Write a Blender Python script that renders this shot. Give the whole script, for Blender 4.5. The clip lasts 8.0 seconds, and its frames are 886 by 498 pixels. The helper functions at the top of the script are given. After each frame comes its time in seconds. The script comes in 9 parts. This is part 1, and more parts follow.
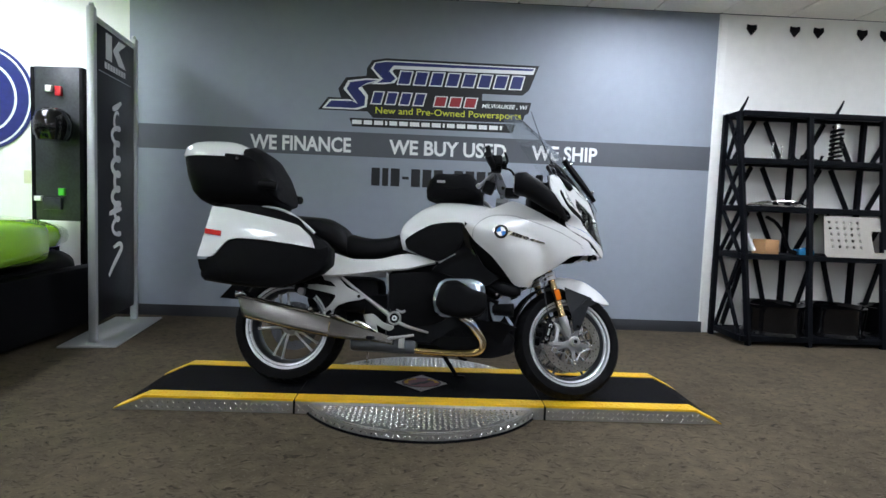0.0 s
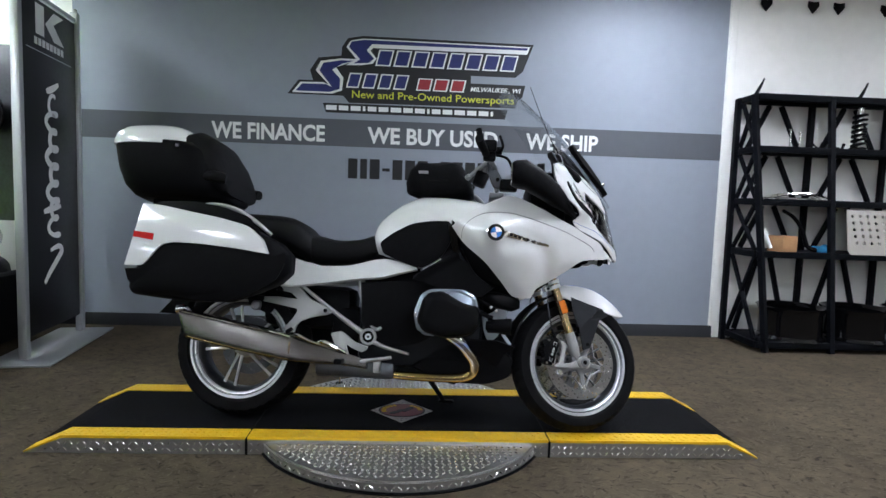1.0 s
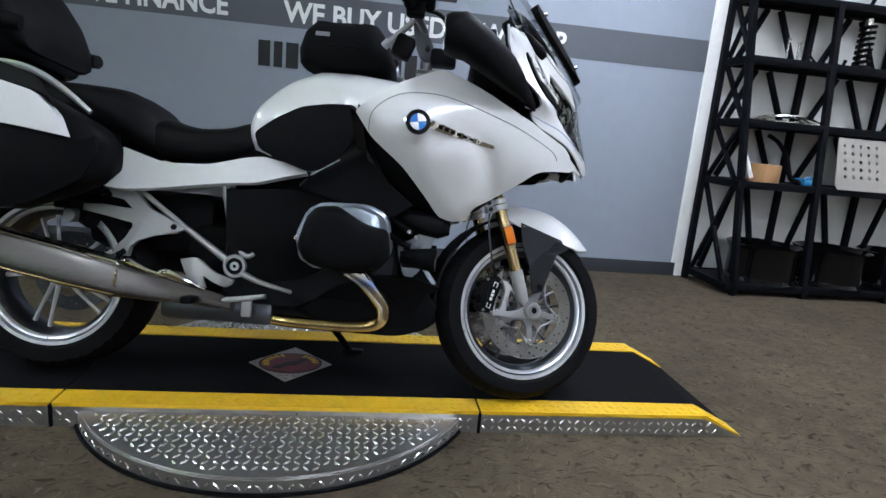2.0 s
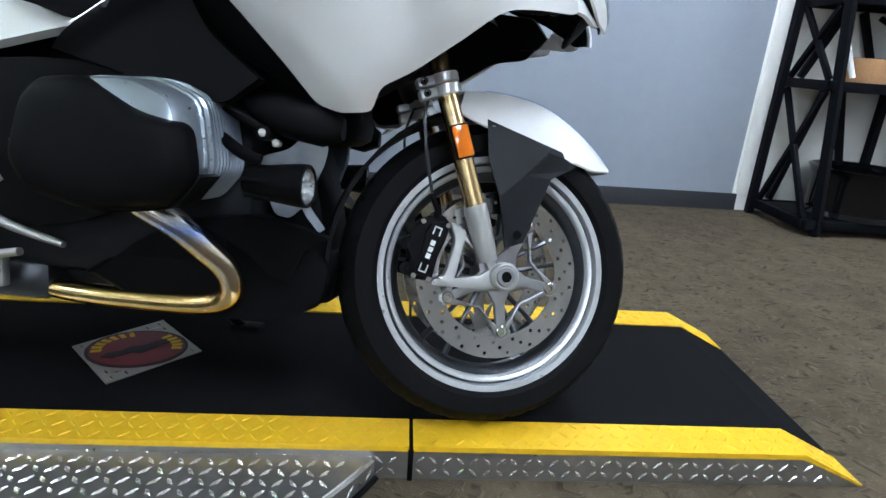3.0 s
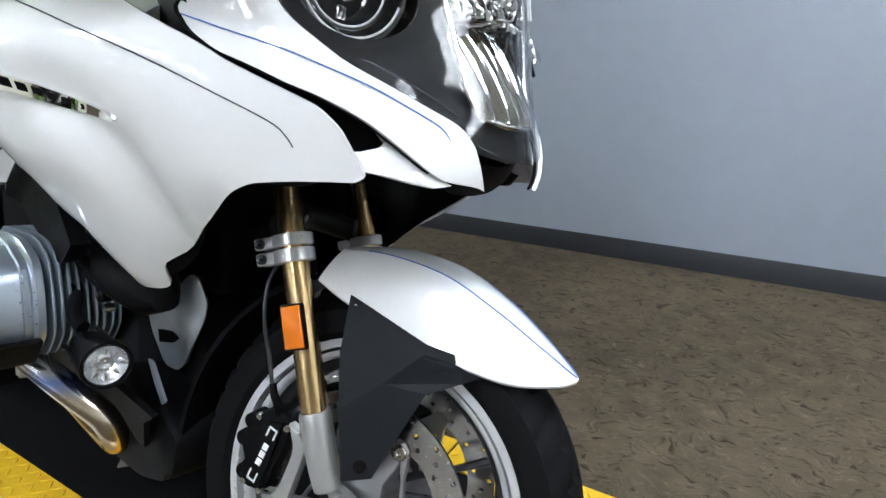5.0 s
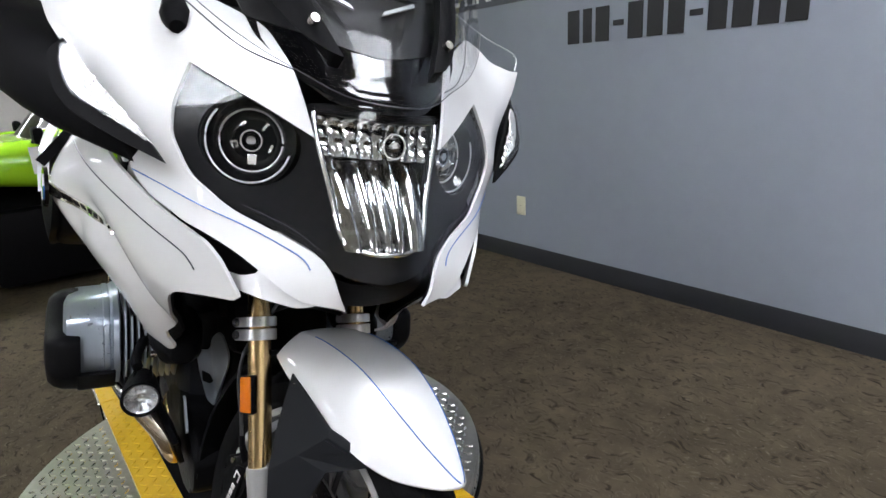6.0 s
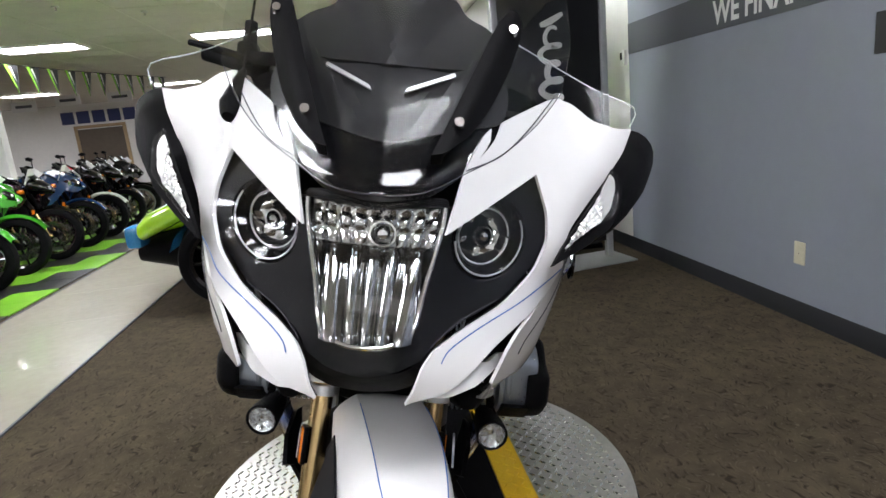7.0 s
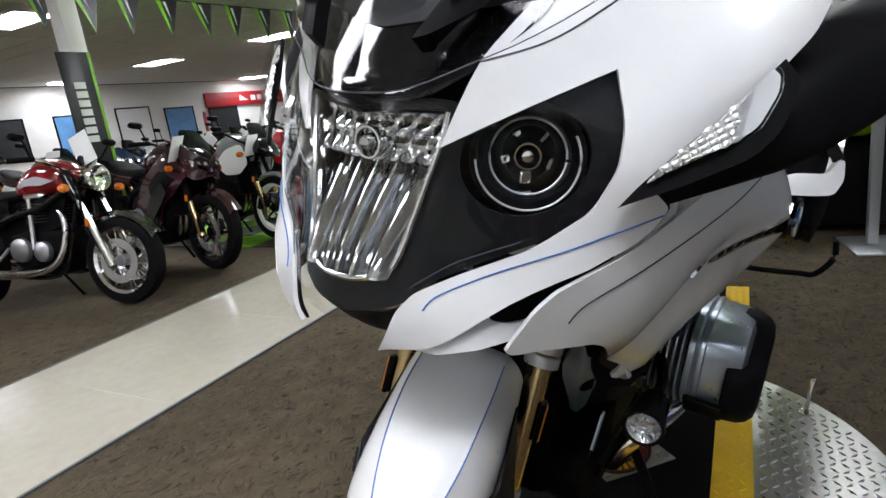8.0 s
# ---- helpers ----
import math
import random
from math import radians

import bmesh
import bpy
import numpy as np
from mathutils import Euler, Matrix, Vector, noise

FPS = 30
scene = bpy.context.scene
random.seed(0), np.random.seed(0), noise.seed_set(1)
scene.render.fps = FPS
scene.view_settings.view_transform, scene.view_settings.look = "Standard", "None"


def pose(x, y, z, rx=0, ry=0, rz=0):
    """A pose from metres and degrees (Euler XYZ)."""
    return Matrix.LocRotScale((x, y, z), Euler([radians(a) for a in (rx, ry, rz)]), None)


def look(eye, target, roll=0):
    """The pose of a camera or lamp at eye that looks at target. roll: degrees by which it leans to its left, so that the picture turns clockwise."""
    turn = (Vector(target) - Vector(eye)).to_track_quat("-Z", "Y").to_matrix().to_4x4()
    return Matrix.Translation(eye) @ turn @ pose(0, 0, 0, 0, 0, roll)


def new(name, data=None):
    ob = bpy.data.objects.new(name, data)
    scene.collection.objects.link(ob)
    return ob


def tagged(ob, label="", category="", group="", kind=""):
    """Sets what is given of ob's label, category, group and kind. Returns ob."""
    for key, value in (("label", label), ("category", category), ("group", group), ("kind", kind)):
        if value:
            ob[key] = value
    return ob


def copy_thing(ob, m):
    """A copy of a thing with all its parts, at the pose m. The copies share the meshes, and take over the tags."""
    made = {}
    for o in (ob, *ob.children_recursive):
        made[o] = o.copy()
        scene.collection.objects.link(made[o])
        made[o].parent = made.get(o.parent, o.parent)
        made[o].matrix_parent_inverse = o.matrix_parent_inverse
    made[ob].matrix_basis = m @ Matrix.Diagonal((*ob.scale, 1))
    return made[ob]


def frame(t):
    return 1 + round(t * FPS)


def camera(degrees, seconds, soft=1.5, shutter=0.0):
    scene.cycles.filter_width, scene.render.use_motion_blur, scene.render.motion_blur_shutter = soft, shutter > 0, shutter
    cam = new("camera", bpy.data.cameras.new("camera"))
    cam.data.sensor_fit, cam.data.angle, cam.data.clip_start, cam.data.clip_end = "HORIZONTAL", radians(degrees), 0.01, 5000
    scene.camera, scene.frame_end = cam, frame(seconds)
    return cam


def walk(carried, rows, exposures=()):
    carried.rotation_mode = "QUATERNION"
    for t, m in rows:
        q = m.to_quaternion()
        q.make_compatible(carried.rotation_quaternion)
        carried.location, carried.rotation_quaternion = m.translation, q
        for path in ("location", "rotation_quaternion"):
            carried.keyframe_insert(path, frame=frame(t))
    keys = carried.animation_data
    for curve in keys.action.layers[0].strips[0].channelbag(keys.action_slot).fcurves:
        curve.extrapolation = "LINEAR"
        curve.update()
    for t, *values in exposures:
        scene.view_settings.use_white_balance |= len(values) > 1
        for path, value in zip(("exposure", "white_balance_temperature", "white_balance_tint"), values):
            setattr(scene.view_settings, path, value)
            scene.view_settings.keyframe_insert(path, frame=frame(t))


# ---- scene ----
cam = camera(75.0, 8.0)
PATH = [
    (0, (1.584, -5.258, 1.083), (1.651, -3.265, 0.935), 2.2),
    (0.5, (1.602, -5.04, 1.053), (1.678, -3.047, 0.901), 1.7),
    (1, (1.623, -4.747, 1.09), (1.731, -2.757, 0.923), 1.9),
    (1.5, (1.691, -4.393, 1.029), (1.916, -2.424, 0.762), 3.6),
    (1.7, (1.749, -4.252, 1.012), (2.032, -2.303, 0.669), 4.7),
    (2.8, (2.101, -3.441, 0.803), (2.294, -1.531, 0.24), 5.3),
    (3, (2.198, -3.273, 0.788), (2.351, -1.388, 0.137), 4.3),
    (3.5, (2.341, -2.972, 0.748), (2.275, -1.107, 0.03), 2.7),
    (4, (2.473, -2.908, 0.825), (2.145, -1.084, 0.073), 1.2),
    (4.3, (2.607, -2.848, 0.860), (2.040, -1.066, 0.167), 0.05),
    (4.5, (2.659, -2.824, 0.874), (1.999, -1.059, 0.203), -0.4),
    (5, (2.831, -2.728, 0.98), (1.845, -1.114, 0.329), -1.0),
    (5.2, (2.92, -2.697, 1.022), (1.812, -1.156, 0.391), -1.4),
    (6.3, (3.208, -2.373, 1.12), (1.531, -1.419, 0.593), -4.3),
    (6.5, (3.222, -2.285, 1.128), (1.446, -1.511, 0.632), -4.9),
    (7, (3.236, -2.084, 1.158), (1.299, -1.84, 0.723), -5.7),
    (7.5, (3.144, -1.875, 1.143), (1.235, -2.275, 0.702), -6.7),
    (8, (3.025, -1.724, 1.056), (1.319, -2.647, 0.569), -7.3),
]
EXPOSURES = [(0.0, 0.42, 6150, 14), (1.5, 0.40, 6050, 16), (3.0, 0.76, 5850, 10), (3.6, 1.0, 6050, 11), (4.5, 1.06, 6200, 12), (5.2, 0.74, 6250, 13), (6.5, 0.54, 6650, 18), (7.0, 0.58, 6700, 18), (8.0, 0.42, 6550, 16)]
walk(cam, [(t, look(eye, target, roll)) for t, eye, target, roll in PATH], EXPOSURES)

# ---- light ----
world = bpy.data.worlds.new("world")
scene.world = world
world.use_nodes = True
world.node_tree.nodes["Background"].inputs[0].default_value = (0.75, 0.82, 0.9, 1)
world.node_tree.nodes["Background"].inputs[1].default_value = 0.05
LAMP = 24.0            # strength of the ceiling light diffusers

# ---- materials ----
def material(name, color, rough=0.5, metal=0.0, vary=0.12, scale=8.0, bump=0.0, bump_scale=120.0, coat=0.0,
             trans=0.0, ior=1.45, emit=0.0, spec=0.5, tint=None, rough_vary=0.1):
    """Principled surface with two scales of variation in colour and gloss, and a fine relief."""
    m = bpy.data.materials.new(name)
    m.use_nodes = True
    nt = m.node_tree
    N, L = nt.nodes, nt.links
    b = N["Principled BSDF"]
    tc = N.new("ShaderNodeTexCoord")
    n1 = N.new("ShaderNodeTexNoise")
    n1.inputs["Scale"].default_value, n1.inputs["Detail"].default_value = scale, 6.0
    L.new(tc.outputs["Object"], n1.inputs["Vector"])
    n2 = N.new("ShaderNodeTexNoise")
    n2.inputs["Scale"].default_value, n2.inputs["Detail"].default_value = scale * 9, 3.0
    L.new(tc.outputs["Object"], n2.inputs["Vector"])
    add = N.new("ShaderNodeMath")
    add.operation = "ADD"
    L.new(n1.outputs["Fac"], add.inputs[0])
    L.new(n2.outputs["Fac"], add.inputs[1])
    ramp = N.new("ShaderNodeMapRange")
    ramp.inputs["From Min"].default_value, ramp.inputs["From Max"].default_value = 0.6, 1.4
    L.new(add.outputs[0], ramp.inputs["Value"])
    mix = N.new("ShaderNodeMix")
    mix.data_type = "RGBA"
    lo = [max(0, c * (1 - vary)) for c in color]
    hi = [min(1, c * (1 + vary)) for c in (tint or color)]
    mix.inputs["A"].default_value, mix.inputs["B"].default_value = (*lo, 1), (*hi, 1)
    L.new(ramp.outputs[0], mix.inputs["Factor"])
    L.new(mix.outputs["Result"], b.inputs["Base Color"])
    rr = N.new("ShaderNodeMapRange")
    rr.inputs["To Min"].default_value, rr.inputs["To Max"].default_value = rough * (1 - rough_vary), min(1, rough * (1 + rough_vary))
    L.new(ramp.outputs[0], rr.inputs["Value"])
    L.new(rr.outputs[0], b.inputs["Roughness"])
    b.inputs["Metallic"].default_value, b.inputs["IOR"].default_value = metal, ior
    b.inputs["Coat Weight"].default_value, b.inputs["Coat Roughness"].default_value = coat, 0.04
    b.inputs["Transmission Weight"].default_value = trans
    b.inputs["Specular IOR Level"].default_value = spec
    if emit:
        b.inputs["Emission Color"].default_value, b.inputs["Emission Strength"].default_value = (*color, 1), emit
    if bump:
        n3 = N.new("ShaderNodeTexNoise")
        n3.inputs["Scale"].default_value, n3.inputs["Detail"].default_value = bump_scale, 4.0
        L.new(tc.outputs["Object"], n3.inputs["Vector"])
        bp = N.new("ShaderNodeBump")
        bp.inputs["Strength"].default_value, bp.inputs["Distance"].default_value = bump, 0.002
        L.new(n3.outputs["Fac"], bp.inputs["Height"])
        L.new(bp.outputs[0], b.inputs["Normal"])
    return m


def carpet():
    """Brown-grey loop carpet: soft worn patches, with fine dark and pale flecks drawn out in many directions."""
    m = material("carpet", (0.064, 0.050, 0.033), 0.95, vary=0.34, scale=1.3, bump=0.6, bump_scale=260, spec=0.12, tint=(0.076, 0.060, 0.040))
    nt = m.node_tree
    N, L = nt.nodes, nt.links
    b = N["Principled BSDF"]
    src = b.inputs["Base Color"].links[0].from_socket
    tc = N.new("ShaderNodeTexCoord")
    warp = N.new("ShaderNodeTexNoise")
    warp.inputs["Scale"].default_value = 9
    L.new(tc.outputs["Object"], warp.inputs["Vector"])
    for ang, size, lo, hi, col in ((0.5, 22, 0.575, 0.68, (0.018, 0.014, 0.010)), (2.1, 31, 0.59, 0.70, (0.020, 0.016, 0.011)), (1.2, 55, 0.57, 0.75, (0.125, 0.104, 0.078))):
        wm = N.new("ShaderNodeVectorMath")
        wm.operation = "MULTIPLY_ADD"
        wm.inputs[1].default_value = (0.16, 0.16, 0)
        L.new(warp.outputs["Color"], wm.inputs[0])
        L.new(tc.outputs["Object"], wm.inputs[2])
        mp = N.new("ShaderNodeMapping")
        mp.inputs["Scale"].default_value = (1.0, 2.3, 1.0)
        mp.inputs["Rotation"].default_value = (0, 0, ang)
        L.new(wm.outputs[0], mp.inputs["Vector"])
        n = N.new("ShaderNodeTexNoise")
        n.inputs["Scale"].default_value, n.inputs["Detail"].default_value = size, 3.0
        L.new(mp.outputs[0], n.inputs["Vector"])
        r = N.new("ShaderNodeMapRange")
        r.inputs["From Min"].default_value, r.inputs["From Max"].default_value = lo, hi
        r.inputs["To Max"].default_value = 0.80
        L.new(n.outputs["Fac"], r.inputs["Value"])
        mx = N.new("ShaderNodeMix")
        mx.data_type = "RGBA"
        mx.inputs["B"].default_value = (*col, 1)
        L.new(r.outputs[0], mx.inputs["Factor"])
        L.new(src, mx.inputs["A"])
        src = mx.outputs["Result"]
    L.new(src, b.inputs["Base Color"])
    return m


def heat_pipe():
    """Header pipe: steel tinted gold, with blue and straw bands where it left the engine hot."""
    m = material("heat_tinted_steel", (0.60, 0.47, 0.30), 0.2, 1.0, vary=0.2, scale=14)
    nt = m.node_tree
    N, L = nt.nodes, nt.links
    b = N["Principled BSDF"]
    tc = N.new("ShaderNodeTexCoord")
    sep = N.new("ShaderNodeSeparateXYZ")
    L.new(tc.outputs["Object"], sep.inputs[0])
    r = N.new("ShaderNodeMapRange")
    r.inputs["From Min"].default_value, r.inputs["From Max"].default_value = 0.18, 0.40
    L.new(sep.outputs["Z"], r.inputs["Value"])
    cr = N.new("ShaderNodeValToRGB")
    e = cr.color_ramp.elements
    e[0].color, e[1].color = (0.62, 0.48, 0.26, 1), (0.25, 0.36, 0.75, 1)
    e[0].position, e[1].position = 0.0, 0.86
    for pos, col in ((0.3, (0.50, 0.33, 0.12, 1)), (0.5, (0.62, 0.56, 0.48, 1)), (0.72, (0.66, 0.56, 0.44, 1)), (0.97, (0.7, 0.68, 0.62, 1))):
        k = e.new(pos)
        k.color = col
    L.new(r.outputs[0], cr.inputs[0])
    L.new(cr.outputs[0], b.inputs["Base Color"])
    return m


M = dict(
    white_paint=material("pearl_white_paint", (0.665, 0.665, 0.66), 0.30, vary=0.02, scale=3, coat=1.0),
    wall_grey=material("blue_grey_wall_paint", (0.255, 0.28, 0.325), 0.55, vary=0.05, scale=1.2, bump=0.25, bump_scale=220),
    stripe_grey=material("dark_grey_wall_paint", (0.085, 0.092, 0.105), 0.55, vary=0.06, scale=1.5, bump=0.25, bump_scale=220),
    wall_white=material("white_wall_paint", (0.80, 0.79, 0.75), 0.65, vary=0.05, scale=1.2, bump=0.25, bump_scale=220),
    decal_white=material("white_vinyl", (0.78, 0.78, 0.77), 0.5, vary=0.03),
    decal_black=material("black_vinyl", (0.008, 0.008, 0.009), 0.45, vary=0.2),
    decal_navy=material("navy_vinyl", (0.018, 0.024, 0.14), 0.4, vary=0.25, scale=20),
    decal_red=material("red_vinyl", (0.33, 0.02, 0.03), 0.4, vary=0.15),
    emblem_red=material("dark_red_enamel", (0.13, 0.008, 0.010), 0.3, vary=0.3, scale=14),
    decal_yellow=material("yellow_green_vinyl", (0.62, 0.62, 0.04), 0.45, vary=0.1),
    rubber_base=material("black_cove_base", (0.014, 0.015, 0.018), 0.55, vary=0.2, bump=0.1),
    carpet=carpet(),
    path_tile=material("cream_path_tile", (0.45, 0.415, 0.35), 0.18, vary=0.08, scale=2.0, coat=0.3, bump=0.05, bump_scale=30),
    green_tile=material("lime_floor_tile", (0.20, 0.50, 0.03), 0.4, vary=0.12, scale=5),
    black_tile=material("black_floor_tile", (0.02, 0.02, 0.022), 0.4, vary=0.2, scale=5),
    ceiling=material("ceiling_tile", (0.84, 0.81, 0.74), 0.9, vary=0.06, scale=3, bump=0.4, bump_scale=180),
    diffuser=material("lamp_diffuser", (0.88, 0.945, 1.0), 0.5, vary=0.02, emit=LAMP),
    lamp_frame=material("white_lamp_frame", (0.75, 0.75, 0.72), 0.5, vary=0.03),
    plastic=material("black_moulded_plastic", (0.004, 0.004, 0.0045), 0.5, vary=0.2, scale=20, bump=0.25, bump_scale=700, spec=0.06),
    plastic_grey=material("dark_grey_moulded_plastic", (0.0095, 0.0105, 0.0125), 0.45, vary=0.15, scale=20, bump=0.25, bump_scale=700, spec=0.16),
    gloss_black=material("gloss_black_plastic", (0.004, 0.004, 0.0045), 0.08, vary=0.2, coat=0.25, spec=0.35),
    vinyl=material("black_seat_vinyl", (0.005, 0.005, 0.0055), 0.55, vary=0.2, scale=12, bump=0.5, bump_scale=500, spec=0.12),
    cloth=material("black_nylon", (0.004, 0.004, 0.0045), 0.85, vary=0.25, scale=30, bump=0.7, bump_scale=900, spec=0.12),
    tyre=material("tyre_rubber", (0.0055, 0.0055, 0.006), 0.6, vary=0.25, scale=15, bump=0.3, bump_scale=300, spec=0.07),
    silver=material("silver_painted_alloy", (0.70, 0.71, 0.73), 0.28, 0.6, vary=0.03, scale=12, rough_vary=0.03),
    cast=material("cast_aluminium", (0.34, 0.34, 0.35), 0.34, 0.85, vary=0.03, scale=25, bump=0.25, bump_scale=500, rough_vary=0.03),
    cast_white=material("pale_cast_fork_alloy", (0.40, 0.40, 0.39), 0.36, 0.65, vary=0.03, scale=25, bump=0.25, bump_scale=500, rough_vary=0.03),
    # dark metal; on rim barrels and front spokes it paints the shade inside the wheel
    barrel=material("dark_and_shaded_alloy", (0.10, 0.105, 0.115), 0.3, 0.9, vary=0.1, scale=14),
    plate_grey=material("satin_grey_plate", (0.46, 0.51, 0.57), 0.32, 0.75, vary=0.06, scale=10),
    clear_edge=material("acrylic_edge", (0.55, 0.58, 0.60), 0.15, vary=0.05),
    lamp_silver=material("silvered_lamp_reflector", (0.66, 0.67, 0.69), 0.26, 0.8, vary=0.08, scale=60, bump=0.6, bump_scale=160),
    reflector=material("vacuum_metallised_reflector", (0.90, 0.91, 0.92), 0.05, 1.0, vary=0.03),
    turn_silver=material("pale_lamp_reflector", (0.74, 0.73, 0.71), 0.28, 0.7, vary=0.03),
    chrome=material("chrome", (0.86, 0.86, 0.86), 0.06, 1.0, vary=0.03),
    steel=material("brushed_steel", (0.56, 0.54, 0.51), 0.24, 1.0, vary=0.03, scale=18, rough_vary=0.03),
    disc=material("brake_disc_steel", (0.62, 0.62, 0.62), 0.2, 1.0, vary=0.02, scale=40, bump=0.02, bump_scale=400, rough_vary=0.03),
    gold=material("gold_anodised_tube", (0.56, 0.40, 0.20), 0.24, 1.0, vary=0.06, scale=10),
    pipe=heat_pipe(),
    # steel with the dark reflections of its surroundings put into the base colour
    silencer=material("darkened_brushed_steel", (0.15, 0.14, 0.13), 0.26, 1.0, vary=0.06, scale=9, rough_vary=0.05),
    cowl=material("satin_black_cowl", (0.012, 0.012, 0.013), 0.36, vary=0.15, scale=14, bump=0.1, bump_scale=500, spec=0.35),
    lamp_house=material("dark_grey_lamp_housing", (0.006, 0.006, 0.007), 0.35, vary=0.1, scale=14, spec=0.2),
    engine=material("grey_engine_casting", (0.25, 0.28, 0.31), 0.4, 0.6, vary=0.03, scale=25, bump=0.2, bump_scale=500, rough_vary=0.03),
    head=material("silver_cylinder_cover", (0.36, 0.41, 0.47), 0.28, 0.75, vary=0.03, scale=14, rough_vary=0.03),
    amber=material("amber_reflector", (0.62, 0.15, 0.006), 0.15, vary=0.1, scale=60, coat=0.6, emit=0.0),
    red_lens=material("red_reflector", (0.55, 0.02, 0.02), 0.15, vary=0.1, scale=60, coat=0.6),
    blue_line=material("blue_pinstripe", (0.04, 0.13, 0.40), 0.3, vary=0.05),
    dark_line=material("dark_pinstripe", (0.03, 0.03, 0.04), 0.3, vary=0.05),
    badge_blue=material("badge_blue", (0.02, 0.16, 0.5), 0.2, vary=0.1, coat=1),
    sign_black=material("sign_black_panel", (0.005, 0.005, 0.006), 0.35, vary=0.2, scale=4),
    alu_frame=material("satin_aluminium_frame", (0.50, 0.51, 0.52), 0.4, 0.7, vary=0.08, scale=15),
    mat_black=material("black_grip_mat", (0.0065, 0.0065, 0.0072), 0.9, vary=0.35, scale=6, bump=0.8, bump_scale=900, spec=0.07),
    yellow=material("yellow_safety_paint", (0.66, 0.40, 0.010), 0.42, vary=0.1, scale=9, bump=0.1),
    plate=material("diamond_plate", (0.42, 0.41, 0.39), 0.30, 0.85, vary=0.16, scale=6, bump=0.05, bump_scale=200),
    tread=material("worn_tread_bars", (0.86, 0.86, 0.85), 0.2, 0.95, vary=0.12, scale=12),
    rack_steel=material("dark_painted_steel", (0.004, 0.0045, 0.006), 0.5, 0.0, vary=0.2, scale=8, bump=0.15, spec=0.06),
    lime=material("lime_green_paint", (0.36, 0.72, 0.02), 0.2, vary=0.03, coat=1.0),
    blue_wrap=material("blue_tinted_film", (0.03, 0.20, 0.40), 0.2, vary=0.3, scale=10),
    bike_red=material("red_paint", (0.45, 0.015, 0.02), 0.15, vary=0.05, coat=1.0),
    bike_wine=material("wine_red_paint", (0.20, 0.008, 0.012), 0.12, vary=0.05, coat=1.0),
    bike_green=material("green_paint", (0.07, 0.50, 0.04), 0.2, vary=0.05, coat=1.0),
    bike_grey=material("grey_paint", (0.20, 0.21, 0.22), 0.2, vary=0.05, coat=1.0),
    bike_maroon=material("black_cherry_paint", (0.03, 0.008, 0.012), 0.12, vary=0.1, coat=1.0),
    bike_blue=material("blue_paint", (0.012, 0.045, 0.12), 0.2, vary=0.05, coat=1.0),
    paper=material("white_card", (0.80, 0.80, 0.78), 0.7, vary=0.03),
    cardboard=material("cardboard", (0.40, 0.22, 0.10), 0.8, vary=0.15, scale=10),
    skid=material("light_alloy_plate", (0.36, 0.335, 0.30), 0.4, 0.6, vary=0.08),
    ivory=material("ivory_plastic", (0.66, 0.62, 0.46), 0.4, vary=0.04),
    brand_red=material("red_fascia", (0.38, 0.015, 0.02), 0.5, vary=0.08),
    brand_blue=material("blue_letters", (0.02, 0.03, 0.12), 0.5, vary=0.08),
    poster_blue=material("blue_poster", (0.10, 0.26, 0.50), 0.5, vary=0.3, scale=3),
    poster_dark=material("dark_poster", (0.020, 0.022, 0.025), 0.4, vary=0.6, scale=5),
    door_brown=material("brown_door", (0.10, 0.075, 0.05), 0.5, vary=0.15),
    wood=material("light_wood_trim", (0.40, 0.28, 0.15), 0.5, vary=0.15),
    orange=material("orange_plastic", (0.8, 0.2, 0.02), 0.4, vary=0.1),
    yellow_cap=material("yellow_hub_cap", (0.75, 0.6, 0.02), 0.4, vary=0.05),
)


def clear(name, color, rough=0.0, ior=1.45, alpha_tint=1.0):
    m = bpy.data.materials.new(name)
    m.use_nodes = True
    N, L = m.node_tree.nodes, m.node_tree.links
    N.remove(N["Principled BSDF"])
    tr, gl = N.new("ShaderNodeBsdfTransparent"), N.new("ShaderNodeBsdfGlossy")
    tr.inputs[0].default_value = (*color, 1)
    gl.inputs["Roughness"].default_value = rough
    lw, pw, sc, mx = N.new("ShaderNodeLayerWeight"), N.new("ShaderNodeMath"), N.new("ShaderNodeMapRange"), N.new("ShaderNodeMixShader")
    lw.inputs["Blend"].default_value = 0.5
    pw.operation, pw.inputs[1].default_value = "POWER", 4.0
    f0 = ((ior - 1) / (ior + 1)) ** 2
    sc.inputs["To Min"].default_value, sc.inputs["To Max"].default_value = f0, 0.9
    L.new(lw.outputs["Facing"], pw.inputs[0])
    L.new(pw.outputs[0], sc.inputs["Value"])
    L.new(sc.outputs[0], mx.inputs[0])
    L.new(tr.outputs[0], mx.inputs[1])
    L.new(gl.outputs[0], mx.inputs[2])
    L.new(mx.outputs[0], N["Material Output"].inputs[0])
    return m


M["screen"] = clear("clear_windscreen", (0.965, 0.97, 0.97), 0.01, 1.14)
M["lens"] = clear("clear_lens", (0.975, 0.98, 0.98), 0.01, 1.24)
M["smoke"] = clear("smoked_screen", (0.25, 0.27, 0.28), 0.01, 1.45)


# ---- mesh helpers ----
def B():
    return bmesh.new()


def finish(ob_name, bm, mat, sharp=38):
    bmesh.ops.recalc_face_normals(bm, faces=bm.faces)
    me = bpy.data.meshes.new(ob_name)
    bm.to_mesh(me)
    bm.free()
    me.materials.append(M[mat] if isinstance(mat, str) else mat)
    me.shade_smooth()
    me.set_sharp_from_angle(angle=radians(sharp))
    return me


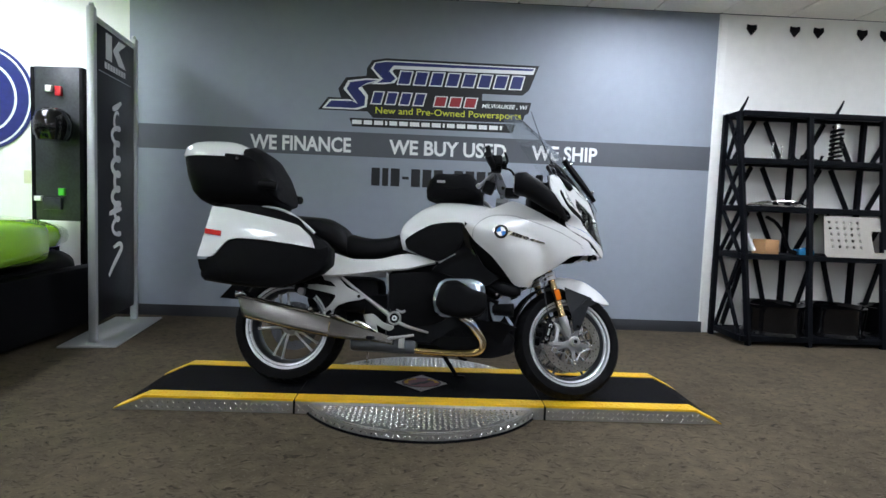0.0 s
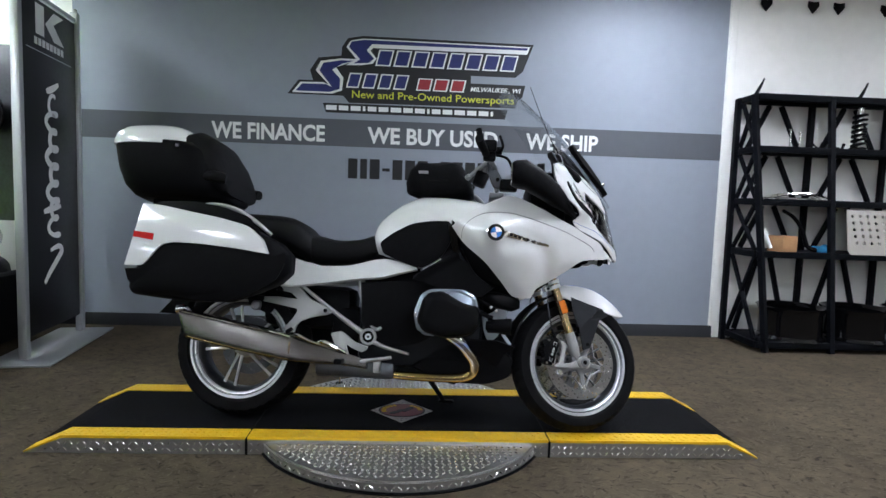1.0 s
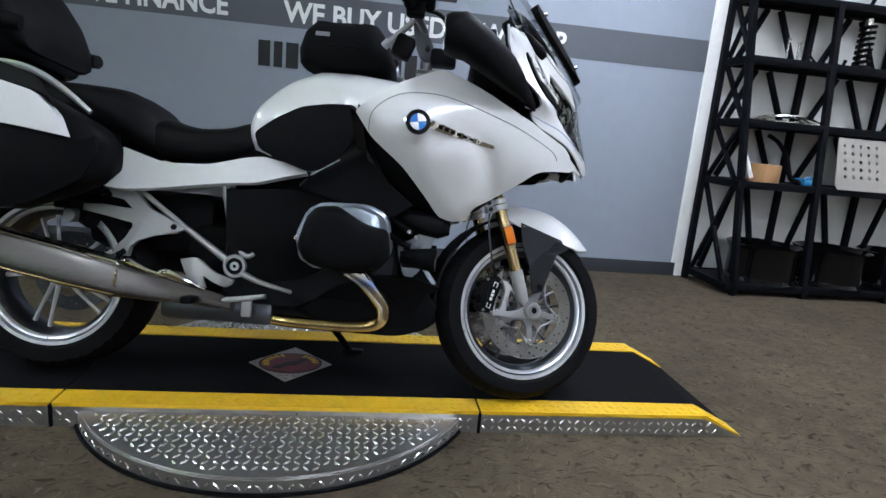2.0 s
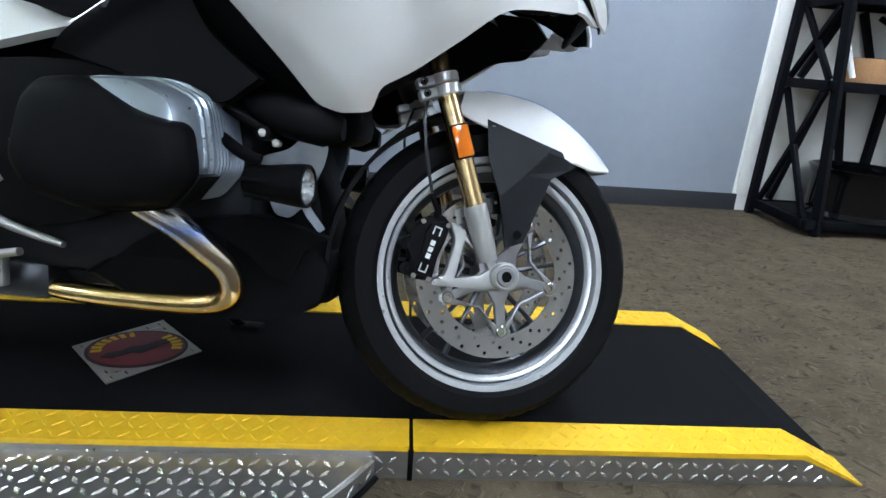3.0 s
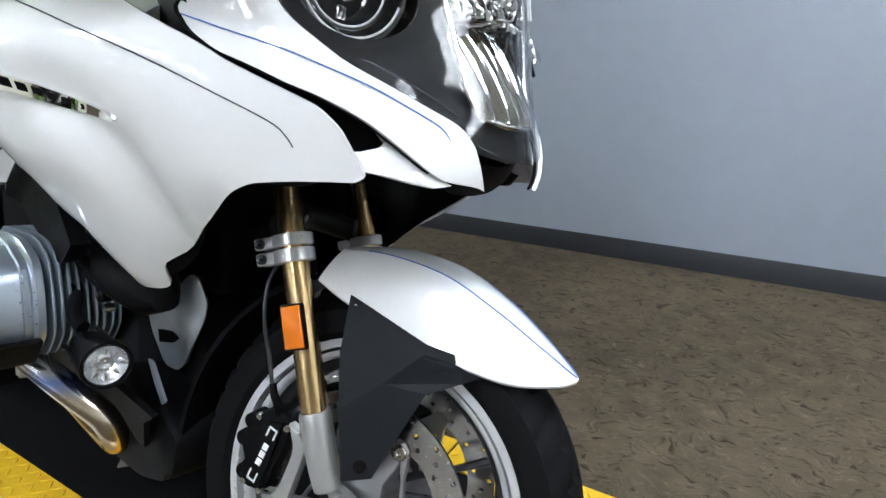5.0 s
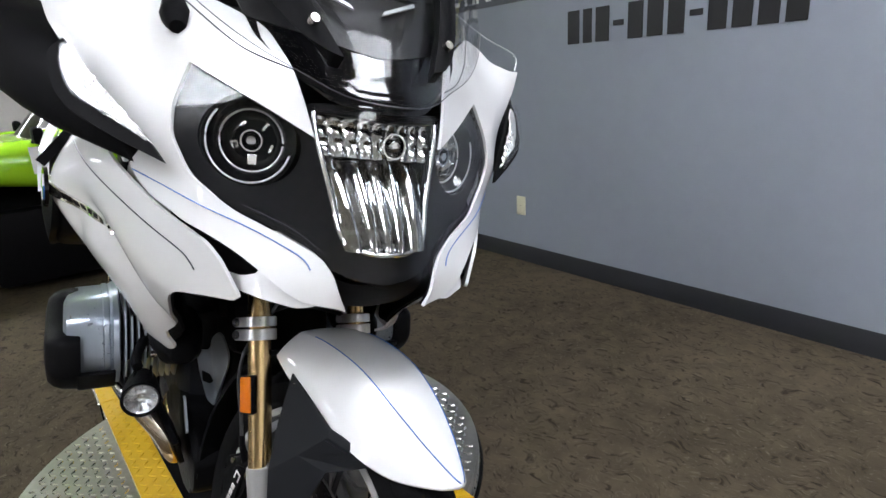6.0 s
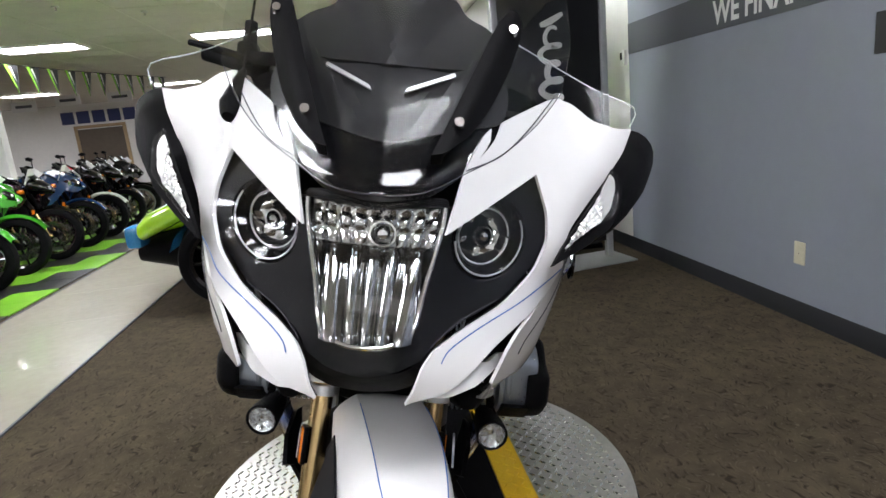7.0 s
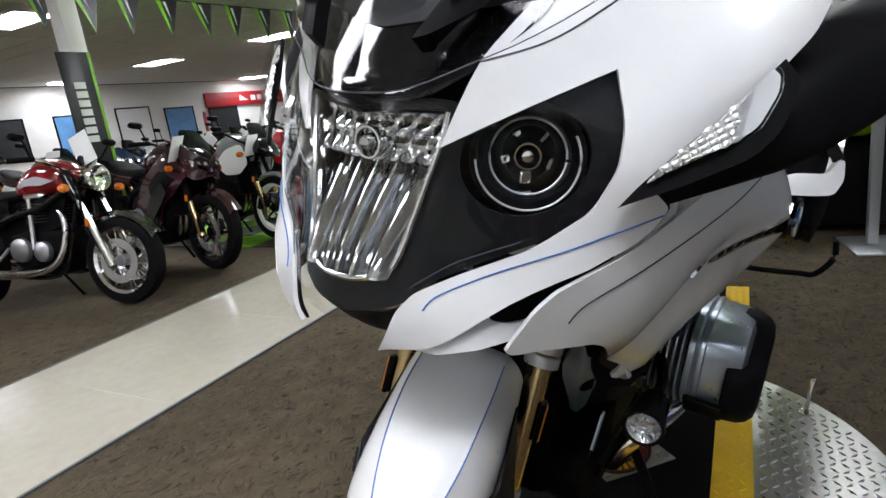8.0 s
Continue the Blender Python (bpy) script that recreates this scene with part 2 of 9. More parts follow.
def part(name, bm, mat, parent, label="", sharp=38):
    ob = new(name, finish(name, bm, mat, sharp))
    ob.parent = parent
    return tagged(ob, label=label)


def thing(name, label, category, m=None, group=""):
    ob = new(name)
    if m is not None:
        ob.matrix_world = m
    return tagged(ob, label, category, group)


def structure(name, bm, mat, label, category, sharp=38, parent=None):
    ob = new(name, finish(name, bm, mat, sharp))
    ob.parent = parent
    return tagged(ob, label, category, kind="structure")


def single(name, bm, mat, label, category, m=None, group="", sharp=38):
    ob = new(name, finish(name, bm, mat, sharp))
    if m is not None:
        ob.matrix_world = m
    return tagged(ob, label, category, group)


def box(bm, c, s, rot=None, bev=0.0, seg=2):
    m = Matrix.Translation(c) @ (rot.to_4x4() if rot else Matrix.Identity(4)) @ Matrix.Diagonal((*s, 1))
    vs = bmesh.ops.create_cube(bm, size=1, matrix=m)["verts"]
    if bev:
        es = list({e for v in vs for e in v.link_edges})
        bmesh.ops.bevel(bm, geom=es, offset=bev, segments=seg, profile=0.5, affect="EDGES")
    return bm


def spin(d):
    """Turn that takes z to d."""
    return Vector(d).normalized().to_track_quat("Z", "Y").to_matrix()


def cyl(bm, p0, p1, r0, r1=None, n=16, caps=True):
    p0, p1 = Vector(p0), Vector(p1)
    R = spin(p1 - p0)
    r1 = r0 if r1 is None else r1
    rings = []
    for p, r in ((p0, r0), (p1, r1)):
        rings.append([bm.verts.new(p + R @ Vector((r * math.cos(a), r * math.sin(a), 0))) for a in (2 * math.pi * i / n for i in range(n))])
    for i in range(n):
        bm.faces.new((rings[0][i], rings[0][(i + 1) % n], rings[1][(i + 1) % n], rings[1][i]))
    if caps:
        bm.faces.new(rings[0][::-1])
        bm.faces.new(rings[1])
    return bm


def smooth_line(pts, k=5, closed=False):
    pts = [Vector(p) for p in pts]
    n = len(pts)
    if n < 3:
        return pts
    out = []
    for i in range(n if closed else n - 1):
        if closed:
            a, b, c, d = pts[i - 1], pts[i], pts[(i + 1) % n], pts[(i + 2) % n]
        else:
            a, b, c, d = pts[max(i - 1, 0)], pts[i], pts[i + 1], pts[min(i + 2, n - 1)]
        for j in range(k):
            t = j / k
            out.append(0.5 * ((2 * b) + (c - a) * t + (2 * a - 5 * b + 4 * c - d) * t * t + (3 * b - a - 3 * c + d) * t ** 3))
    if not closed:
        out.append(pts[-1])
    return out


def tube(bm, pts, r, n=8, k=4, closed=False, squash=1.0):
    """Sweep of a round (or flattened) section along a smoothed line."""
    pts = smooth_line(pts, k, closed) if k > 1 else [Vector(p) for p in pts]
    m = len(pts)
    rs = r if isinstance(r, (list, tuple)) else [r] * 2
    up = Vector((0, 0, 1))
    rings = []
    for i, p in enumerate(pts):
        d = (pts[(i + 1) % m] - pts[i - 1]) if closed else (pts[min(i + 1, m - 1)] - pts[max(i - 1, 0)])
        d.normalize()
        u = d.cross(up)
        if u.length < 0.05:
            u = d.cross(Vector((0, 1, 0)))
        u.normalize()
        v = u.cross(d)
        f = i / max(1, m - 1) * (len(rs) - 1)
        q = min(int(f), len(rs) - 2)
        rad = rs[q] + (rs[q + 1] - rs[q]) * (f - q)
        rings.append([bm.verts.new(p + rad * (math.cos(a) * u + squash * math.sin(a) * v)) for a in (2 * math.pi * j / n for j in range(n))])
    for i in range(m if closed else m - 1):
        A, C = rings[i], rings[(i + 1) % m]
        for j in range(n):
            bm.faces.new((A[j], A[(j + 1) % n], C[(j + 1) % n], C[j]))
    if not closed:
        bm.faces.new(rings[0][::-1])
        bm.faces.new(rings[-1])
    return bm


def loft(bm, rings, close=True, cap=True):
    """Skin over rings of equally many points."""
    vs = [[bm.verts.new(p) for p in ring] for ring in rings]
    n = len(vs[0])
    for A, C in zip(vs, vs[1:]):
        for j in range(n if close else n - 1):
            bm.faces.new((A[j], A[(j + 1) % n], C[(j + 1) % n], C[j]))
    if cap:
        bm.faces.new(vs[0][::-1])
        bm.faces.new(vs[-1])
    return bm


def oval(cx, cy, cz, ry, rz, n=20, p=2.5, axis="x"):
    """Ring of a superellipse across x (or y)."""
    out = []
    for i in range(n):
        a = 2 * math.pi * i / n
        c, s = math.cos(a), math.sin(a)
        u, v = math.copysign(abs(c) ** (2 / p), c) * ry, math.copysign(abs(s) ** (2 / p), s) * rz
        out.append((cx, cy + u, cz + v) if axis == "x" else (cx + u, cy, cz + v))
    return out


def lathe(bm, prof, centre=(0, 0, 0), n=48, axis="y", cap=False):
    """Turns a profile of (radius, along) round an axis."""
    c = Vector(centre)
    rings = []
    for i in range(n):
        a = 2 * math.pi * i / n
        ca, sa = math.cos(a), math.sin(a)
        ring = []
        for r, h in prof:
            q = Vector((r * ca, h, r * sa)) if axis == "y" else Vector((h, r * ca, r * sa)) if axis == "x" else Vector((r * ca, r * sa, h))
            ring.append(bm.verts.new(c + q))
        rings.append(ring)
    for i in range(n):
        A, C = rings[i], rings[(i + 1) % n]
        for j in range(len(prof) - 1):
            bm.faces.new((A[j], A[j + 1], C[j + 1], C[j]))
    bmesh.ops.remove_doubles(bm, verts=bm.verts, dist=1e-6)
    return bm


def inside(p, poly):
    x, y = p
    c = False
    for (x0, y0), (x1, y1) in zip(poly, poly[1:] + poly[:1]):
        if (y0 > y) != (y1 > y) and x < (x1 - x0) * (y - y0) / (y1 - y0) + x0:
            c = not c
    return c


def fill(outline, step, holes=()):
    """Triangles over a flat outline (with holes), with points inside at a given spacing."""
    from mathutils.geometry import delaunay_2d_cdt
    pts, edges = [], []
    for loop in (outline, *holes):
        o = len(pts)
        dense = []
        for a, b in zip(loop, loop[1:] + loop[:1]):
            k = max(1, int(math.dist(a, b) / step)) if loop is outline else 1
            dense += [(a[0] + (b[0] - a[0]) * j / k, a[1] + (b[1] - a[1]) * j / k) for j in range(k)]
        pts += dense
        edges += [(o + i, o + (i + 1) % len(dense)) for i in range(len(dense))]
    xs, ys = [p[0] for p in outline], [p[1] for p in outline]
    y, row = min(ys) + step / 2, 0
    rim = list(pts)
    while y < max(ys):
        x = min(xs) + (step / 2 if row % 2 else step)
        while x < max(xs):
            if inside((x, y), outline) and not any(inside((x, y), h) for h in holes):
                if min((x - a) ** 2 + (y - b) ** 2 for a, b in rim) > (0.45 * step) ** 2:
                    pts.append((x, y))
            x += step
        y, row = y + step * 0.87, row + 1
    v, e, f, *_ = delaunay_2d_cdt([Vector(p) for p in pts], edges, [], 1, 1e-6)
    if holes:
        mid = lambda t: (sum(v[i].x for i in t) / len(t), sum(v[i].y for i in t) / len(t))
        f = [t for t in f if not any(inside(mid(t), h) for h in holes)]
    return v, f


def round_loop(loop, k=3, keep=0.9):
    """Loop with its blunt corners smoothed; corners sharper than the limit are kept."""
    out = []
    n = len(loop)
    for i in range(n):
        a, b, c = Vector(loop[i - 1]), Vector(loop[i]), Vector(loop[(i + 1) % n])
        u, w = b - a, c - b
        if u.length < 1e-6 or w.length < 1e-6 or u.normalized().dot(w.normalized()) < 1 - keep:
            out.append(tuple(b))
            continue
        p, q = b - u * 0.25, b + w * 0.25
        for j in range(k + 1):
            t = j / k
            out.append(tuple((1 - t) ** 2 * p + 2 * t * (1 - t) * b + t * t * q))
    return out


def panel(bm, outline, shape, thick=0.004, step=0.03, holes=(), rounded=True):
    """Curved sheet with thickness: a flat outline carried onto a surface shape(u, v) -> point."""
    loop = round_loop(outline) if rounded else list(outline)
    v, f = fill(loop, step, holes)
    top = [bm.verts.new(shape(p[0], p[1])) for p in v]
    faces = [bm.faces.new([top[i] for i in t]) for t in f]
    for fc in faces:
        fc.normal_update()
    for t in top:
        t.normal_update()
    low = [bm.verts.new(t.co - t.normal * thick) for t in top]
    rim = [e for e in {e for fc in faces for e in fc.edges} if len(e.link_faces) == 1]
    index = {t: i for i, t in enumerate(top)}
    for t in f:
        bm.faces.new([low[i] for i in reversed(t)])
    for e in rim:
        i, j = index[e.verts[0]], index[e.verts[1]]
        bm.faces.new((top[i], top[j], low[j], low[i]))
    return bm


def flat(axis, w0):
    """Plane at w0 across an axis, for panel()."""
    return {"y": lambda u, v: Vector((u, w0, v)), "x": lambda u, v: Vector((w0, u, v)), "z": lambda u, v: Vector((u, v, w0))}[axis]


def slab(bm, outline, axis, w0, w1, rounded=False, bev=0.0):
    """Straight extrusion of an outline between two planes."""
    loop = round_loop(outline) if rounded else outline
    f0, f1 = flat(axis, w0), flat(axis, w1)
    a = [bm.verts.new(f0(*p)) for p in loop]
    b = [bm.verts.new(f1(*p)) for p in loop]
    fa, fb = bm.faces.new(a[::-1]), bm.faces.new(b)
    n = len(a)
    for i in range(n):
        bm.faces.new((a[i], a[(i + 1) % n], b[(i + 1) % n], b[i]))
    if bev:
        bmesh.ops.bevel(bm, geom=list(fb.edges) + list(fa.edges), offset=bev, segments=2, profile=0.5, affect="EDGES")
    return bm


def rbf(points):
    """Thin-plate surface through (u, v, w) points, even in u."""
    P = np.array(list(points) + [(-u, v, w) for u, v, w in points if u > 0])
    A, n = P[:, :2], len(P)
    phi = lambda r: np.where(r > 0, r * r * np.log(r + 1e-9), 0)
    K = phi(np.linalg.norm(A[:, None] - A[None], axis=2)) + np.eye(n) * 1e-4
    Q = np.hstack([np.ones((n, 1)), A])
    c = np.linalg.solve(np.block([[K, Q], [Q.T, np.zeros((3, 3))]]), np.concatenate([P[:, 2], np.zeros(3)]))
    return lambda u, v: float(phi(np.linalg.norm(A - np.array([u, v]), axis=1)) @ c[:n] + c[n] + c[n + 1] * u + c[n + 2] * v)


def text_bm(words, x0, x1, z0, z1, y, depth=0.003, bold=0.0, shear=0.0):
    """Built-in letters as a mesh on a wall facing -y, fitted to a box."""
    cu = bpy.data.curves.new("letters", "FONT")
    cu.body, cu.extrude, cu.offset, cu.shear, cu.resolution_u = words, depth, bold, shear, 3
    ob = bpy.data.objects.new("letters", cu)
    me = bpy.data.meshes.new_from_object(ob)
    bm = B()
    bm.from_mesh(me)
    bpy.data.objects.remove(ob)
    bpy.data.curves.remove(cu)
    bpy.data.meshes.remove(me)
    xs, ys = [v.co.x for v in bm.verts], [v.co.y for v in bm.verts]
    a, b, c, d = min(xs), max(xs), min(ys), max(ys)
    for v in bm.verts:
        v.co = Vector((x0 + (v.co.x - a) / (b - a) * (x1 - x0), y + (depth if v.co.z < 0 else -0.0), z0 + (v.co.y - c) / (d - c) * (z1 - z0)))
    return bm

# ---- the room ----
CEIL = 2.9
XW, XE, YS = -19.0, 7.4, -19.5          # far walls; the painted wall stands at y = 0
bm = B()
box(bm, ((XW + XE) / 2, YS / 2, -0.1), (XE - XW + 0.4, -YS + 0.4, 0.2))
floor = structure("floor", bm, "carpet", "brown-grey flecked showroom carpet", "floor")

wall_north = new("wall_north")
tagged(wall_north, "showroom wall painted blue-grey between white ends", "wall", kind="structure")
for nm, x0, x1, mt, lb in (("painted_panel", -1.05, 4.17, "wall_grey", "blue-grey painted wall"), ("white_panel", XW, -1.05, "wall_white", "white painted wall"), ("white_panel", 4.17, XE, "wall_white", "white painted wall")):
    bm = B()
    box(bm, ((x0 + x1) / 2, 0.1, CEIL / 2), (x1 - x0, 0.2, CEIL))
    part(nm, bm, mt, wall_north, lb)
bm = B()
box(bm, (1.56, -0.0015, 1.606), (5.22, 0.003, 0.215))
part("painted_stripe", bm, "stripe_grey", wall_north, "dark grey painted band")
bm = B()
box(bm, (4.215, -0.006, 1.5), (0.06, 0.012, 2.8), bev=0.003)
part("edge_trim", bm, "wall_white", wall_north, "white edge strip")
for nm, c, s in (("wall_east", (XE + 0.1, YS / 2, CEIL / 2), (0.2, -YS + 0.4, CEIL)), ("wall_west", (XW - 0.1, YS / 2, CEIL / 2), (0.2, -YS + 0.4, CEIL)), ("wall_south", ((XW + XE) / 2, YS - 0.1, CEIL / 2), (XE - XW, 0.2, CEIL))):
    structure(nm, box(B(), c, s), "wall_white", "white painted showroom wall", "wall")
bm = B()
slab(bm, [(0, 0), (-0.012, 0), (-0.009, 0.02), (-0.006, 0.095), (-0.003, 0.1), (0, 0.1)], "x", -1.6, 4.2)
structure("baseboard", bm, "rubber_base", "black rubber cove base along the wall", "baseboard")

# cream path tiles and the lime and black tile mats
path = new("path")
tagged(path, "cream polished tile path crossing the carpet", "path", kind="structure")
me = None
for i in range(-16, 7):
    bm = B()
    box(bm, (0, 0, 0.003), (0.914, 1.07, 0.006), bev=0.0015, seg=1)
    if me is None:
        me = finish("tile", bm, "path_tile")
    ob = new("tile", me)
    ob.location, ob.parent = (i * 0.9145 + 0.3, -4.325, 0), path
for y in (-3.782, -4.868):
    part("edge_strip", box(B(), (-4.2, y, 0.004), (21, 0.014, 0.008)), "stripe_grey", path, "dark metal edge strip")
mat = new("tile_mat")
tagged(mat, "lime green and black interlocking display floor tiles", "floor mat", kind="structure")
tiles = {k: finish("tile", box(B(), (0, 0, 0.005), (0.392, 0.392, 0.01), bev=0.002, seg=1), k) for k in ("green_tile", "black_tile")}
for i in range(20):
    for j in range(9):
        x, y = -0.9 - 0.395 * i, -5.12 - 0.395 * j
        ob = new("tile", tiles["green_tile" if (i // 2 + j // 2 + (i * j) % 2) % 2 else "black_tile"])
        ob.location, ob.parent = (x, y, 0), mat

# ceiling: dropped tiles in a grid, with openings where the lamps hang flush
LAMPS = [(x, y) for x in (-14.5, -7.3, -2.0, 2.9) for y in (-1.15, -3.9, -6.9, -10.7, -14.6, -18.3)] + [(6.2, -2.4)]
LAMPS[LAMPS.index((2.9, -1.15))] = (3.4, -1.25)
bm = B()
box(bm, ((XW + XE) / 2, YS / 2, CEIL + 0.12), (XE - XW, -YS, 0.2))
nx, ny = int((XE - XW) / 0.61) + 1, int(-YS / 1.22) + 1
for i in range(nx):
    for j in range(ny):
        x, y = XW + 0.305 + i * 0.61, -0.61 - j * 1.22
        if x > XE - 0.3 or y < YS + 0.6:
            continue
        sag = random.uniform(-0.0015, 0.0015)
        box(bm, (x, y, CEIL + 0.012 + sag), (0.594, 1.204, 0.016))
structure("ceiling", bm, "ceiling", "off-white dropped tile ceiling with a metal grid", "ceiling")
lamp = thing("ceiling_light", "flush white fluorescent ceiling panel, switched on", "ceiling light", pose(*LAMPS[0], CEIL), "ceiling lights")
bm = B()
for c, s in (((0.31, 0, -0.012), (0.03, 1.26, 0.03)), ((-0.31, 0, -0.012), (0.03, 1.26, 0.03)), ((0, 0.625, -0.012), (0.62, 0.03, 0.03)), ((0, -0.625, -0.012), (0.62, 0.03, 0.03))):
    box(bm, c, s, bev=0.003)
part("frame", bm, "lamp_frame", lamp)
part("diffuser", box(B(), (0, 0, -0.012), (0.59, 1.22, 0.014)), "diffuser", lamp, "glowing ribbed diffuser")
for x, y in LAMPS[1:]:
    copy_thing(lamp, pose(x, y, CEIL))
for x, y in ((-4.6, -5.4), (-5.2, -4.6), (-9.0, -8.0)):
    s = thing("sprinkler", "small white sprinkler head under the ceiling", "sprinkler", pose(x, y, CEIL))
    part("rose", cyl(B(), (0, 0, 0), (0, 0, -0.015), 0.045, 0.04, 16), "lamp_frame", s)
    part("nozzle", cyl(B(), (0, 0, -0.015), (0, 0, -0.05), 0.018, 0.012, 10), "steel", s)

# ---- graphics on the wall ----
YG = -0.0035
def wall_words(name, words, x0, x1, z0, z1, mt, label, bold=0.0, shear=0.0, y=YG):
    single(name, text_bm(words, x0, x1, z0, z1, y, -0.003, bold, shear), mt, label, "wall lettering", group="wall lettering")


wall_words("lettering", "WE FINANCE", 0.005, 0.90, 1.528, 1.662, "decal_white", "white block lettering on the dark wall band", 0.028)
wall_words("lettering", "WE BUY USED", 1.24, 2.30, 1.528, 1.662, "decal_white", "white block lettering on the dark wall band", 0.028)
wall_words("lettering", "WE SHIP", 2.53, 3.13, 1.528, 1.662, "decal_white", "white block lettering on the dark wall band", 0.028)
bars = thing("number_bars", "row of black bars below the wall band", "wall lettering")
x = 1.09
for w in (0.075, 0.055, 0.08, -0.06, 0.08, 0.08, 0.08, -0.06, 0.08, 0.08, 0.08, 0.08):
    z0, z1 = (1.245, 1.405) if w > 0 else (1.31, 1.335)
    part("bar", box(B(), (x + abs(w) / 2, YG, (z0 + z1) / 2), (abs(w), 0.003, z1 - z0), bev=0.001, seg=1), "decal_black", bars)
    x += abs(w) + 0.022

logo = thing("wall_logo", "large navy, black and red dealer emblem on the wall", "wall emblem")
def decal(name, pts, mt, layer, label=""):
    bm = B()
    slab(bm, pts, "y", -0.001, -0.002 - 0.002 * layer)
    part(name, bm, mt, logo, label)


decal("backing", [(0.60, 1.900), (0.685, 2.012), (0.80, 2.012), (0.775, 2.09), (0.84, 2.19), (1.02, 2.212), (1.025, 2.28), (1.07, 2.35), (1.19, 2.372), (2.56, 2.366), (2.48, 2.15), (2.42, 2.10), (2.06, 2.10), (2.06, 2.04), (2.505, 2.04), (2.485, 1.945), (2.45, 1.925), (2.43, 1.856), (1.09, 1.846), (1.04, 1.90)], "decal_black", 1, "black emblem backing")
decal("swash", [(1.09, 2.33), (1.19, 2.352), (2.53, 2.346), (2.51, 2.286), (1.27, 2.282), (1.25, 2.262), (1.30, 2.20), (1.27, 2.16), (1.18, 2.145), (1.06, 2.14), (1.14, 2.19), (1.06, 2.28)], "decal_white", 2, "white swash edge")
decal("swash", [(1.10, 2.325), (1.20, 2.342), (2.515, 2.336), (2.502, 2.318), (1.26, 2.312), (1.22, 2.262), (1.28, 2.20), (1.24, 2.165), (1.12, 2.155), (1.17, 2.19), (1.08, 2.28)], "decal_navy", 3, "navy swash")
decal("swash", [(0.635, 1.912), (0.70, 1.995), (0.88, 2.0), (0.92, 1.985), (0.82, 2.09), (0.86, 2.165), (1.02, 2.19), (1.20, 2.19), (1.10, 2.165), (0.98, 2.12), (1.04, 2.04), (1.03, 1.94), (0.95, 1.912)], "decal_white", 2, "white swash edge")
decal("swash", [(0.665, 1.925), (0.715, 1.982), (0.90, 1.985), (0.95, 1.965), (0.85, 2.09), (0.88, 2.15), (1.02, 2.175), (1.12, 2.175), (1.03, 2.15), (0.95, 2.10), (1.015, 2.03), (1.01, 1.95), (0.93, 1.925)], "decal_navy", 3, "navy swash")
for k in range(8):
    x0 = 1.29 + k * 0.143
    decal("letter_block", [(x0, 2.145), (x0 + 0.03, 2.272), (x0 + 0.150, 2.272), (x0 + 0.12, 2.145)], "decal_white", 2, "white-edged slanted block")
    decal("letter_block", [(x0 + 0.014, 2.155), (x0 + 0.04, 2.262), (x0 + 0.136, 2.262), (x0 + 0.11, 2.155)], "decal_navy", 3, "navy slanted block")
for k in range(4):
    x0 = 1.06 + k * 0.125
    decal("letter_block", [(x0, 1.965), (x0 + 0.03, 2.082), (x0 + 0.130, 2.082), (x0 + 0.10, 1.965)], "decal_white", 2, "white-edged slanted block")
    decal("letter_block", [(x0 + 0.014, 1.975), (x0 + 0.038, 2.072), (x0 + 0.117, 2.072), (x0 + 0.093, 1.975)], "decal_navy", 3, "navy slanted block")
for k in range(3):
    x0 = 1.62 + k * 0.135
    decal("letter_block", [(x0, 1.965), (x0 + 0.02, 2.062), (x0 + 0.135, 2.062), (x0 + 0.115, 1.965)], "decal_white", 2, "white-edged block")
    decal("letter_block", [(x0 + 0.012, 1.973), (x0 + 0.03, 2.054), (x0 + 0.122, 2.054), (x0 + 0.104, 1.973)], "decal_red", 3, "red slanted block")
part("words", text_bm("MILWAUKEE , WI", 2.06, 2.47, 1.970, 2.012, -0.0045, -0.003, 0.012, 0.25), "decal_white", logo, "small white slanted words")
part("words", text_bm("New and Pre-Owned Powersports", 1.11, 2.42, 1.868, 1.945, -0.0045, -0.003, 0.008, 0.0), "decal_yellow", logo, "yellow-green words")
decal("address_backing", [(0.88, 1.838), (2.37, 1.842), (2.35, 1.764), (0.905, 1.764)], "decal_black", 1, "black bar backing")
x = 0.905
for k in range(16):
    w = (0.085, 0.075, 0.08, 0.02, 0.07, 0.078)[k % 6]
    decal("bar", [(x, 1.785), (x, 1.822), (x + w, 1.822), (x + w, 1.785)], "decal_white", 2, "white bar")
    x += w + 0.018

# wall plates
def wall_plate(x, z, w=0.07, h=0.115):
    t = thing("wall_outlet", "ivory duplex wall outlet plate", "outlet", pose(x, 0, z))
    part("plate", box(B(), (0, -0.004, 0), (w, 0.008, h), bev=0.003), "ivory", t)
    for k in (-0.024, 0.024):
        part("socket", slab(B(), [(0.017 * math.cos(a), k + 0.015 * math.sin(a)) for a in (i * math.pi / 6 for i in range(12))], "y", -0.0075, -0.010), "ivory", t)
    part("screw", cyl(B(), (0, -0.008, 0), (0, -0.0095, 0), 0.003, None, 8), "steel", t)


wall_plate(0.735, 0.347)
wall_plate(-1.91, 1.20, 0.118, 0.115)
t = thing("thermostat", "small white wall thermostat with a dark window", "thermostat", pose(-1.12, 0, 1.48))
part("body", box(B(), (0, -0.012, 0), (0.075, 0.024, 0.11), bev=0.006), "lamp_frame", t)
part("window", box(B(), (-0.01, -0.0255, 0.015), (0.03, 0.003, 0.05), bev=0.001), "plastic", t)

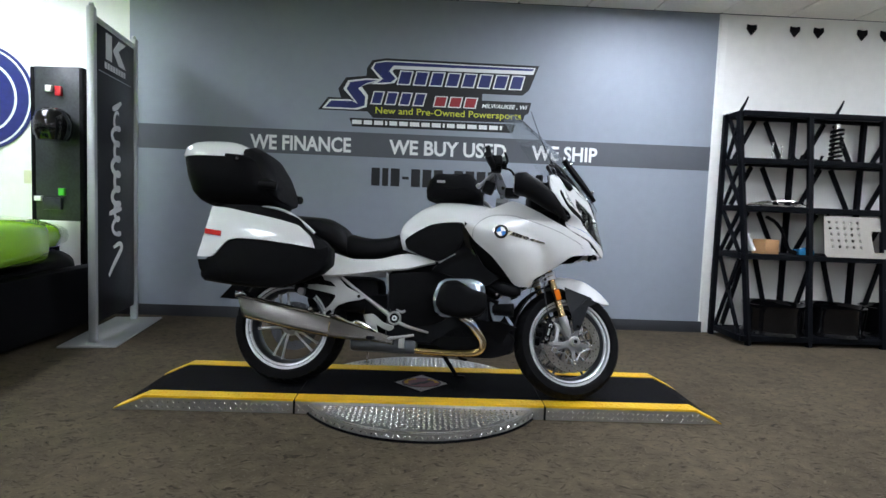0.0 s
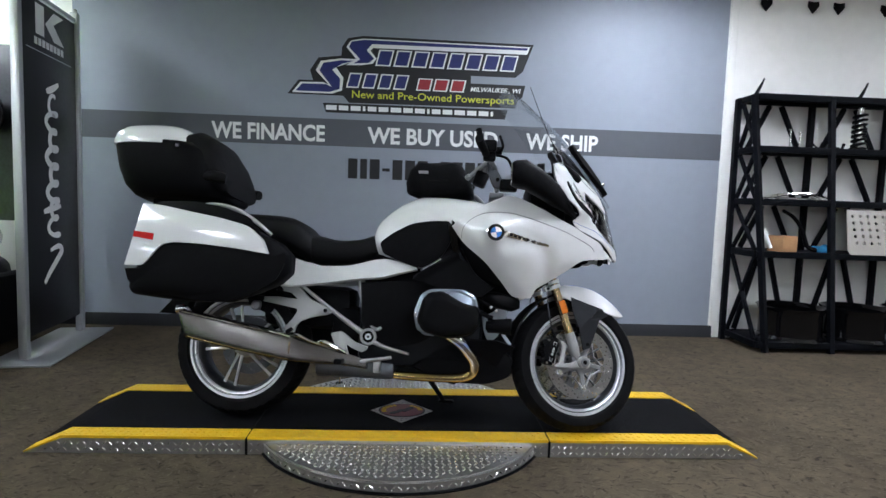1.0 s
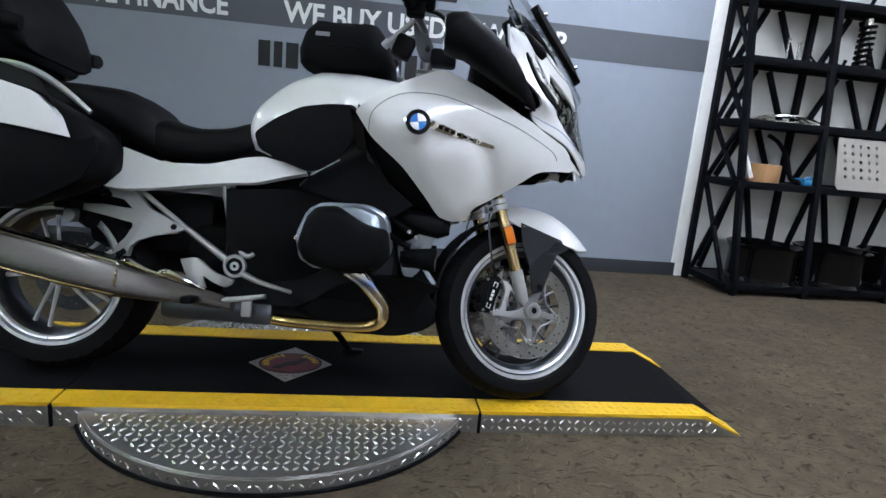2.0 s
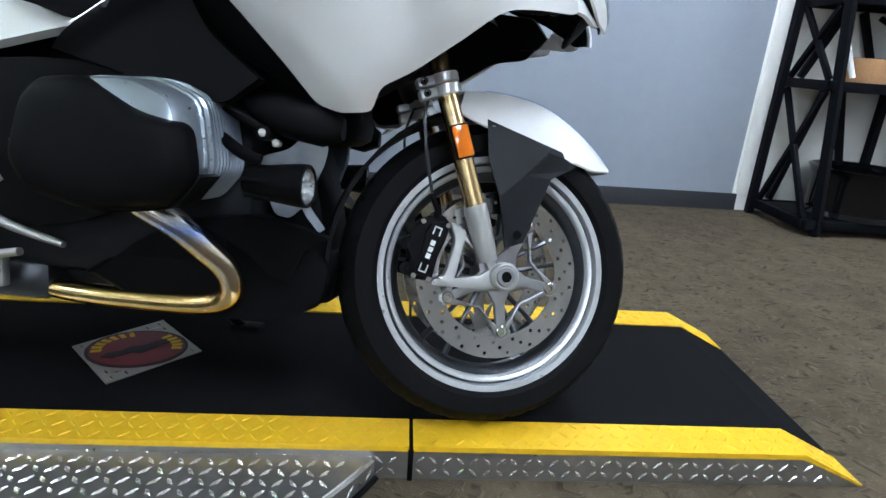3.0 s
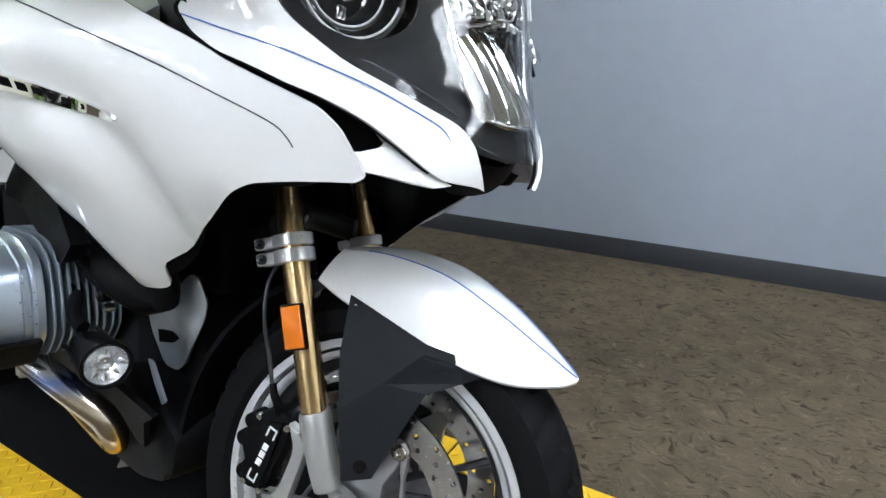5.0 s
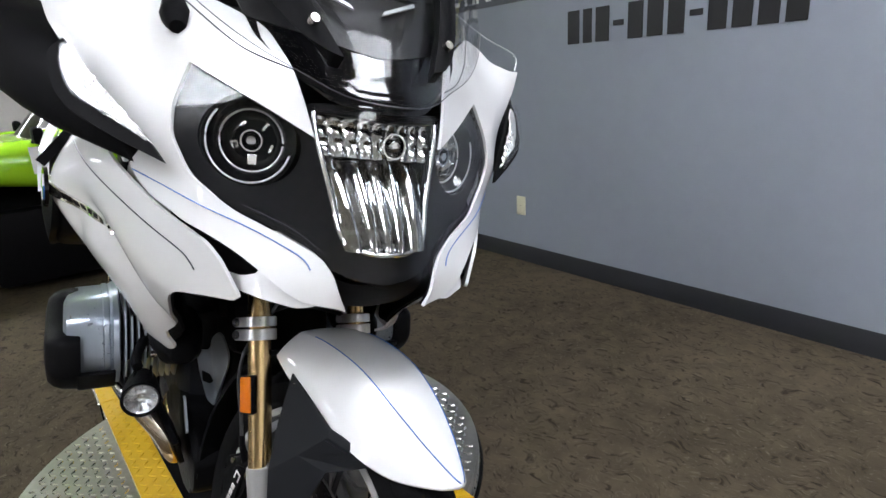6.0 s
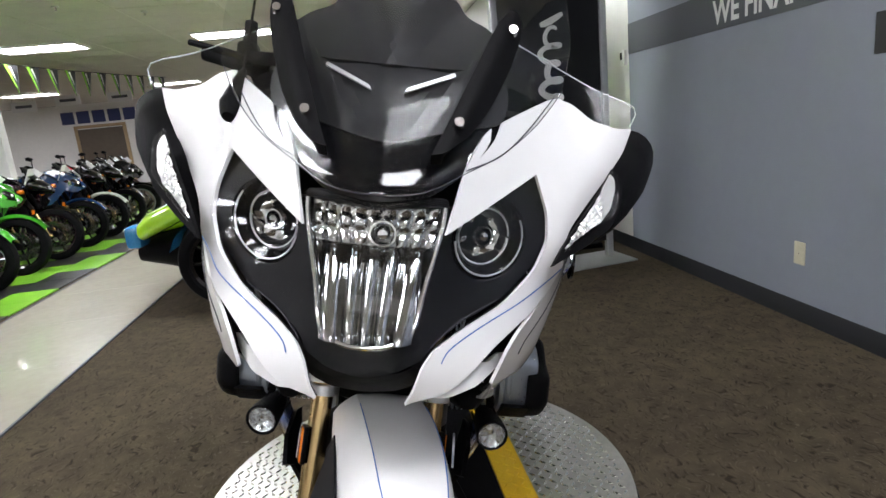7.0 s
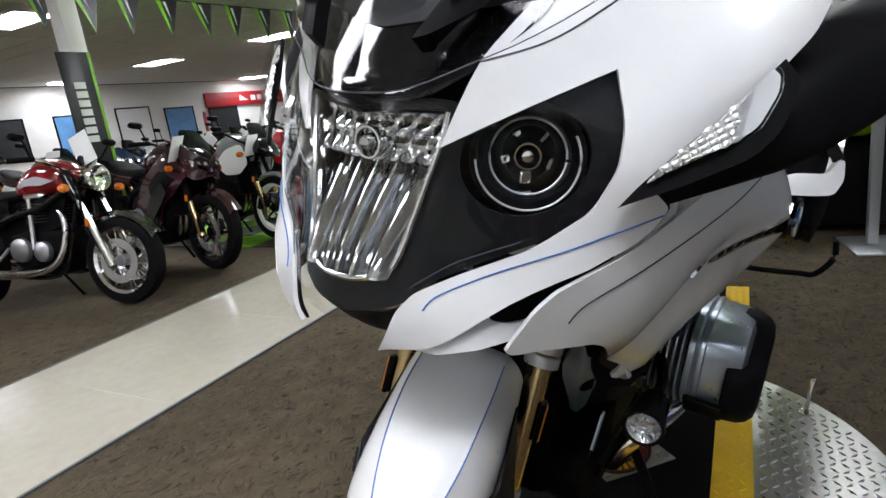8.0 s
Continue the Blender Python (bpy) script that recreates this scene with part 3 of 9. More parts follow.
# ---- turntable platform ----
H = 0.072
plat = thing("turntable_platform", "black motorcycle turntable ramp with yellow edges and diamond plate", "display platform")
X0, X1, R0, R1 = 0.044, 3.175, 0.20, 3.03
Y0, Y1, Y2, Y3 = -2.362, -2.274, -1.795, -1.70
JO = (0.953, 2.240)
def ramp_z(x):
    return H * min(1.0, max(0.0, (x - X0) / (R0 - X0)), max(0.0, (X1 - x) / (X1 - R1)))


def deck(bm, x0, x1, y0, y1, lift, drop=0.012):
    xs = sorted({x0, x1, *[x for x in (R0, R1) if x0 < x < x1]})
    top = [[bm.verts.new((x, y, ramp_z(x) + lift)) for y in (y0, y1)] for x in xs]
    low = [[bm.verts.new((x, y, max(0.0005, ramp_z(x) + lift - drop))) for y in (y0, y1)] for x in xs]
    for i in range(len(xs) - 1):
        bm.faces.new((top[i][0], top[i + 1][0], top[i + 1][1], top[i][1]))
        bm.faces.new((low[i][1], low[i + 1][1], low[i + 1][0], low[i][0]))
        for k in (0, 1):
            bm.faces.new((low[i][k], low[i + 1][k], top[i + 1][k], top[i][k]))
    for i in (0, -1):
        bm.faces.new((top[i][0], top[i][1], low[i][1], low[i][0]))


segments = ((X0 + 0.004, JO[0] - 0.004), (JO[0] + 0.004, JO[1] - 0.004), (JO[1] + 0.004, X1 - 0.004))
for x0, x1 in segments:
    bm = B()
    deck(bm, x0, x1, Y1, Y2, 0.0, 0.01)
    part("deck_mat", bm, "mat_black", plat, "black gritty deck mat")
    for ya, yb in ((Y0, Y1 - 0.002), (Y2 + 0.002, Y3)):
        bm = B()
        deck(bm, x0, x1, ya, yb, 0.003, 0.012)
        part("edge_strip", bm, "yellow", plat, "yellow painted tread plate strip")
    for y in (Y0 + 0.004, Y3 - 0.004):
        bm = B()
        xs = [x0] + [x for x in (R0, R1) if x0 < x < x1] + [x1]
        pts = [(x0, 0.0)] + [(x1, 0.0)] + [(x, max(0.002, ramp_z(x) - 0.009)) for x in reversed(xs)]
        slab(bm, pts, "y", y - 0.003, y + 0.003)
        part("skirt", bm, "plate", plat, "diamond plate side skirt")
for x in JO:
    part("joint", box(B(), (x, (Y0 + Y3) / 2, H / 2 - 0.002), (0.010, Y3 - Y0 + 0.012, H), bev=0.002), "plastic", plat, "black rubber joint")
DC, DR, DZ = (1.6, -2.031), 0.655, 0.050
bm = B()
for side in (1, -1):
    ye = Y3 if side > 0 else Y0
    a0 = math.asin(abs(ye - DC[1]) / DR)
    arc = [(DC[0] + DR * math.cos(a), DC[1] + side * DR * math.sin(a)) for a in (a0 + (math.pi - 2 * a0) * i / 40 for i in range(41))]
    bm = B()
    slab(bm, arc if side > 0 else arc[::-1], "z", DZ - 0.006, DZ)
    part("disc_plate", bm, "plate", plat, "round diamond plate turntable top")
    bm = B()
    n = len(arc)
    ring = [[bm.verts.new((x, y, z)) for x, y in arc] for z in (0.003, DZ - 0.0065)]
    out = [[bm.verts.new((DC[0] + (x - DC[0]) * 1.012, DC[1] + (y - DC[1]) * 1.012, z)) for x, y in arc] for z in (0.003, DZ - 0.0065)]
    for i in range(n - 1):
        bm.faces.new((ring[0][i], ring[0][i + 1], ring[1][i + 1], ring[1][i]))
        bm.faces.new((out[1][i], out[1][i + 1], out[0][i + 1], out[0][i]))
        bm.faces.new((ring[1][i], ring[1][i + 1], out[1][i + 1], out[1][i]))
        bm.faces.new((out[0][i], out[0][i + 1], ring[0][i + 1], ring[0][i]))
    part("disc_rim", bm, "plate", plat, "diamond plate turntable rim")
    bm = B()
    tube(bm, [(DC[0] + (x - DC[0]) * 1.02, DC[1] + (y - DC[1]) * 1.02, 0.006) for x, y in arc], 0.006, 6, 1)
    part("rim_gasket", bm, "plastic", plat, "black rubber foot ring")


def bars_mesh(name, spots, mt, label):
    """Raised tread bars: lens-shaped ridges at (place, direction, normal)."""
    verts, faces = [], []
    for c, d, nrm, L, W, hgt in spots:
        c, d, nrm = Vector(c), Vector(d).normalized(), Vector(nrm).normalized()
        s = nrm.cross(d)
        o = len(verts)
        verts += [c - d * L, c + s * W, c + d * L, c - s * W, c - d * L * 0.55 + nrm * hgt, c + d * L * 0.55 + nrm * hgt]
        faces += [(o, o + 3, o + 4), (o, o + 4, o + 1), (o + 4, o + 3, o + 5), (o + 4, o + 5, o + 1), (o + 3, o + 2, o + 5), (o + 1, o + 5, o + 2)]
    me = bpy.data.meshes.new(name)
    me.from_pydata([tuple(v) for v in verts], [], faces)
    me.materials.append(M[mt])
    ob = new(name, me)
    ob.parent = plat
    tagged(ob, label=label, kind="stuff")


def weave(i, j):
    return (0.7, 0.7, 0) if (i + j) % 2 else (0.7, -0.7, 0)


steel_bars, yellow_bars = [], []
P = 0.0262
for i in range(int(2 * DR / P)):
    for j in range(int(2 * DR / P)):
        x, y = DC[0] - DR + (i + 0.5) * P, DC[1] - DR + (j + 0.5) * P
        if math.hypot(x - DC[0], y - DC[1]) < DR - 0.02 and not Y0 - 0.012 < y < Y3 + 0.012:
            steel_bars.append(((x, y, DZ), weave(i, j), (0, 0, 1), 0.0132, 0.0046, 0.0032))
for i in range(int((X1 - X0) / P)):
    x = X0 + (i + 0.5) * P
    if min(abs(x - j) for j in JO) < 0.016:
        continue
    slope = 0 if R0 < x < R1 else (H / (R0 - X0) if x < R0 else -H / (X1 - R1))
    for j in range(3):
        for ya in (Y0, Y2):
            dx, dy, _ = weave(i, j)
            yellow_bars.append(((x, ya + 0.016 + j * 0.0285, ramp_z(x) + 0.003), (dx, dy, slope * dx), (-slope, 0, 1), 0.0125, 0.0036, 0.002))
    for j in range(2):
        z = 0.016 + j * P
        if z < ramp_z(x) - 0.02:
            for y, s in ((Y0 + 0.001, -1), (Y3 - 0.001, 1)):
                dx, dy, _ = weave(i, j)
                steel_bars.append(((x, y, z), (dx, 0, dy), (0, s, 0), 0.0125, 0.0036, 0.002))
n = int(2 * math.pi * DR / P)
for i in range(n):
    a = 2 * math.pi * i / n
    c, s = math.cos(a), math.sin(a)
    y = DC[1] + DR * 1.012 * s
    if Y0 - 0.01 < y < Y3 + 0.01:
        continue
    dz = 1 if i % 2 else -1
    steel_bars.append(((DC[0] + DR * 1.012 * c, y, 0.024), (-s, c, dz), (c, s, 0), 0.013, 0.0038, 0.0022))
bars_mesh("tread_relief", steel_bars, "tread", "raised bright tread bars")
bars_mesh("tread_relief", yellow_bars, "yellow", "raised yellow tread bars")
sg = thing("emblem_plate", "diamond-shaped checker plate emblem with a red oval on the deck", "emblem plate", pose(1.598, -2.031, H + 0.0005, 0, 0, 0))
part("plate", slab(B(), [(-0.147, 0), (0, -0.15), (0.147, 0), (0, 0.15)], "z", 0, 0.003), "skid", sg)
ov = lambda rx, ry: [(rx * math.cos(a), ry * math.sin(a)) for a in (i * math.pi / 20 for i in range(40))]
part("rim", slab(B(), ov(0.112, 0.088), "z", 0.003, 0.0040), "decal_black", sg, "black oval rim")
part("oval", slab(B(), ov(0.104, 0.080), "z", 0.004, 0.0050), "emblem_red", sg, "dark red oval")
for a0, n in ((0.55, 5), (2.75, 7)):
    for k in range(n):
        a = a0 + 0.235 * (k - (n - 1) / 2) * (1.0 if n == 5 else 1.05)
        part("bar", box(B(), (0.088 * math.cos(a), 0.066 * math.sin(a), 0.0056), (0.022, 0.010, 0.0012), Matrix.Rotation(math.atan2(0.080 * math.sin(a), 0.104 * math.cos(a)), 3, "Z")), "yellow", sg, "yellow bar")
part("mark", slab(B(), [(-0.060, -0.050), (-0.035, -0.052), (0.0, -0.022), (0.02, -0.024), (0.048, 0.018), (0.062, 0.030), (0.050, 0.044), (0.030, 0.034), (0.010, 0.010), (-0.015, 0.004), (-0.030, -0.018), (-0.055, -0.032)], "z", 0.0050, 0.0062), "decal_black", sg, "black silhouette")
tread = []
for i in range(-6, 7):
    for j in range(-6, 7):
        x, y = i * 0.021, j * 0.021
        if abs(x) + abs(y) < 0.132 and (x / 0.116) ** 2 + (y / 0.092) ** 2 > 1.0:
            d = Vector((0.0085, 0.0085 * (1 if (i + j) % 2 else -1), 0))
            tread.append(((x, y), d))
verts, faces = [], []
for (x, y), d in tread:
    c, w, o = Vector((x, y, 0.003)), Vector((-d.y, d.x, 0)) * 0.22, len(verts)
    verts += [c - d, c + w, c + d, c - w, c + Vector((0, 0, 0.0012))]
    faces += [(o, o + 3, o + 4), (o + 3, o + 2, o + 4), (o + 2, o + 1, o + 4), (o + 1, o, o + 4)]
me = bpy.data.meshes.new("tread_relief")
me.from_pydata([tuple(v) for v in verts], [], faces)
me.materials.append(M["tread"])
ob = new("tread_relief", me)
ob.parent = sg
tagged(ob, label="small raised tread bars", kind="stuff")

# ---- the white touring motorcycle ----
bike = thing("touring_motorcycle", "white sport-touring motorcycle with black cases on the turntable", "motorcycle", pose(2.39, -2.243, 0.0735, -10.6, 0, -7.2))
AX = Vector((-math.sin(radians(26)), 0, math.cos(radians(26))))
P0 = Vector((-0.035, 0, 0.31))
STEER = Matrix.Translation(P0) @ Matrix.Rotation(radians(18), 4, AX) @ Matrix.Translation(-P0)


def fp(name, bm, mt, parent=None, label="", sharp=38):
    """A part of the steered front end."""
    bmesh.ops.transform(bm, matrix=STEER, verts=bm.verts)
    return part(name, bm, mt, parent or bike, label, sharp)


def bp(name, bm, mt, parent=None, label="", sharp=38):
    return part(name, bm, mt, parent or bike, label, sharp)


# wheels
def tyre_bm(c, R, half, lugs, bead, n=216):
    bm = B()
    prof = [(bead, -half * 0.84), (bead + 0.010, -half * 0.97), (R - 0.045, -half), (R - 0.028, -half * 0.97)]
    crown = [(-1 + 2 * i / 14) for i in range(15)]
    for w in crown:
        prof.append((R - 0.028 * abs(w) ** 2.2, w * half * 0.95))
    prof += [(R - 0.028, half * 0.97), (R - 0.045, half), (bead + 0.010, half * 0.97), (bead, half * 0.84)]
    rings = []
    for i in range(n):
        a = 2 * math.pi * i / n
        ring = []
        for r, h in prof:
            w = abs(h) / half
            ph = (i / n * lugs + (0.8 * w if h > 0 else 0.8 * w + 0.5)) % 1.0
            if r > R - 0.032 and 0.10 < w < 0.97 and ph < 0.17:
                r -= 0.0055
            ring.append(bm.verts.new((c[0] + r * math.cos(a), c[1] + h, c[2] + r * math.sin(a))))
        rings.append(ring)
    for i in range(n):
        A, C = rings[i], rings[(i + 1) % n]
        for j in range(len(prof) - 1):
            bm.faces.new((A[j], A[j + 1], C[j + 1], C[j]))
        bm.faces.new((A[-1], A[0], C[0], C[-1]))
    return bm


def lip_bm(c, R, half, s):
    """Polished flange on one side of a rim: two bright steps with a groove between."""
    prof = [(R - 0.002, half), (R, half - 0.004), (R - 0.003, half - 0.010), (R - 0.026, half - 0.030), (R - 0.031, half - 0.026), (R - 0.029, half - 0.014), (R - 0.025, half - 0.010), (R - 0.0195, half - 0.009), (R - 0.0185, half - 0.020), (R - 0.0145, half - 0.020), (R - 0.013, half - 0.001), (R - 0.002, half)]
    return lathe(B(), [(r, s * h) for r, h in prof], c, 80)


def barrel_bm(c, R, half):
    prof = [(R - 0.006, -half + 0.012), (R - 0.028, -half + 0.030), (R - 0.028, half - 0.030), (R - 0.006, half - 0.012), (R - 0.031, half - 0.022), (R - 0.044, half - 0.036), (R - 0.048, 0), (R - 0.044, -half + 0.036), (R - 0.031, -half + 0.022), (R - 0.006, -half + 0.012)]
    return lathe(B(), prof, c, 72)


def spoke_bm(c, a0, a1, r0, r1, y, w=0.009, t=0.007):
    bm = B()
    p0 = Vector((c[0] + r0 * math.cos(a0), c[1] + y * 0.6, c[2] + r0 * math.sin(a0)))
    p1 = Vector((c[0] + r1 * math.cos(a1), c[1] + y * 0.2, c[2] + r1 * math.sin(a1)))
    return tube(bm, [p0, (p0 + p1) / 2 + Vector((0, -0.004, 0)), p1], [w * 1.25, w * 0.85, w * 1.3], 8, 4)


def disc_bm(c, y, r0, r1, rows=2, per=30, thick=0.0045, lobes=0):
    ring = lambda r, n, o=0.0: [(r * math.cos(a), r * math.sin(a)) for a in (2 * math.pi * (i + o) / n for i in range(n))]
    inner = [(r0 - 0.010 * max(0.0, math.cos(5 * a + 0.925)) ** 6) for a in (2 * math.pi * i / 60 for i in range(60))]
    holes = [[(inner[i] * math.cos(2 * math.pi * i / 60), inner[i] * math.sin(2 * math.pi * i / 60)) for i in range(60)]]
    for k in range(per):
        for q in range(rows):
            r = r0 + (r1 - r0) * (0.24 + 0.28 * ((k * 2 + q * 1) % 3))
            a = 2 * math.pi * (k + 0.5 * q) / per
            holes.append([(r * math.cos(a) + 0.0039 * math.cos(b), r * math.sin(a) + 0.0039 * math.sin(b)) for b in (i * math.pi / 4 for i in range(8))])
    bm = B()
    v, f = fill(ring(r1, 90), 0.03, holes)
    A = [bm.verts.new((c[0] + p[0], y - thick / 2, c[2] + p[1])) for p in v]
    C = [bm.verts.new((c[0] + p[0], y + thick / 2, c[2] + p[1])) for p in v]
    fa = [bm.faces.new([A[i] for i in t]) for t in f]
    for t in f:
        bm.faces.new([C[i] for i in reversed(t)])
    ix = {q: i for i, q in enumerate(A)}
    for e in {e for q in fa for e in q.edges}:
        if sum(l in fa for l in e.link_faces) == 1:
            i, j = ix[e.verts[0]], ix[e.verts[1]]
            bm.faces.new((A[i], A[j], C[j], C[i]))
    return bm


FC, RC = (-0.018, 0.0, 0.297), (-1.54, -0.055, 0.306)
fw = fp("front_wheel", lathe(B(), [(0.0, -0.056), (0.028, -0.056), (0.034, -0.05), (0.036, -0.02), (0.036, 0.02), (0.034, 0.05), (0.028, 0.056), (0.0, 0.056)], FC, 28), "cast", label="silver cast wheel hub")
fp("tyre", tyre_bm(FC, 0.300, 0.060, 40, 0.230), "tyre", fw, "black grooved road tyre", 30)
# barrel coloured darker than its flanges for the shade inside the wheel
rim = fp("rim", barrel_bm(FC, 0.232, 0.052), "barrel", fw, "rim barrel darkened for the shade inside the wheel")
for s in (-1, 1):
    fp("rim_flange", lip_bm(FC, 0.232, 0.052, s), "silver", rim, "bright silver rim flange")
for k in range(5):
    a = 2 * math.pi * k / 5 + 0.35
    for s in (-1, 1):
        # silver spokes given the dark colour, as they stand in shade behind the discs
        fp("spoke", spoke_bm(FC, a + s * 0.25, a + s * 0.16, 0.034, 0.192, 0.014 * s, 0.0056), "barrel", fw)
for s in (-1, 1):
    y = 0.068 * s
    d = fp("brake_disc", disc_bm(FC, y, 0.118, 0.160), "disc", fw, "drilled steel brake disc", 25)
    pol = lambda r, g: (FC[0] + r * math.cos(g), FC[2] + r * math.sin(g))
    star, gaps = [], []
    for k in range(5):
        a = 2 * math.pi * k / 5 - 0.185
        m = a + math.pi / 5
        star += [pol(0.108, a - 0.15), pol(0.122, a - 0.10), pol(0.126, a), pol(0.122, a + 0.10), pol(0.108, a + 0.15), pol(0.086, a + 0.33), pol(0.074, m), pol(0.086, m + math.pi / 5 - 0.33)]
        gaps.append([pol(0.038, m), pol(0.056, a + 0.19), pol(0.096, a + 0.10), pol(0.082, a + 0.30), pol(0.068, m), pol(0.082, m + math.pi / 5 - 0.30), pol(0.096, m + math.pi / 5 - 0.10), pol(0.056, m + math.pi / 5 - 0.19)])
    v, f = fill(star, 0.02, gaps)
    bm = B()
    A = [bm.verts.new((p[0], y - 0.005 * s, p[1])) for p in v]
    C = [bm.verts.new((p[0], y + 0.005 * s, p[1])) for p in v]
    fa = [bm.faces.new([C[i] for i in t]) for t in f]
    for t in f:
        bm.faces.new([A[i] for i in reversed(t)])
    ix = {q: i for i, q in enumerate(C)}
    rim_e = [e for e in {e for q in fa for e in q.edges} if sum(l in fa for l in e.link_faces) == 1]
    for e in rim_e:
        i, j = ix[e.verts[0]], ix[e.verts[1]]
        bm.faces.new((C[i], C[j], A[j], A[i]))
    bmesh.ops.bevel(bm, geom=rim_e, offset=0.0025, segments=2, profile=0.5, affect="EDGES")
    fp("disc_carrier", bm, "cast", d, "grey cast star-shaped disc carrier")
    for k in range(5):
        a = 2 * math.pi * k / 5 - 0.185
        u = Vector((math.cos(a), 0, math.sin(a)))
        c = Vector((FC[0], y, FC[2]))
        bm = B()
        lathe(bm, [(0.0, 0.007 * s), (0.004, 0.007 * s), (0.005, 0.010 * s), (0.0095, 0.010 * s), (0.0115, 0.008 * s), (0.0115, 0.003 * s), (0.0, 0.003 * s)], c + u * 0.108, 16)
        fp("float_bolt", bm, "steel", d)
fp("axle_nut", lathe(B(), [(0.0105, -0.122), (0.017, -0.122), (0.019, -0.118), (0.019, -0.09), (0.0105, -0.09), (0.0105, -0.122)], FC, 24), "cast", fw, "hollow axle end")
fp("axle_bore", cyl(B(), (FC[0], -0.1185, FC[2]), (FC[0], -0.085, FC[2]), 0.0115, None, 6), "plastic", fw, "dark axle hole")

rw = bp("rear_wheel", lathe(B(), [(0.0, -0.03), (0.03, -0.03), (0.05, -0.022), (0.055, 0.0), (0.055, 0.05), (0.0, 0.05)], RC, 28), "cast", label="silver cast wheel hub")
bp("tyre", tyre_bm(RC, 0.312, 0.090, 40, 0.232), "tyre", rw, "wide black road tyre", 30)
# rear barrel darkened in the same way for the shade within
rim = bp("rim", barrel_bm(RC, 0.234, 0.078), "barrel", rw, "rim barrel darkened for the shade inside the wheel")
for s in (-1, 1):
    bp("rim_flange", lip_bm(RC, 0.234, 0.078, s), "silver", rim, "bright silver rim flange")
for k in range(5):
    a = 2 * math.pi * k / 5 + 0.62
    for s in (-1, 1):
        bp("spoke", spoke_bm(RC, a + s * 0.20, a + s * 0.14, 0.045, 0.204, -0.04, 0.0066), "silver", rw)
bp("hub_bore", cyl(B(), (RC[0], RC[1] - 0.0295, RC[2]), (RC[0], RC[1] - 0.0315, RC[2]), 0.024, None, 20), "plastic", rw, "dark hub opening")
bp("brake_disc", disc_bm(RC, RC[1] + 0.045, 0.09, 0.135, per=24), "barrel", rw, "drilled steel rear disc", 25)

# fork
def fx(z):
    return -0.080 - (z - 0.412) * 0.34


for s in (-1, 1):
    y = 0.105 * s
    bm = B()
    cyl(bm, (fx(0.40), y, 0.40), (fx(0.80), y, 0.80), 0.0188, None, 28)
    leg = fp("fork_leg", bm, "gold", label="gold anodised fork tube")
    bm = B()
    tube(bm, [(fx(0.424), y, 0.424), (fx(0.418), y, 0.418), (fx(0.36), y - 0.003 * s, 0.36), (fx(0.325), y - 0.006 * s, 0.325)], [0.0195, 0.0222, 0.0212, 0.0185], 22, 3)
    lathe(bm, [(0.011, -0.012 * s), (0.024, -0.012 * s), (0.027, -0.008 * s), (0.027, 0.012 * s), (0.022, 0.016 * s), (0.011, 0.016 * s)], (FC[0], y - 0.003 * s, FC[2]), 28)
    fp("fork_lower", bm, "cast_white", leg, "pale cast fork foot")
    # split clamp: two half rings with lugs that reach back, a bolt through each
    tilt = Matrix.Rotation(-math.atan(0.34), 3, "Y")
    for zc, hh in ((0.6255, 0.0185), (0.6455, 0.0165)):
        bm = B()
        lathe(bm, [(0.0190, -hh / 2), (0.0265, -hh / 2), (0.0278, -hh / 2 + 0.0015), (0.0278, hh / 2 - 0.0015), (0.0265, hh / 2), (0.0190, hh / 2), (0.0190, -hh / 2)], (0, 0, 0), 32, "z")
        box(bm, (-0.034, 0.0045 * s, 0), (0.036, 0.026, hh), None, 0.0035)
        bmesh.ops.transform(bm, matrix=Matrix.Translation((fx(zc), y, zc)) @ tilt.to_4x4(), verts=bm.verts)
        fp("fork_clamp", bm, "silver", leg, "silver clamp half ring")
        q = Vector((fx(zc), y, zc)) + tilt @ Vector((-0.040, 0.0175 * s, 0))
        bm = B()
        lathe(bm, [(0.0, 0.001 * s), (0.0030, 0.001 * s), (0.0034, 0.005 * s), (0.0062, 0.006 * s), (0.0070, 0.003 * s), (0.0070, -0.002 * s)], q, 16)
        fp("clamp_bolt", bm, "barrel", leg, "dark socket bolt")
        fp("bolt_socket", cyl(B(), q + Vector((0, 0.0012 * s, 0)), q + Vector((0, 0.0022 * s, 0)), 0.0030, None, 6), "plastic", leg, "black hexagon socket")
    bm = B()
    ra = Matrix.Rotation(-math.atan(0.335), 3, "Y")
    box(bm, (fx(0.535), y + 0.0215 * s, 0.535), (0.034, 0.009, 0.062), ra, 0.0025)
    r = fp("reflector", bm, "plastic", leg, "black reflector holder")
    fp("reflector_lens", box(B(), (fx(0.535), y + 0.0245 * s, 0.535), (0.030, 0.007, 0.057), ra, 0.002), "amber", r, "amber side reflector lens")
bm = B()
tube(bm, [(fx(0.655) - 0.02, -0.1, 0.66), (fx(0.66) - 0.05, 0, 0.675), (fx(0.655) - 0.02, 0.1, 0.66)], 0.020, 10, 4)
fp("fork_bridge", bm, "plastic_grey", label="dark cast fork bridge")

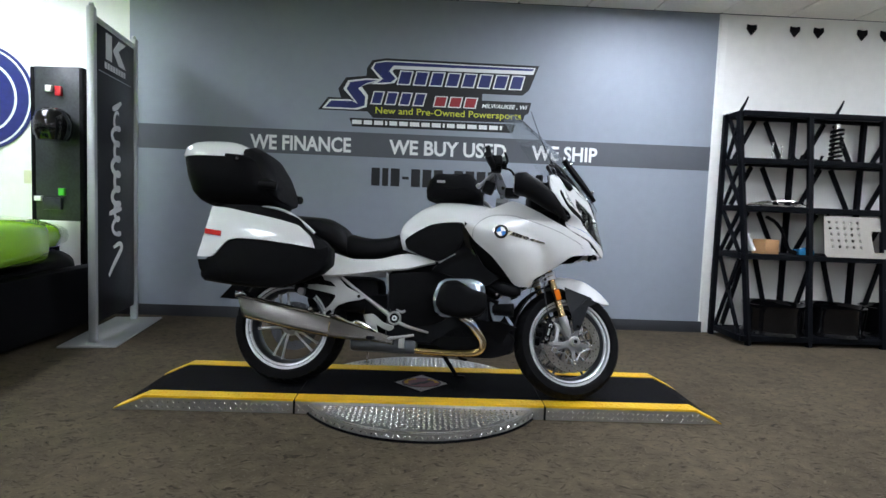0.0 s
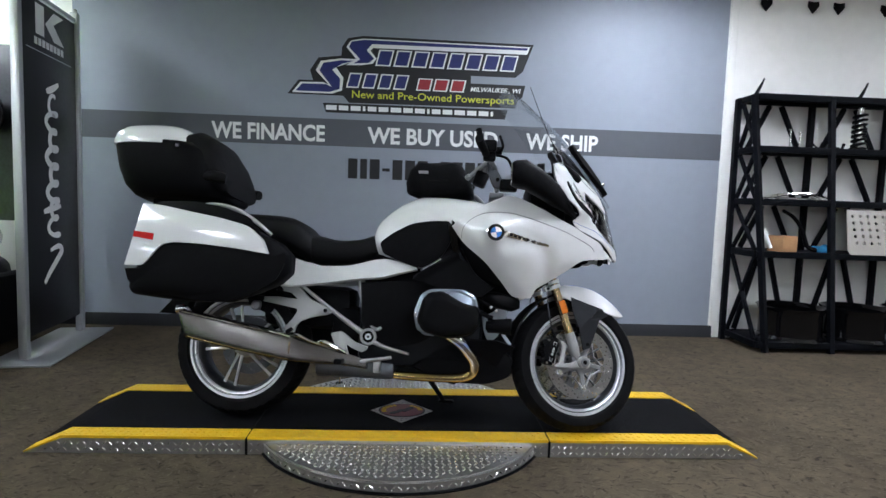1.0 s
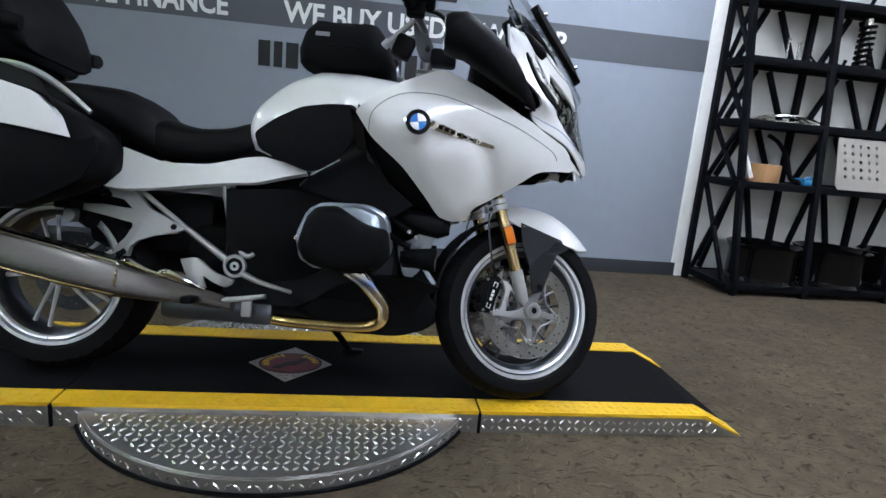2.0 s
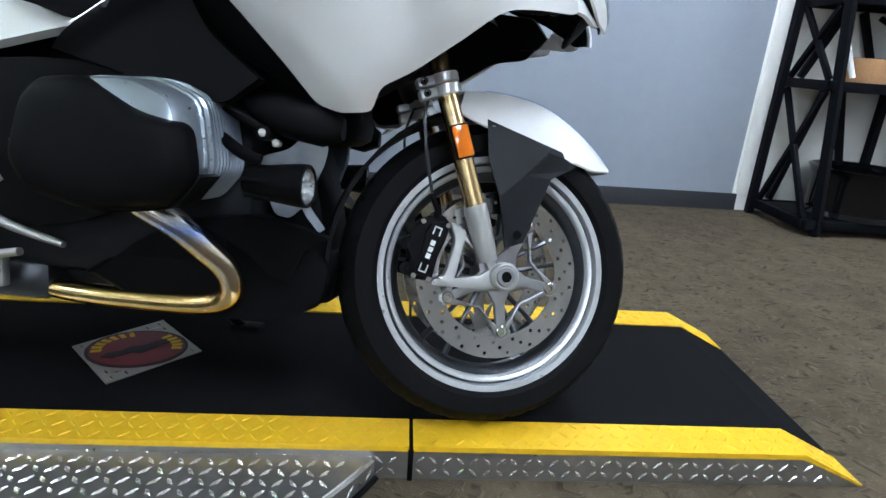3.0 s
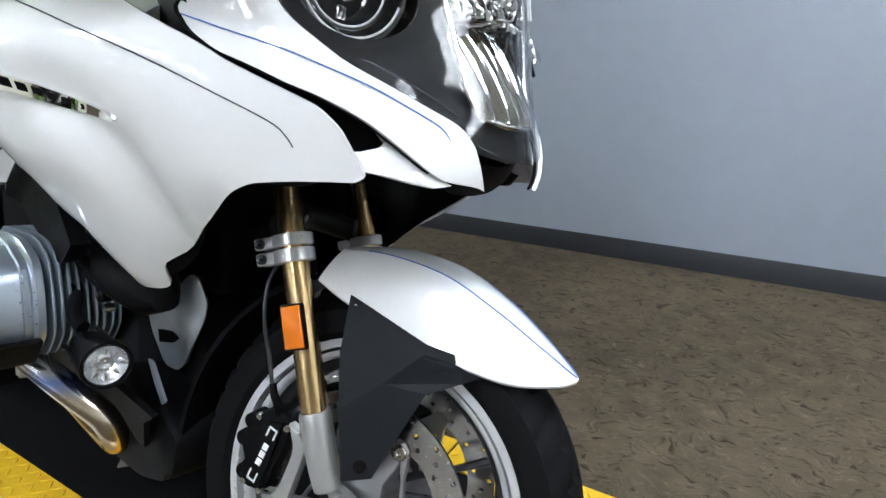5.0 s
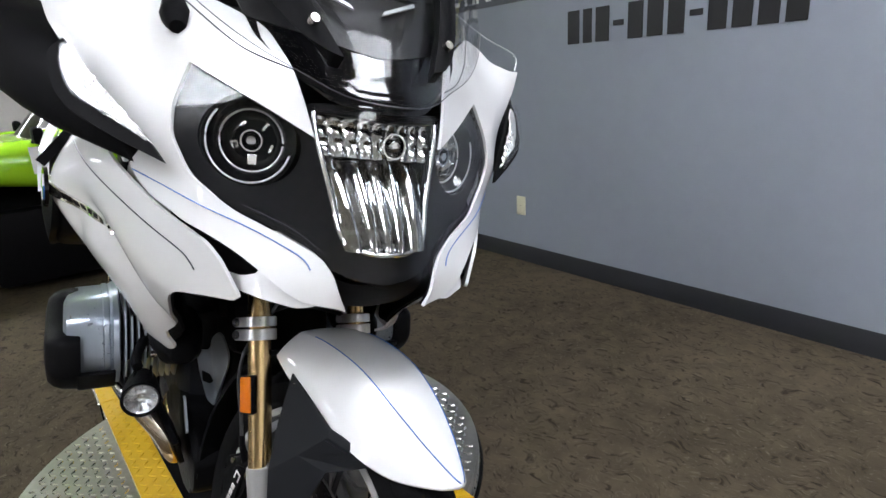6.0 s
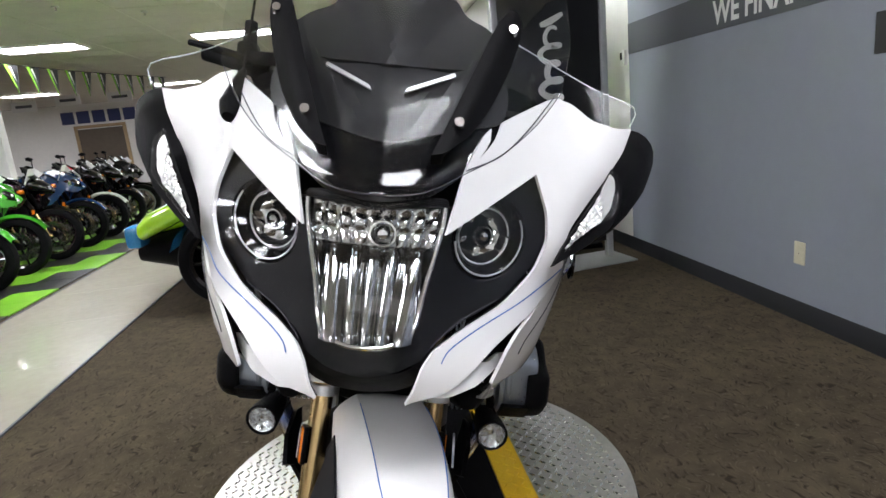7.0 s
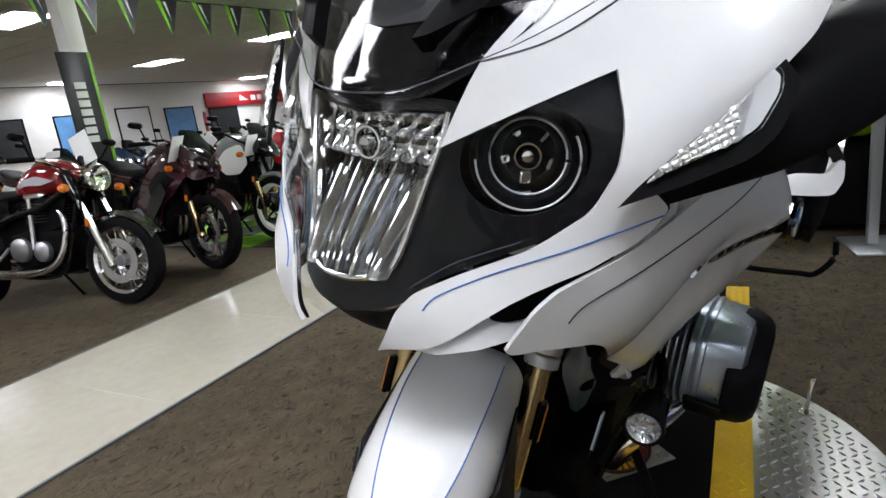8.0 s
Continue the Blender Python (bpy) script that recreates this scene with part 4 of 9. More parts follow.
for s in (-1, 1):
    # brake calliper, its bracket and hose
    bm = B()
    out = [(-0.176, 0.397), (-0.141, 0.405), (-0.124, 0.390), (-0.131, 0.358), (-0.145, 0.325), (-0.153, 0.280), (-0.190, 0.284), (-0.202, 0.296), (-0.190, 0.313), (-0.201, 0.340), (-0.202, 0.358), (-0.190, 0.370)]
    slab(bm, out, "y", 0.050 * s, 0.094 * s, True, 0.005)
    slab(bm, [(-0.166, 0.386), (-0.134, 0.392), (-0.150, 0.322), (-0.160, 0.288), (-0.186, 0.292), (-0.176, 0.330)], "y", 0.090 * s, 0.100 * s, True, 0.003)
    cal = fp("brake_calliper", bm, "plastic", label="black four-piston brake calliper")
    for x, z in ((-0.196, 0.300), (-0.203, 0.348), (-0.193, 0.376)):
        bm = B()
        cyl(bm, (x, 0.060 * s, z), (x, 0.092 * s, z), 0.0125, 0.011, 16)
        fp("piston_cap", bm, "plastic", cal, "round piston boss")
    bm = B()
    tube(bm, [(-0.150, 0.088 * s, 0.398), (-0.150, 0.094 * s, 0.412), (-0.158, 0.096 * s, 0.425), (-0.163, 0.096 * s, 0.440)], [0.008, 0.007, 0.0055, 0.005], 12, 3)
    fp("hose_union", bm, "plastic", cal, "black hose union")
    along, across = Vector((0.0275, 0, 0.0855)).normalized(), Vector((0.0855, 0, -0.0275)).normalized()
    mid_c = Vector((-0.1605, 0.1006 * s, 0.3385))
    turn = Matrix((across, Vector((0, 1, 0)), along)).transposed()
    bm = B()
    for k in (-1, 1):
        box(bm, mid_c + along * 0.0425 * k, (0.0145, 0.0014, 0.0024), turn)
        for q in (-1, 1):
            box(bm, mid_c + along * 0.0355 * k + across * 0.0062 * q, (0.0022, 0.0014, 0.0150), turn)
    fp("calliper_bar", bm, "decal_white", cal, "white bracket marking")
    for k in range(3):
        fp("calliper_bar", box(B(), mid_c + along * 0.0125 * (k - 1), (0.0085, 0.0014, 0.0095), turn), "decal_white", cal, "white bar marking")
    for q in ((-0.176, 0.389), (-0.188, 0.290), (-0.129, 0.384), (-0.160, 0.284)):
        bm = B()
        cyl(bm, (q[0], 0.090 * s, q[1]), (q[0], 0.0985 * s, q[1]), 0.0050, None, 8)
        fp("bolt", bm, "steel", cal)
    bm = B()
    outl = [(-0.127, 0.392), (-0.100, 0.384), (-0.074, 0.346), (-0.050, 0.330), (-0.022, 0.323), (0.008, 0.304), (0.006, 0.279), (-0.032, 0.270), (-0.090, 0.272), (-0.153, 0.272), (-0.157, 0.287), (-0.131, 0.290), (-0.113, 0.358)]
    hole = [(-0.095, 0.357), (-0.055, 0.324), (-0.046, 0.307), (-0.064, 0.295), (-0.110, 0.289)]
    v, f = fill(round_loop(outl), 0.02, [hole])
    ya, yb = 0.082 * s, 0.099 * s
    A = [bm.verts.new((p[0], ya, p[1])) for p in v]
    C = [bm.verts.new((p[0], yb, p[1])) for p in v]
    fa = [bm.faces.new([C[i] for i in t]) for t in f]
    for t in f:
        bm.faces.new([A[i] for i in reversed(t)])
    ix = {q: i for i, q in enumerate(C)}
    rim_e = [e for e in {e for q in fa for e in q.edges} if sum(l in fa for l in e.link_faces) == 1]
    for e in rim_e:
        i, j = ix[e.verts[0]], ix[e.verts[1]]
        bm.faces.new((C[i], C[j], A[j], A[i]))
    bmesh.ops.bevel(bm, geom=rim_e, offset=0.004, segments=2, profile=0.5, affect="EDGES")
    fp("calliper_bracket", bm, "cast_white", cal, "pale cast calliper bracket")
    bm = B()
    tube(bm, [(-0.163, 0.096 * s, 0.435), (-0.172, 0.10 * s, 0.475), (-0.184, 0.108 * s, 0.53), (-0.188, 0.104 * s, 0.585), (-0.172, 0.085 * s, 0.64), (-0.165, 0.07 * s, 0.68)], 0.0030, 8, 5)
    fp("brake_hose", bm, "barrel", cal, "dark sleeved brake hose")

# front mudguard
def ridge_at(u):
    """Where the crease between the top and the flank of the mudguard runs."""
    return 0.66 - 0.44 * max(0.0, min(1.0, u)) ** 2.5


def guard(u, v):
    keys = [(-0.104, 0.648, -0.122, 0.597, 0.086), (-0.03, 0.655, -0.064, 0.574, 0.090), (0.05, 0.645, 0.055, 0.541, 0.090), (0.122, 0.612, 0.118, 0.526, 0.084), (0.184, 0.573, 0.168, 0.518, 0.064), (0.226, 0.541, 0.219, 0.523, 0.032), (0.238, 0.531, 0.236, 0.527, 0.008)]
    f = max(0.0, min(0.9999, u)) * (len(keys) - 1)
    i = int(f)
    def cr(q):
        a, b, c, d = (keys[max(i - 1, 0)][q], keys[i][q], keys[i + 1][q], keys[min(i + 2, len(keys) - 1)][q])
        t = f - i
        return 0.5 * (2 * b + (c - a) * t + (2 * a - 5 * b + 4 * c - d) * t * t + (3 * b - a - 3 * c + d) * t ** 3)
    tx, tz, ex, ez, w = (cr(q) for q in range(5))
    f0 = ridge_at(u)
    q = max(0.0, (abs(v) - f0) / (1 - f0))
    k = 0.10 * min(1.0, abs(v) / f0) ** 2 + 0.90 * q ** 1.12
    return Vector((tx + (ex - tx) * k, v * w * (1 + 0.06 * math.sin(math.pi * q)), tz + (ez - tz) * k))


bm = B()
nu, nv = 44, 28
def across_at(u, j):
    """Even steps over the flanks and the top, with a row of points along each crease."""
    f0, e = ridge_at(u), j - 14
    g = abs(e)
    return math.copysign(f0 * g / 7 if g <= 7 else f0 + (1 - f0) * (g - 7) / 7, e)


grid = [[guard(i / nu, across_at(i / nu, j)) for j in range(nv + 1)] for i in range(nu + 1)]
loop = [p for p in grid]
top = [[bm.verts.new(p) for p in row] for row in grid]
low = [[bm.verts.new(p * 1.0 + Vector((0, -math.copysign(0.003, p.y) if abs(p.y) > 1e-4 else 0, -0.003))) for p in row] for row in grid]
for i in range(nu):
    for j in range(nv):
        bm.faces.new((top[i][j], top[i + 1][j], top[i + 1][j + 1], top[i][j + 1]))
        bm.faces.new((low[i][j + 1], low[i + 1][j + 1], low[i + 1][j], low[i][j]))
for i in range(nu):
    for j in (0, nv):
        bm.faces.new((top[i][j], top[i + 1][j], low[i + 1][j], low[i][j]))
for j in range(nv):
    for i in (0, nu):
        bm.faces.new((top[i][j], top[i][j + 1], low[i][j + 1], low[i][j]))
mud = fp("front_mudguard", bm, "white_paint", label="white painted mudguard", sharp=16)
for s in (-1, 1):
    pts = [guard(t, s * ridge_at(t) * 0.985) + Vector((0, 0, 0.0006)) for t in (0.10 + 0.85 * i / 24 for i in range(25))]
    fp("pinstripe", tube(B(), pts, 0.0010, 6, 1), "blue_line", mud, "thin blue pinstripe")
    bm = B()
    # creased side: flat facets that meet along a ridge
    P = {"a": (-0.066, 0.090, 0.588), "b": (0.056, 0.098, 0.549), "c": (0.150, 0.066, 0.531), "d": (0.106, 0.085, 0.5075), "e": (0.066, 0.099, 0.487),
         "f": (0.014, 0.107, 0.362), "g": (-0.024, 0.117, 0.350), "h": (-0.042, 0.120, 0.443), "k": (-0.062, 0.103, 0.512), "r": (0.008, 0.110, 0.488), "q": (0.056, 0.100, 0.537), "t": (0.104, 0.085, 0.529)}
    V = {n: bm.verts.new((x, s * y, z)) for n, (x, y, z) in P.items()}
    for f in ("akhr", "arqb", "bqtc", "rtq", "ctd", "rdt", "red", "hger", "gfe"):
        bm.faces.new([V[n] for n in f])
    bmesh.ops.recalc_face_normals(bm, faces=bm.faces)
    bmesh.ops.solidify(bm, geom=list(bm.faces), thickness=0.004)
    g = fp("mudguard_side", bm, "plastic_grey", mud, "dark grey creased mudguard side", 8)
    bm = B()
    lift = lambda n: Vector((P[n][0], s * (P[n][1] + 0.0045), P[n][2]))
    rec = [lift("r") * 0.80 + lift("q") * 0.12 + lift("t") * 0.08, lift("q") * 0.84 + lift("r") * 0.08 + lift("t") * 0.08, lift("t") * 0.84 + lift("q") * 0.10 + lift("r") * 0.06]
    vs = [bm.verts.new(p) for p in rec]
    lo = [bm.verts.new(p - Vector((0, 0.006 * s, 0))) for p in rec]
    bm.faces.new(vs)
    bm.faces.new(lo[::-1])
    for i in range(3):
        bm.faces.new((vs[i], vs[(i + 1) % 3], lo[(i + 1) % 3], lo[i]))
    fp("raised_facet", bm, "plastic_grey", g)
    bm = B()
    cyl(bm, (-0.054, 0.078 * s, 0.572), (-0.054, 0.0925 * s, 0.572), 0.005, None, 12)
    fp("screw", bm, "steel", g, "bright screw")
    fp("hole_plug", cyl(B(), (-0.002, 0.104 * s, 0.376), (-0.002, 0.1165 * s, 0.376), 0.0080, None, 16), "gloss_black", g, "black round plug")
bm = B()
arc = [(FC[0] + 0.328 * math.cos(a), 0.328 * math.sin(a)) for a in (radians(98 + 8 * i) for i in range(12))]
for w in (-0.055,):
    rows = [[bm.verts.new((x, y, FC[2] + z)) for y in (-0.065, -0.05, 0, 0.05, 0.065)] for x, z in arc]
    rows2 = [[bm.verts.new((FC[0] + (x - FC[0]) * 0.975, y, FC[2] + z * 0.975)) for y in (-0.065, -0.05, 0, 0.05, 0.065)] for x, z in arc]
    for i in range(len(arc) - 1):
        for j in range(4):
            bm.faces.new((rows[i][j], rows[i + 1][j], rows[i + 1][j + 1], rows[i][j + 1]))
            bm.faces.new((rows2[i][j + 1], rows2[i + 1][j + 1], rows2[i + 1][j], rows2[i][j]))
        for j in (0, 4):
            bm.faces.new((rows[i][j], rows[i + 1][j], rows2[i + 1][j], rows2[i][j]))
fp("rear_splash_guard", bm, "plastic", mud, "black splash guard behind the wheel")

# fairing surfaces: forward face x = nose(y, z), flank |y| = flank(x, z)
nose = rbf([(0, 0.80, 0.168), (0, 0.886, 0.145), (0, 0.98, 0.125), (0, 1.07, 0.10), (0.06, 0.765, 0.150), (0.172, 0.765, 0.088), (0.22, 1.05, -0.022), (0.23, 1.107, -0.054), (0.21, 0.93, 0.025),
            (0.12, 0.85, 0.10), (0.12, 1.05, 0.055), (0.274, 0.94, -0.022), (0.358, 1.056, -0.114), (0.255, 1.167, -0.12), (0.318, 1.13, -0.125), (0.378, 1.13, -0.125), (0.392, 0.838, -0.399), (0.21, 0.572, -0.26), (0.27, 0.75, -0.06), (0.10, 1.12, 0.03)])
_flank = rbf([(u + 2, v, w) for u, v, w in ((-0.399, 0.838, 0.388), (-0.26, 0.572, 0.234), (0.085, 0.765, 0.172), (-0.58, 0.86, 0.34), (-0.45, 0.96, 0.335), (-0.35, 1.01, 0.30), (-0.10, 0.89, 0.290), (-0.216, 0.956, 0.315),
                (-0.05, 0.74, 0.245), (-0.14, 0.67, 0.236), (-0.30, 0.57, 0.234), (-0.35, 0.64, 0.270), (-0.44, 0.73, 0.322), (-0.53, 0.79, 0.338), (0.0, 0.82, 0.235), (-0.25, 0.80, 0.334))])
def beyond(x, z, a, b):
    """Distance of (x, z) to the left of the line from a to b."""
    dx, dz = b[0] - a[0], b[1] - a[1]
    return (dx * (z - a[1]) - dz * (x - a[0])) / math.hypot(dx, dz)


def flank(x, z):
    w = _flank(x + 2, z)
    d = beyond(x, z, (-0.586, 0.842), (-0.300, 0.566))               # from the rear edge: a turned-in flange
    w -= 0.55 * max(0.0, 0.046 - d)
    e = beyond(x, z, (-0.255, 0.572), (-0.040, 0.742))               # from the lower edge
    w -= 0.40 * max(0.0, 0.030 - e) * min(1.0, max(0.0, -x / 0.1))
    # a valley that rises from the lower tip and bends back under the badge
    fold = min((x - a) ** 2 + (z - b) ** 2 for a, b in VALLEY)
    return w - 0.022 * math.exp(-fold / 0.034 ** 2)


VALLEY = [(p.x, p.y) for p in smooth_line([(-0.225, 0.585, 0), (-0.180, 0.66, 0), (-0.180, 0.73, 0), (-0.205, 0.785, 0), (-0.262, 0.818, 0), (-0.34, 0.80, 0)], 5)]
for s in (-1, 1):
    on_flank = lambda off=0.0: (lambda u, v: Vector((u, s * (flank(u, v) + off), v)))
    ease = lambda q: max(0.0, min(1.0, q)) ** 2 * (3 - 2 * max(0.0, min(1.0, q)))
    back = lambda u, v: (0.026 * ease((u - 0.215) / 0.05) + 0.020 * ease((u - 0.27) / 0.1)) * ease((v - 0.83) / 0.08) if s < 0 else 0.0
    on_nose = lambda off=0.0: (lambda u, v: Vector((nose(u, v) + off - back(u, v), s * u, v)))
    th = 0.005 * (1 if s < 0 else -1)
    bm = B()
    panel(bm, [(-0.586, 0.866), (-0.52, 0.925), (-0.448, 0.963), (-0.356, 1.012), (-0.30, 0.996), (-0.216, 0.956), (-0.142, 0.918), (-0.066, 0.886), (-0.033, 0.868), (0.018, 0.846), (0.047, 0.833), (0.065, 0.814), (0.075, 0.791), (0.084, 0.769), (0.074, 0.762), (0.049, 0.760),
               (0.019, 0.757), (-0.024, 0.750), (-0.048, 0.738), (-0.101, 0.698), (-0.17, 0.652), (-0.221, 0.622), (-0.238, 0.582), (-0.285, 0.576), (-0.325, 0.588), (-0.368, 0.642), (-0.440, 0.722), (-0.534, 0.795)], on_flank(), th, 0.022)
    if s > 0:
        tube(bm, [(-0.232, s * 0.224, 0.612), (-0.256, s * 0.226, 0.588), (-0.276, s * 0.214, 0.570), (-0.294, s * 0.194, 0.560)], [0.003, 0.005, 0.004, 0.0015], 10, 5)
    side = bp("side_fairing", bm, "white_paint", label="white pearl side fairing panel", sharp=50)
    bm = B()
    panel(bm, [(-0.56, 0.86), (-0.45, 0.95), (-0.356, 0.995), (-0.22, 0.94), (-0.10, 0.875), (0.0, 0.81), (0.05, 0.775), (0.03, 0.752), (-0.04, 0.748), (-0.13, 0.685), (-0.20, 0.622), (-0.25, 0.59), (-0.30, 0.585), (-0.35, 0.65), (-0.43, 0.735), (-0.52, 0.80)], on_flank(-0.008), th, 0.04)
    bp("fairing_liner", bm, "plastic", side, "black inner liner")
    line = lambda pts, off=0.0008: [on_flank(off)(*p) for p in smooth_line([(a, b, 0) for a, b in pts], 6) for p in [(p.x, p.y)]]
    bp("pinstripe", tube(B(), line([(-0.545, 0.815), (-0.53, 0.87), (-0.46, 0.918), (-0.36, 0.927), (-0.287, 0.914), (-0.224, 0.897), (-0.117, 0.865), (-0.034, 0.832), (0.006, 0.813), (0.018, 0.801), (0.023, 0.791)]), 0.0009, 6, 1), "dark_line", side, "thin dark pinstripe")
    bm = B()
    c = on_flank(0.002)(-0.402, 0.838)
    nrm = Vector((0.12, s, 0.0)).normalized()
    Rm = spin(nrm)
    ring = lambda r, z, a0=0, a1=2 * math.pi, n=32: [c + Rm @ Vector((r * math.cos(a0 + (a1 - a0) * i / n), r * math.sin(a0 + (a1 - a0) * i / n), z)) for i in range(n + (a1 - a0 < 6))]
    cyl(bm, c, c + nrm * 0.006, 0.035, 0.034, 36)
    badge = bp("round_badge", bm, "gloss_black", side, "round black badge")
    for k in range(4):
        bm = B()
        pts = [c + nrm * 0.0075] + [q + nrm * 0.0075 for q in ring(0.0225, 0, k * math.pi / 2 + 0.2, (k + 1) * math.pi / 2 + 0.2, 9)]
        vs = [bm.verts.new(p) for p in pts]
        lo = [bm.verts.new(p - nrm * 0.003) for p in pts]
        bm.faces.new(vs)
        for i in range(len(vs)):
            bm.faces.new((vs[i], vs[(i + 1) % len(vs)], lo[(i + 1) % len(vs)], lo[i]))
        ob = bp("badge_quarter", bm, "badge_blue" if k % 2 else "decal_white", side)
    bm = B()
    panel(bm, [(-0.442, 0.850), (-0.432, 0.858), (-0.372, 0.850), (-0.182, 0.806), (-0.176, 0.799), (-0.182, 0.796), (-0.372, 0.826), (-0.430, 0.834), (-0.440, 0.840)], on_flank(0.004), th, 0.02, rounded=False)
    spear = bp("badge_spear", bm, "chrome", side, "slim chrome badge spear")
    for k in range(7):
        u = -0.345 + 0.018 * k
        v = 0.8375 - 0.205 * (u + 0.36)
        h = 0.0058 - 0.0004 * k
        bp("spear_bar", panel(B(), [(u, v - h), (u + 0.011, v - h - 0.002), (u + 0.013, v + h - 0.003), (u + 0.002, v + h - 0.001)], on_flank(0.0052), th * 0.25, 0.02, rounded=False), "plastic", spear, "dark bar")
    # air duct behind the panel
    bm = B()
    duct_in = [(-0.563, 0.826), (-0.530, 0.822), (-0.470, 0.776), (-0.400, 0.720), (-0.352, 0.668), (-0.326, 0.618), (-0.360, 0.612), (-0.450, 0.650), (-0.512, 0.703), (-0.553, 0.772)]
    panel(bm, [(-0.605, 0.880), (-0.578, 0.862), (-0.53, 0.812), (-0.44, 0.738), (-0.355, 0.650), (-0.300, 0.572), (-0.350, 0.588), (-0.410, 0.600), (-0.503, 0.652), (-0.567, 0.724), (-0.590, 0.800)], on_flank(-0.012), th * 2.4, 0.016, holes=[duct_in])
    bp("duct_trim", bm, "gloss_black", side, "gloss black duct edge")
    bm = B()
    panel(bm, [(-0.578, 0.836), (-0.525, 0.836), (-0.39, 0.728), (-0.315, 0.612), (-0.36, 0.600), (-0.456, 0.640), (-0.522, 0.698), (-0.566, 0.772)], lambda u, v: Vector((u, s * (flank(u, v) - 0.042), v)), th, 0.03)
    bp("duct_mesh", bm, "cloth", side, "black duct opening")
    # cheek with headlight surround and lower wing
    bm = B()
    cheek = [(0.092, 0.974), (0.112, 1.058), (0.137, 1.108), (0.195, 1.14), (0.252, 1.168), (0.285, 1.160), (0.318, 1.138), (0.36, 1.128), (0.385, 1.13), (0.375, 1.09), (0.350, 1.05), (0.322, 1.015), (0.282, 0.972), (0.272, 0.94),
             (0.285, 0.916), (0.274, 0.893), (0.261, 0.877), (0.245, 0.866), (0.229, 0.854), (0.208, 0.844), (0.190, 0.834), (0.172, 0.822), (0.155, 0.808), (0.138, 0.793), (0.122, 0.780), (0.104, 0.770), (0.067, 0.766), (0.057, 0.762),
             (0.066, 0.780), (0.075, 0.811), (0.088, 0.830), (0.128, 0.852), (0.183, 0.878), (0.226, 0.915), (0.243, 0.96), (0.240, 1.0), (0.220, 1.052), (0.152, 1.011)]
    panel(bm, cheek, on_nose(), -th, 0.02)
    ck = bp("front_fairing", bm, "white_paint", label="white pearl front fairing cheek", sharp=50)
    bm = B()
    panel(bm, cheek, on_nose(-0.009), -th * 0.6, 0.03)
    bp("cheek_liner", bm, "plastic", ck, "black inner liner")
    nl = lambda pts, off=0.0008: [on_nose(off)(*p) for p in smooth_line([(a, b, 0) for a, b in pts], 6) for p in [(p.x, p.y)]]
    bp("pinstripe", tube(B(), nl([(0.099, 0.813), (0.108, 0.827), (0.139, 0.845), (0.168, 0.859), (0.21, 0.876), (0.247, 0.893), (0.281, 0.908)]), 0.0009, 6, 1), "blue_line", ck, "thin blue pinstripe")
    bp("panel_seam", tube(B(), nl([(0.250, 1.166), (0.20, 1.11), (0.16, 1.075), (0.112, 1.055)]), 0.0010, 6, 1), "dark_line", ck, "dark panel seam")
    bm = B()
    panel(bm, [(0.235, 0.86), (0.19, 0.845), (0.14, 0.83), (0.11, 0.785), (0.14, 0.765), (0.20, 0.775), (0.225, 0.83)], on_nose(-0.065), th, 0.03)
    bp("slot_lining", bm, "plastic", ck, "black slot lining")
    bm = B()
    panel(bm, [(0.092, 0.766), (0.118, 0.782), (0.136, 0.798), (0.147, 0.806), (0.154, 0.798), (0.168, 0.792), (0.190, 0.793), (0.200, 0.787), (0.186, 0.777), (0.152, 0.771), (0.112, 0.762)], lambda u, v: Vector((nose(u, v) - 0.004 - 0.45 * (v - 0.766) - 0.8 * max(0.0, u - 0.150), s * u, v)), -th * 1.4, 0.012)
    bp("slot_winglet", bm, "white_paint", ck, "white winglet inside the slot")
    nl2 = [(0.170, 0.884), (0.12, 0.862), (0.092, 0.842), (0.083, 0.834)]
    bp("pinstripe", tube(B(), nl(nl2), 0.0007, 6, 1), "dark_line", ck, "thin dark pinstripe")

# headlamp unit
half = [(0, 0.793), (0.043, 0.800), (0.075, 0.813), (0.088, 0.832), (0.128, 0.854), (0.183, 0.880), (0.226, 0.917), (0.243, 0.96), (0.240, 1.0), (0.220, 1.050), (0.152, 1.011), (0.094, 0.978), (0.094, 1.016), (0.066, 1.019), (0, 1.010)]
whole = half + [(-u, v) for u, v in half[-2:0:-1]]
RL = 0.056
lampc = {s: (0.156 * s, 0.961) for s in (-1, 1)}
circ = lambda c, r, n=28: [(c[0] + r * math.cos(2 * math.pi * i / n), c[1] + r * math.sin(2 * math.pi * i / n)) for i in range(n)]
mid = [(0, 0.834), (0.030, 0.836), (0.058, 0.850), (0.068, 0.895), (0.078, 0.94), (0.087, 0.982), (0.088, 1.006), (0, 1.000)]
midw = mid + [(-u, v) for u, v in mid[-2:0:-1]]
bm = B()
panel(bm, whole, lambda u, v: Vector((nose(u, v) - 0.022, u, v)), 0.006, 0.018, holes=[circ(lampc[1], RL), circ(lampc[-1], RL), midw])
hl = bp("headlamp", bm, "lamp_house", label="black headlamp housing behind clear glass")
bm = B()
panel(bm, whole, lambda u, v: Vector((nose(u, v) - 0.002, u, v)), 0.003, 0.02)
g = bp("headlamp_glass", bm, "lens", hl, "clear headlamp glass")
g.visible_shadow = False
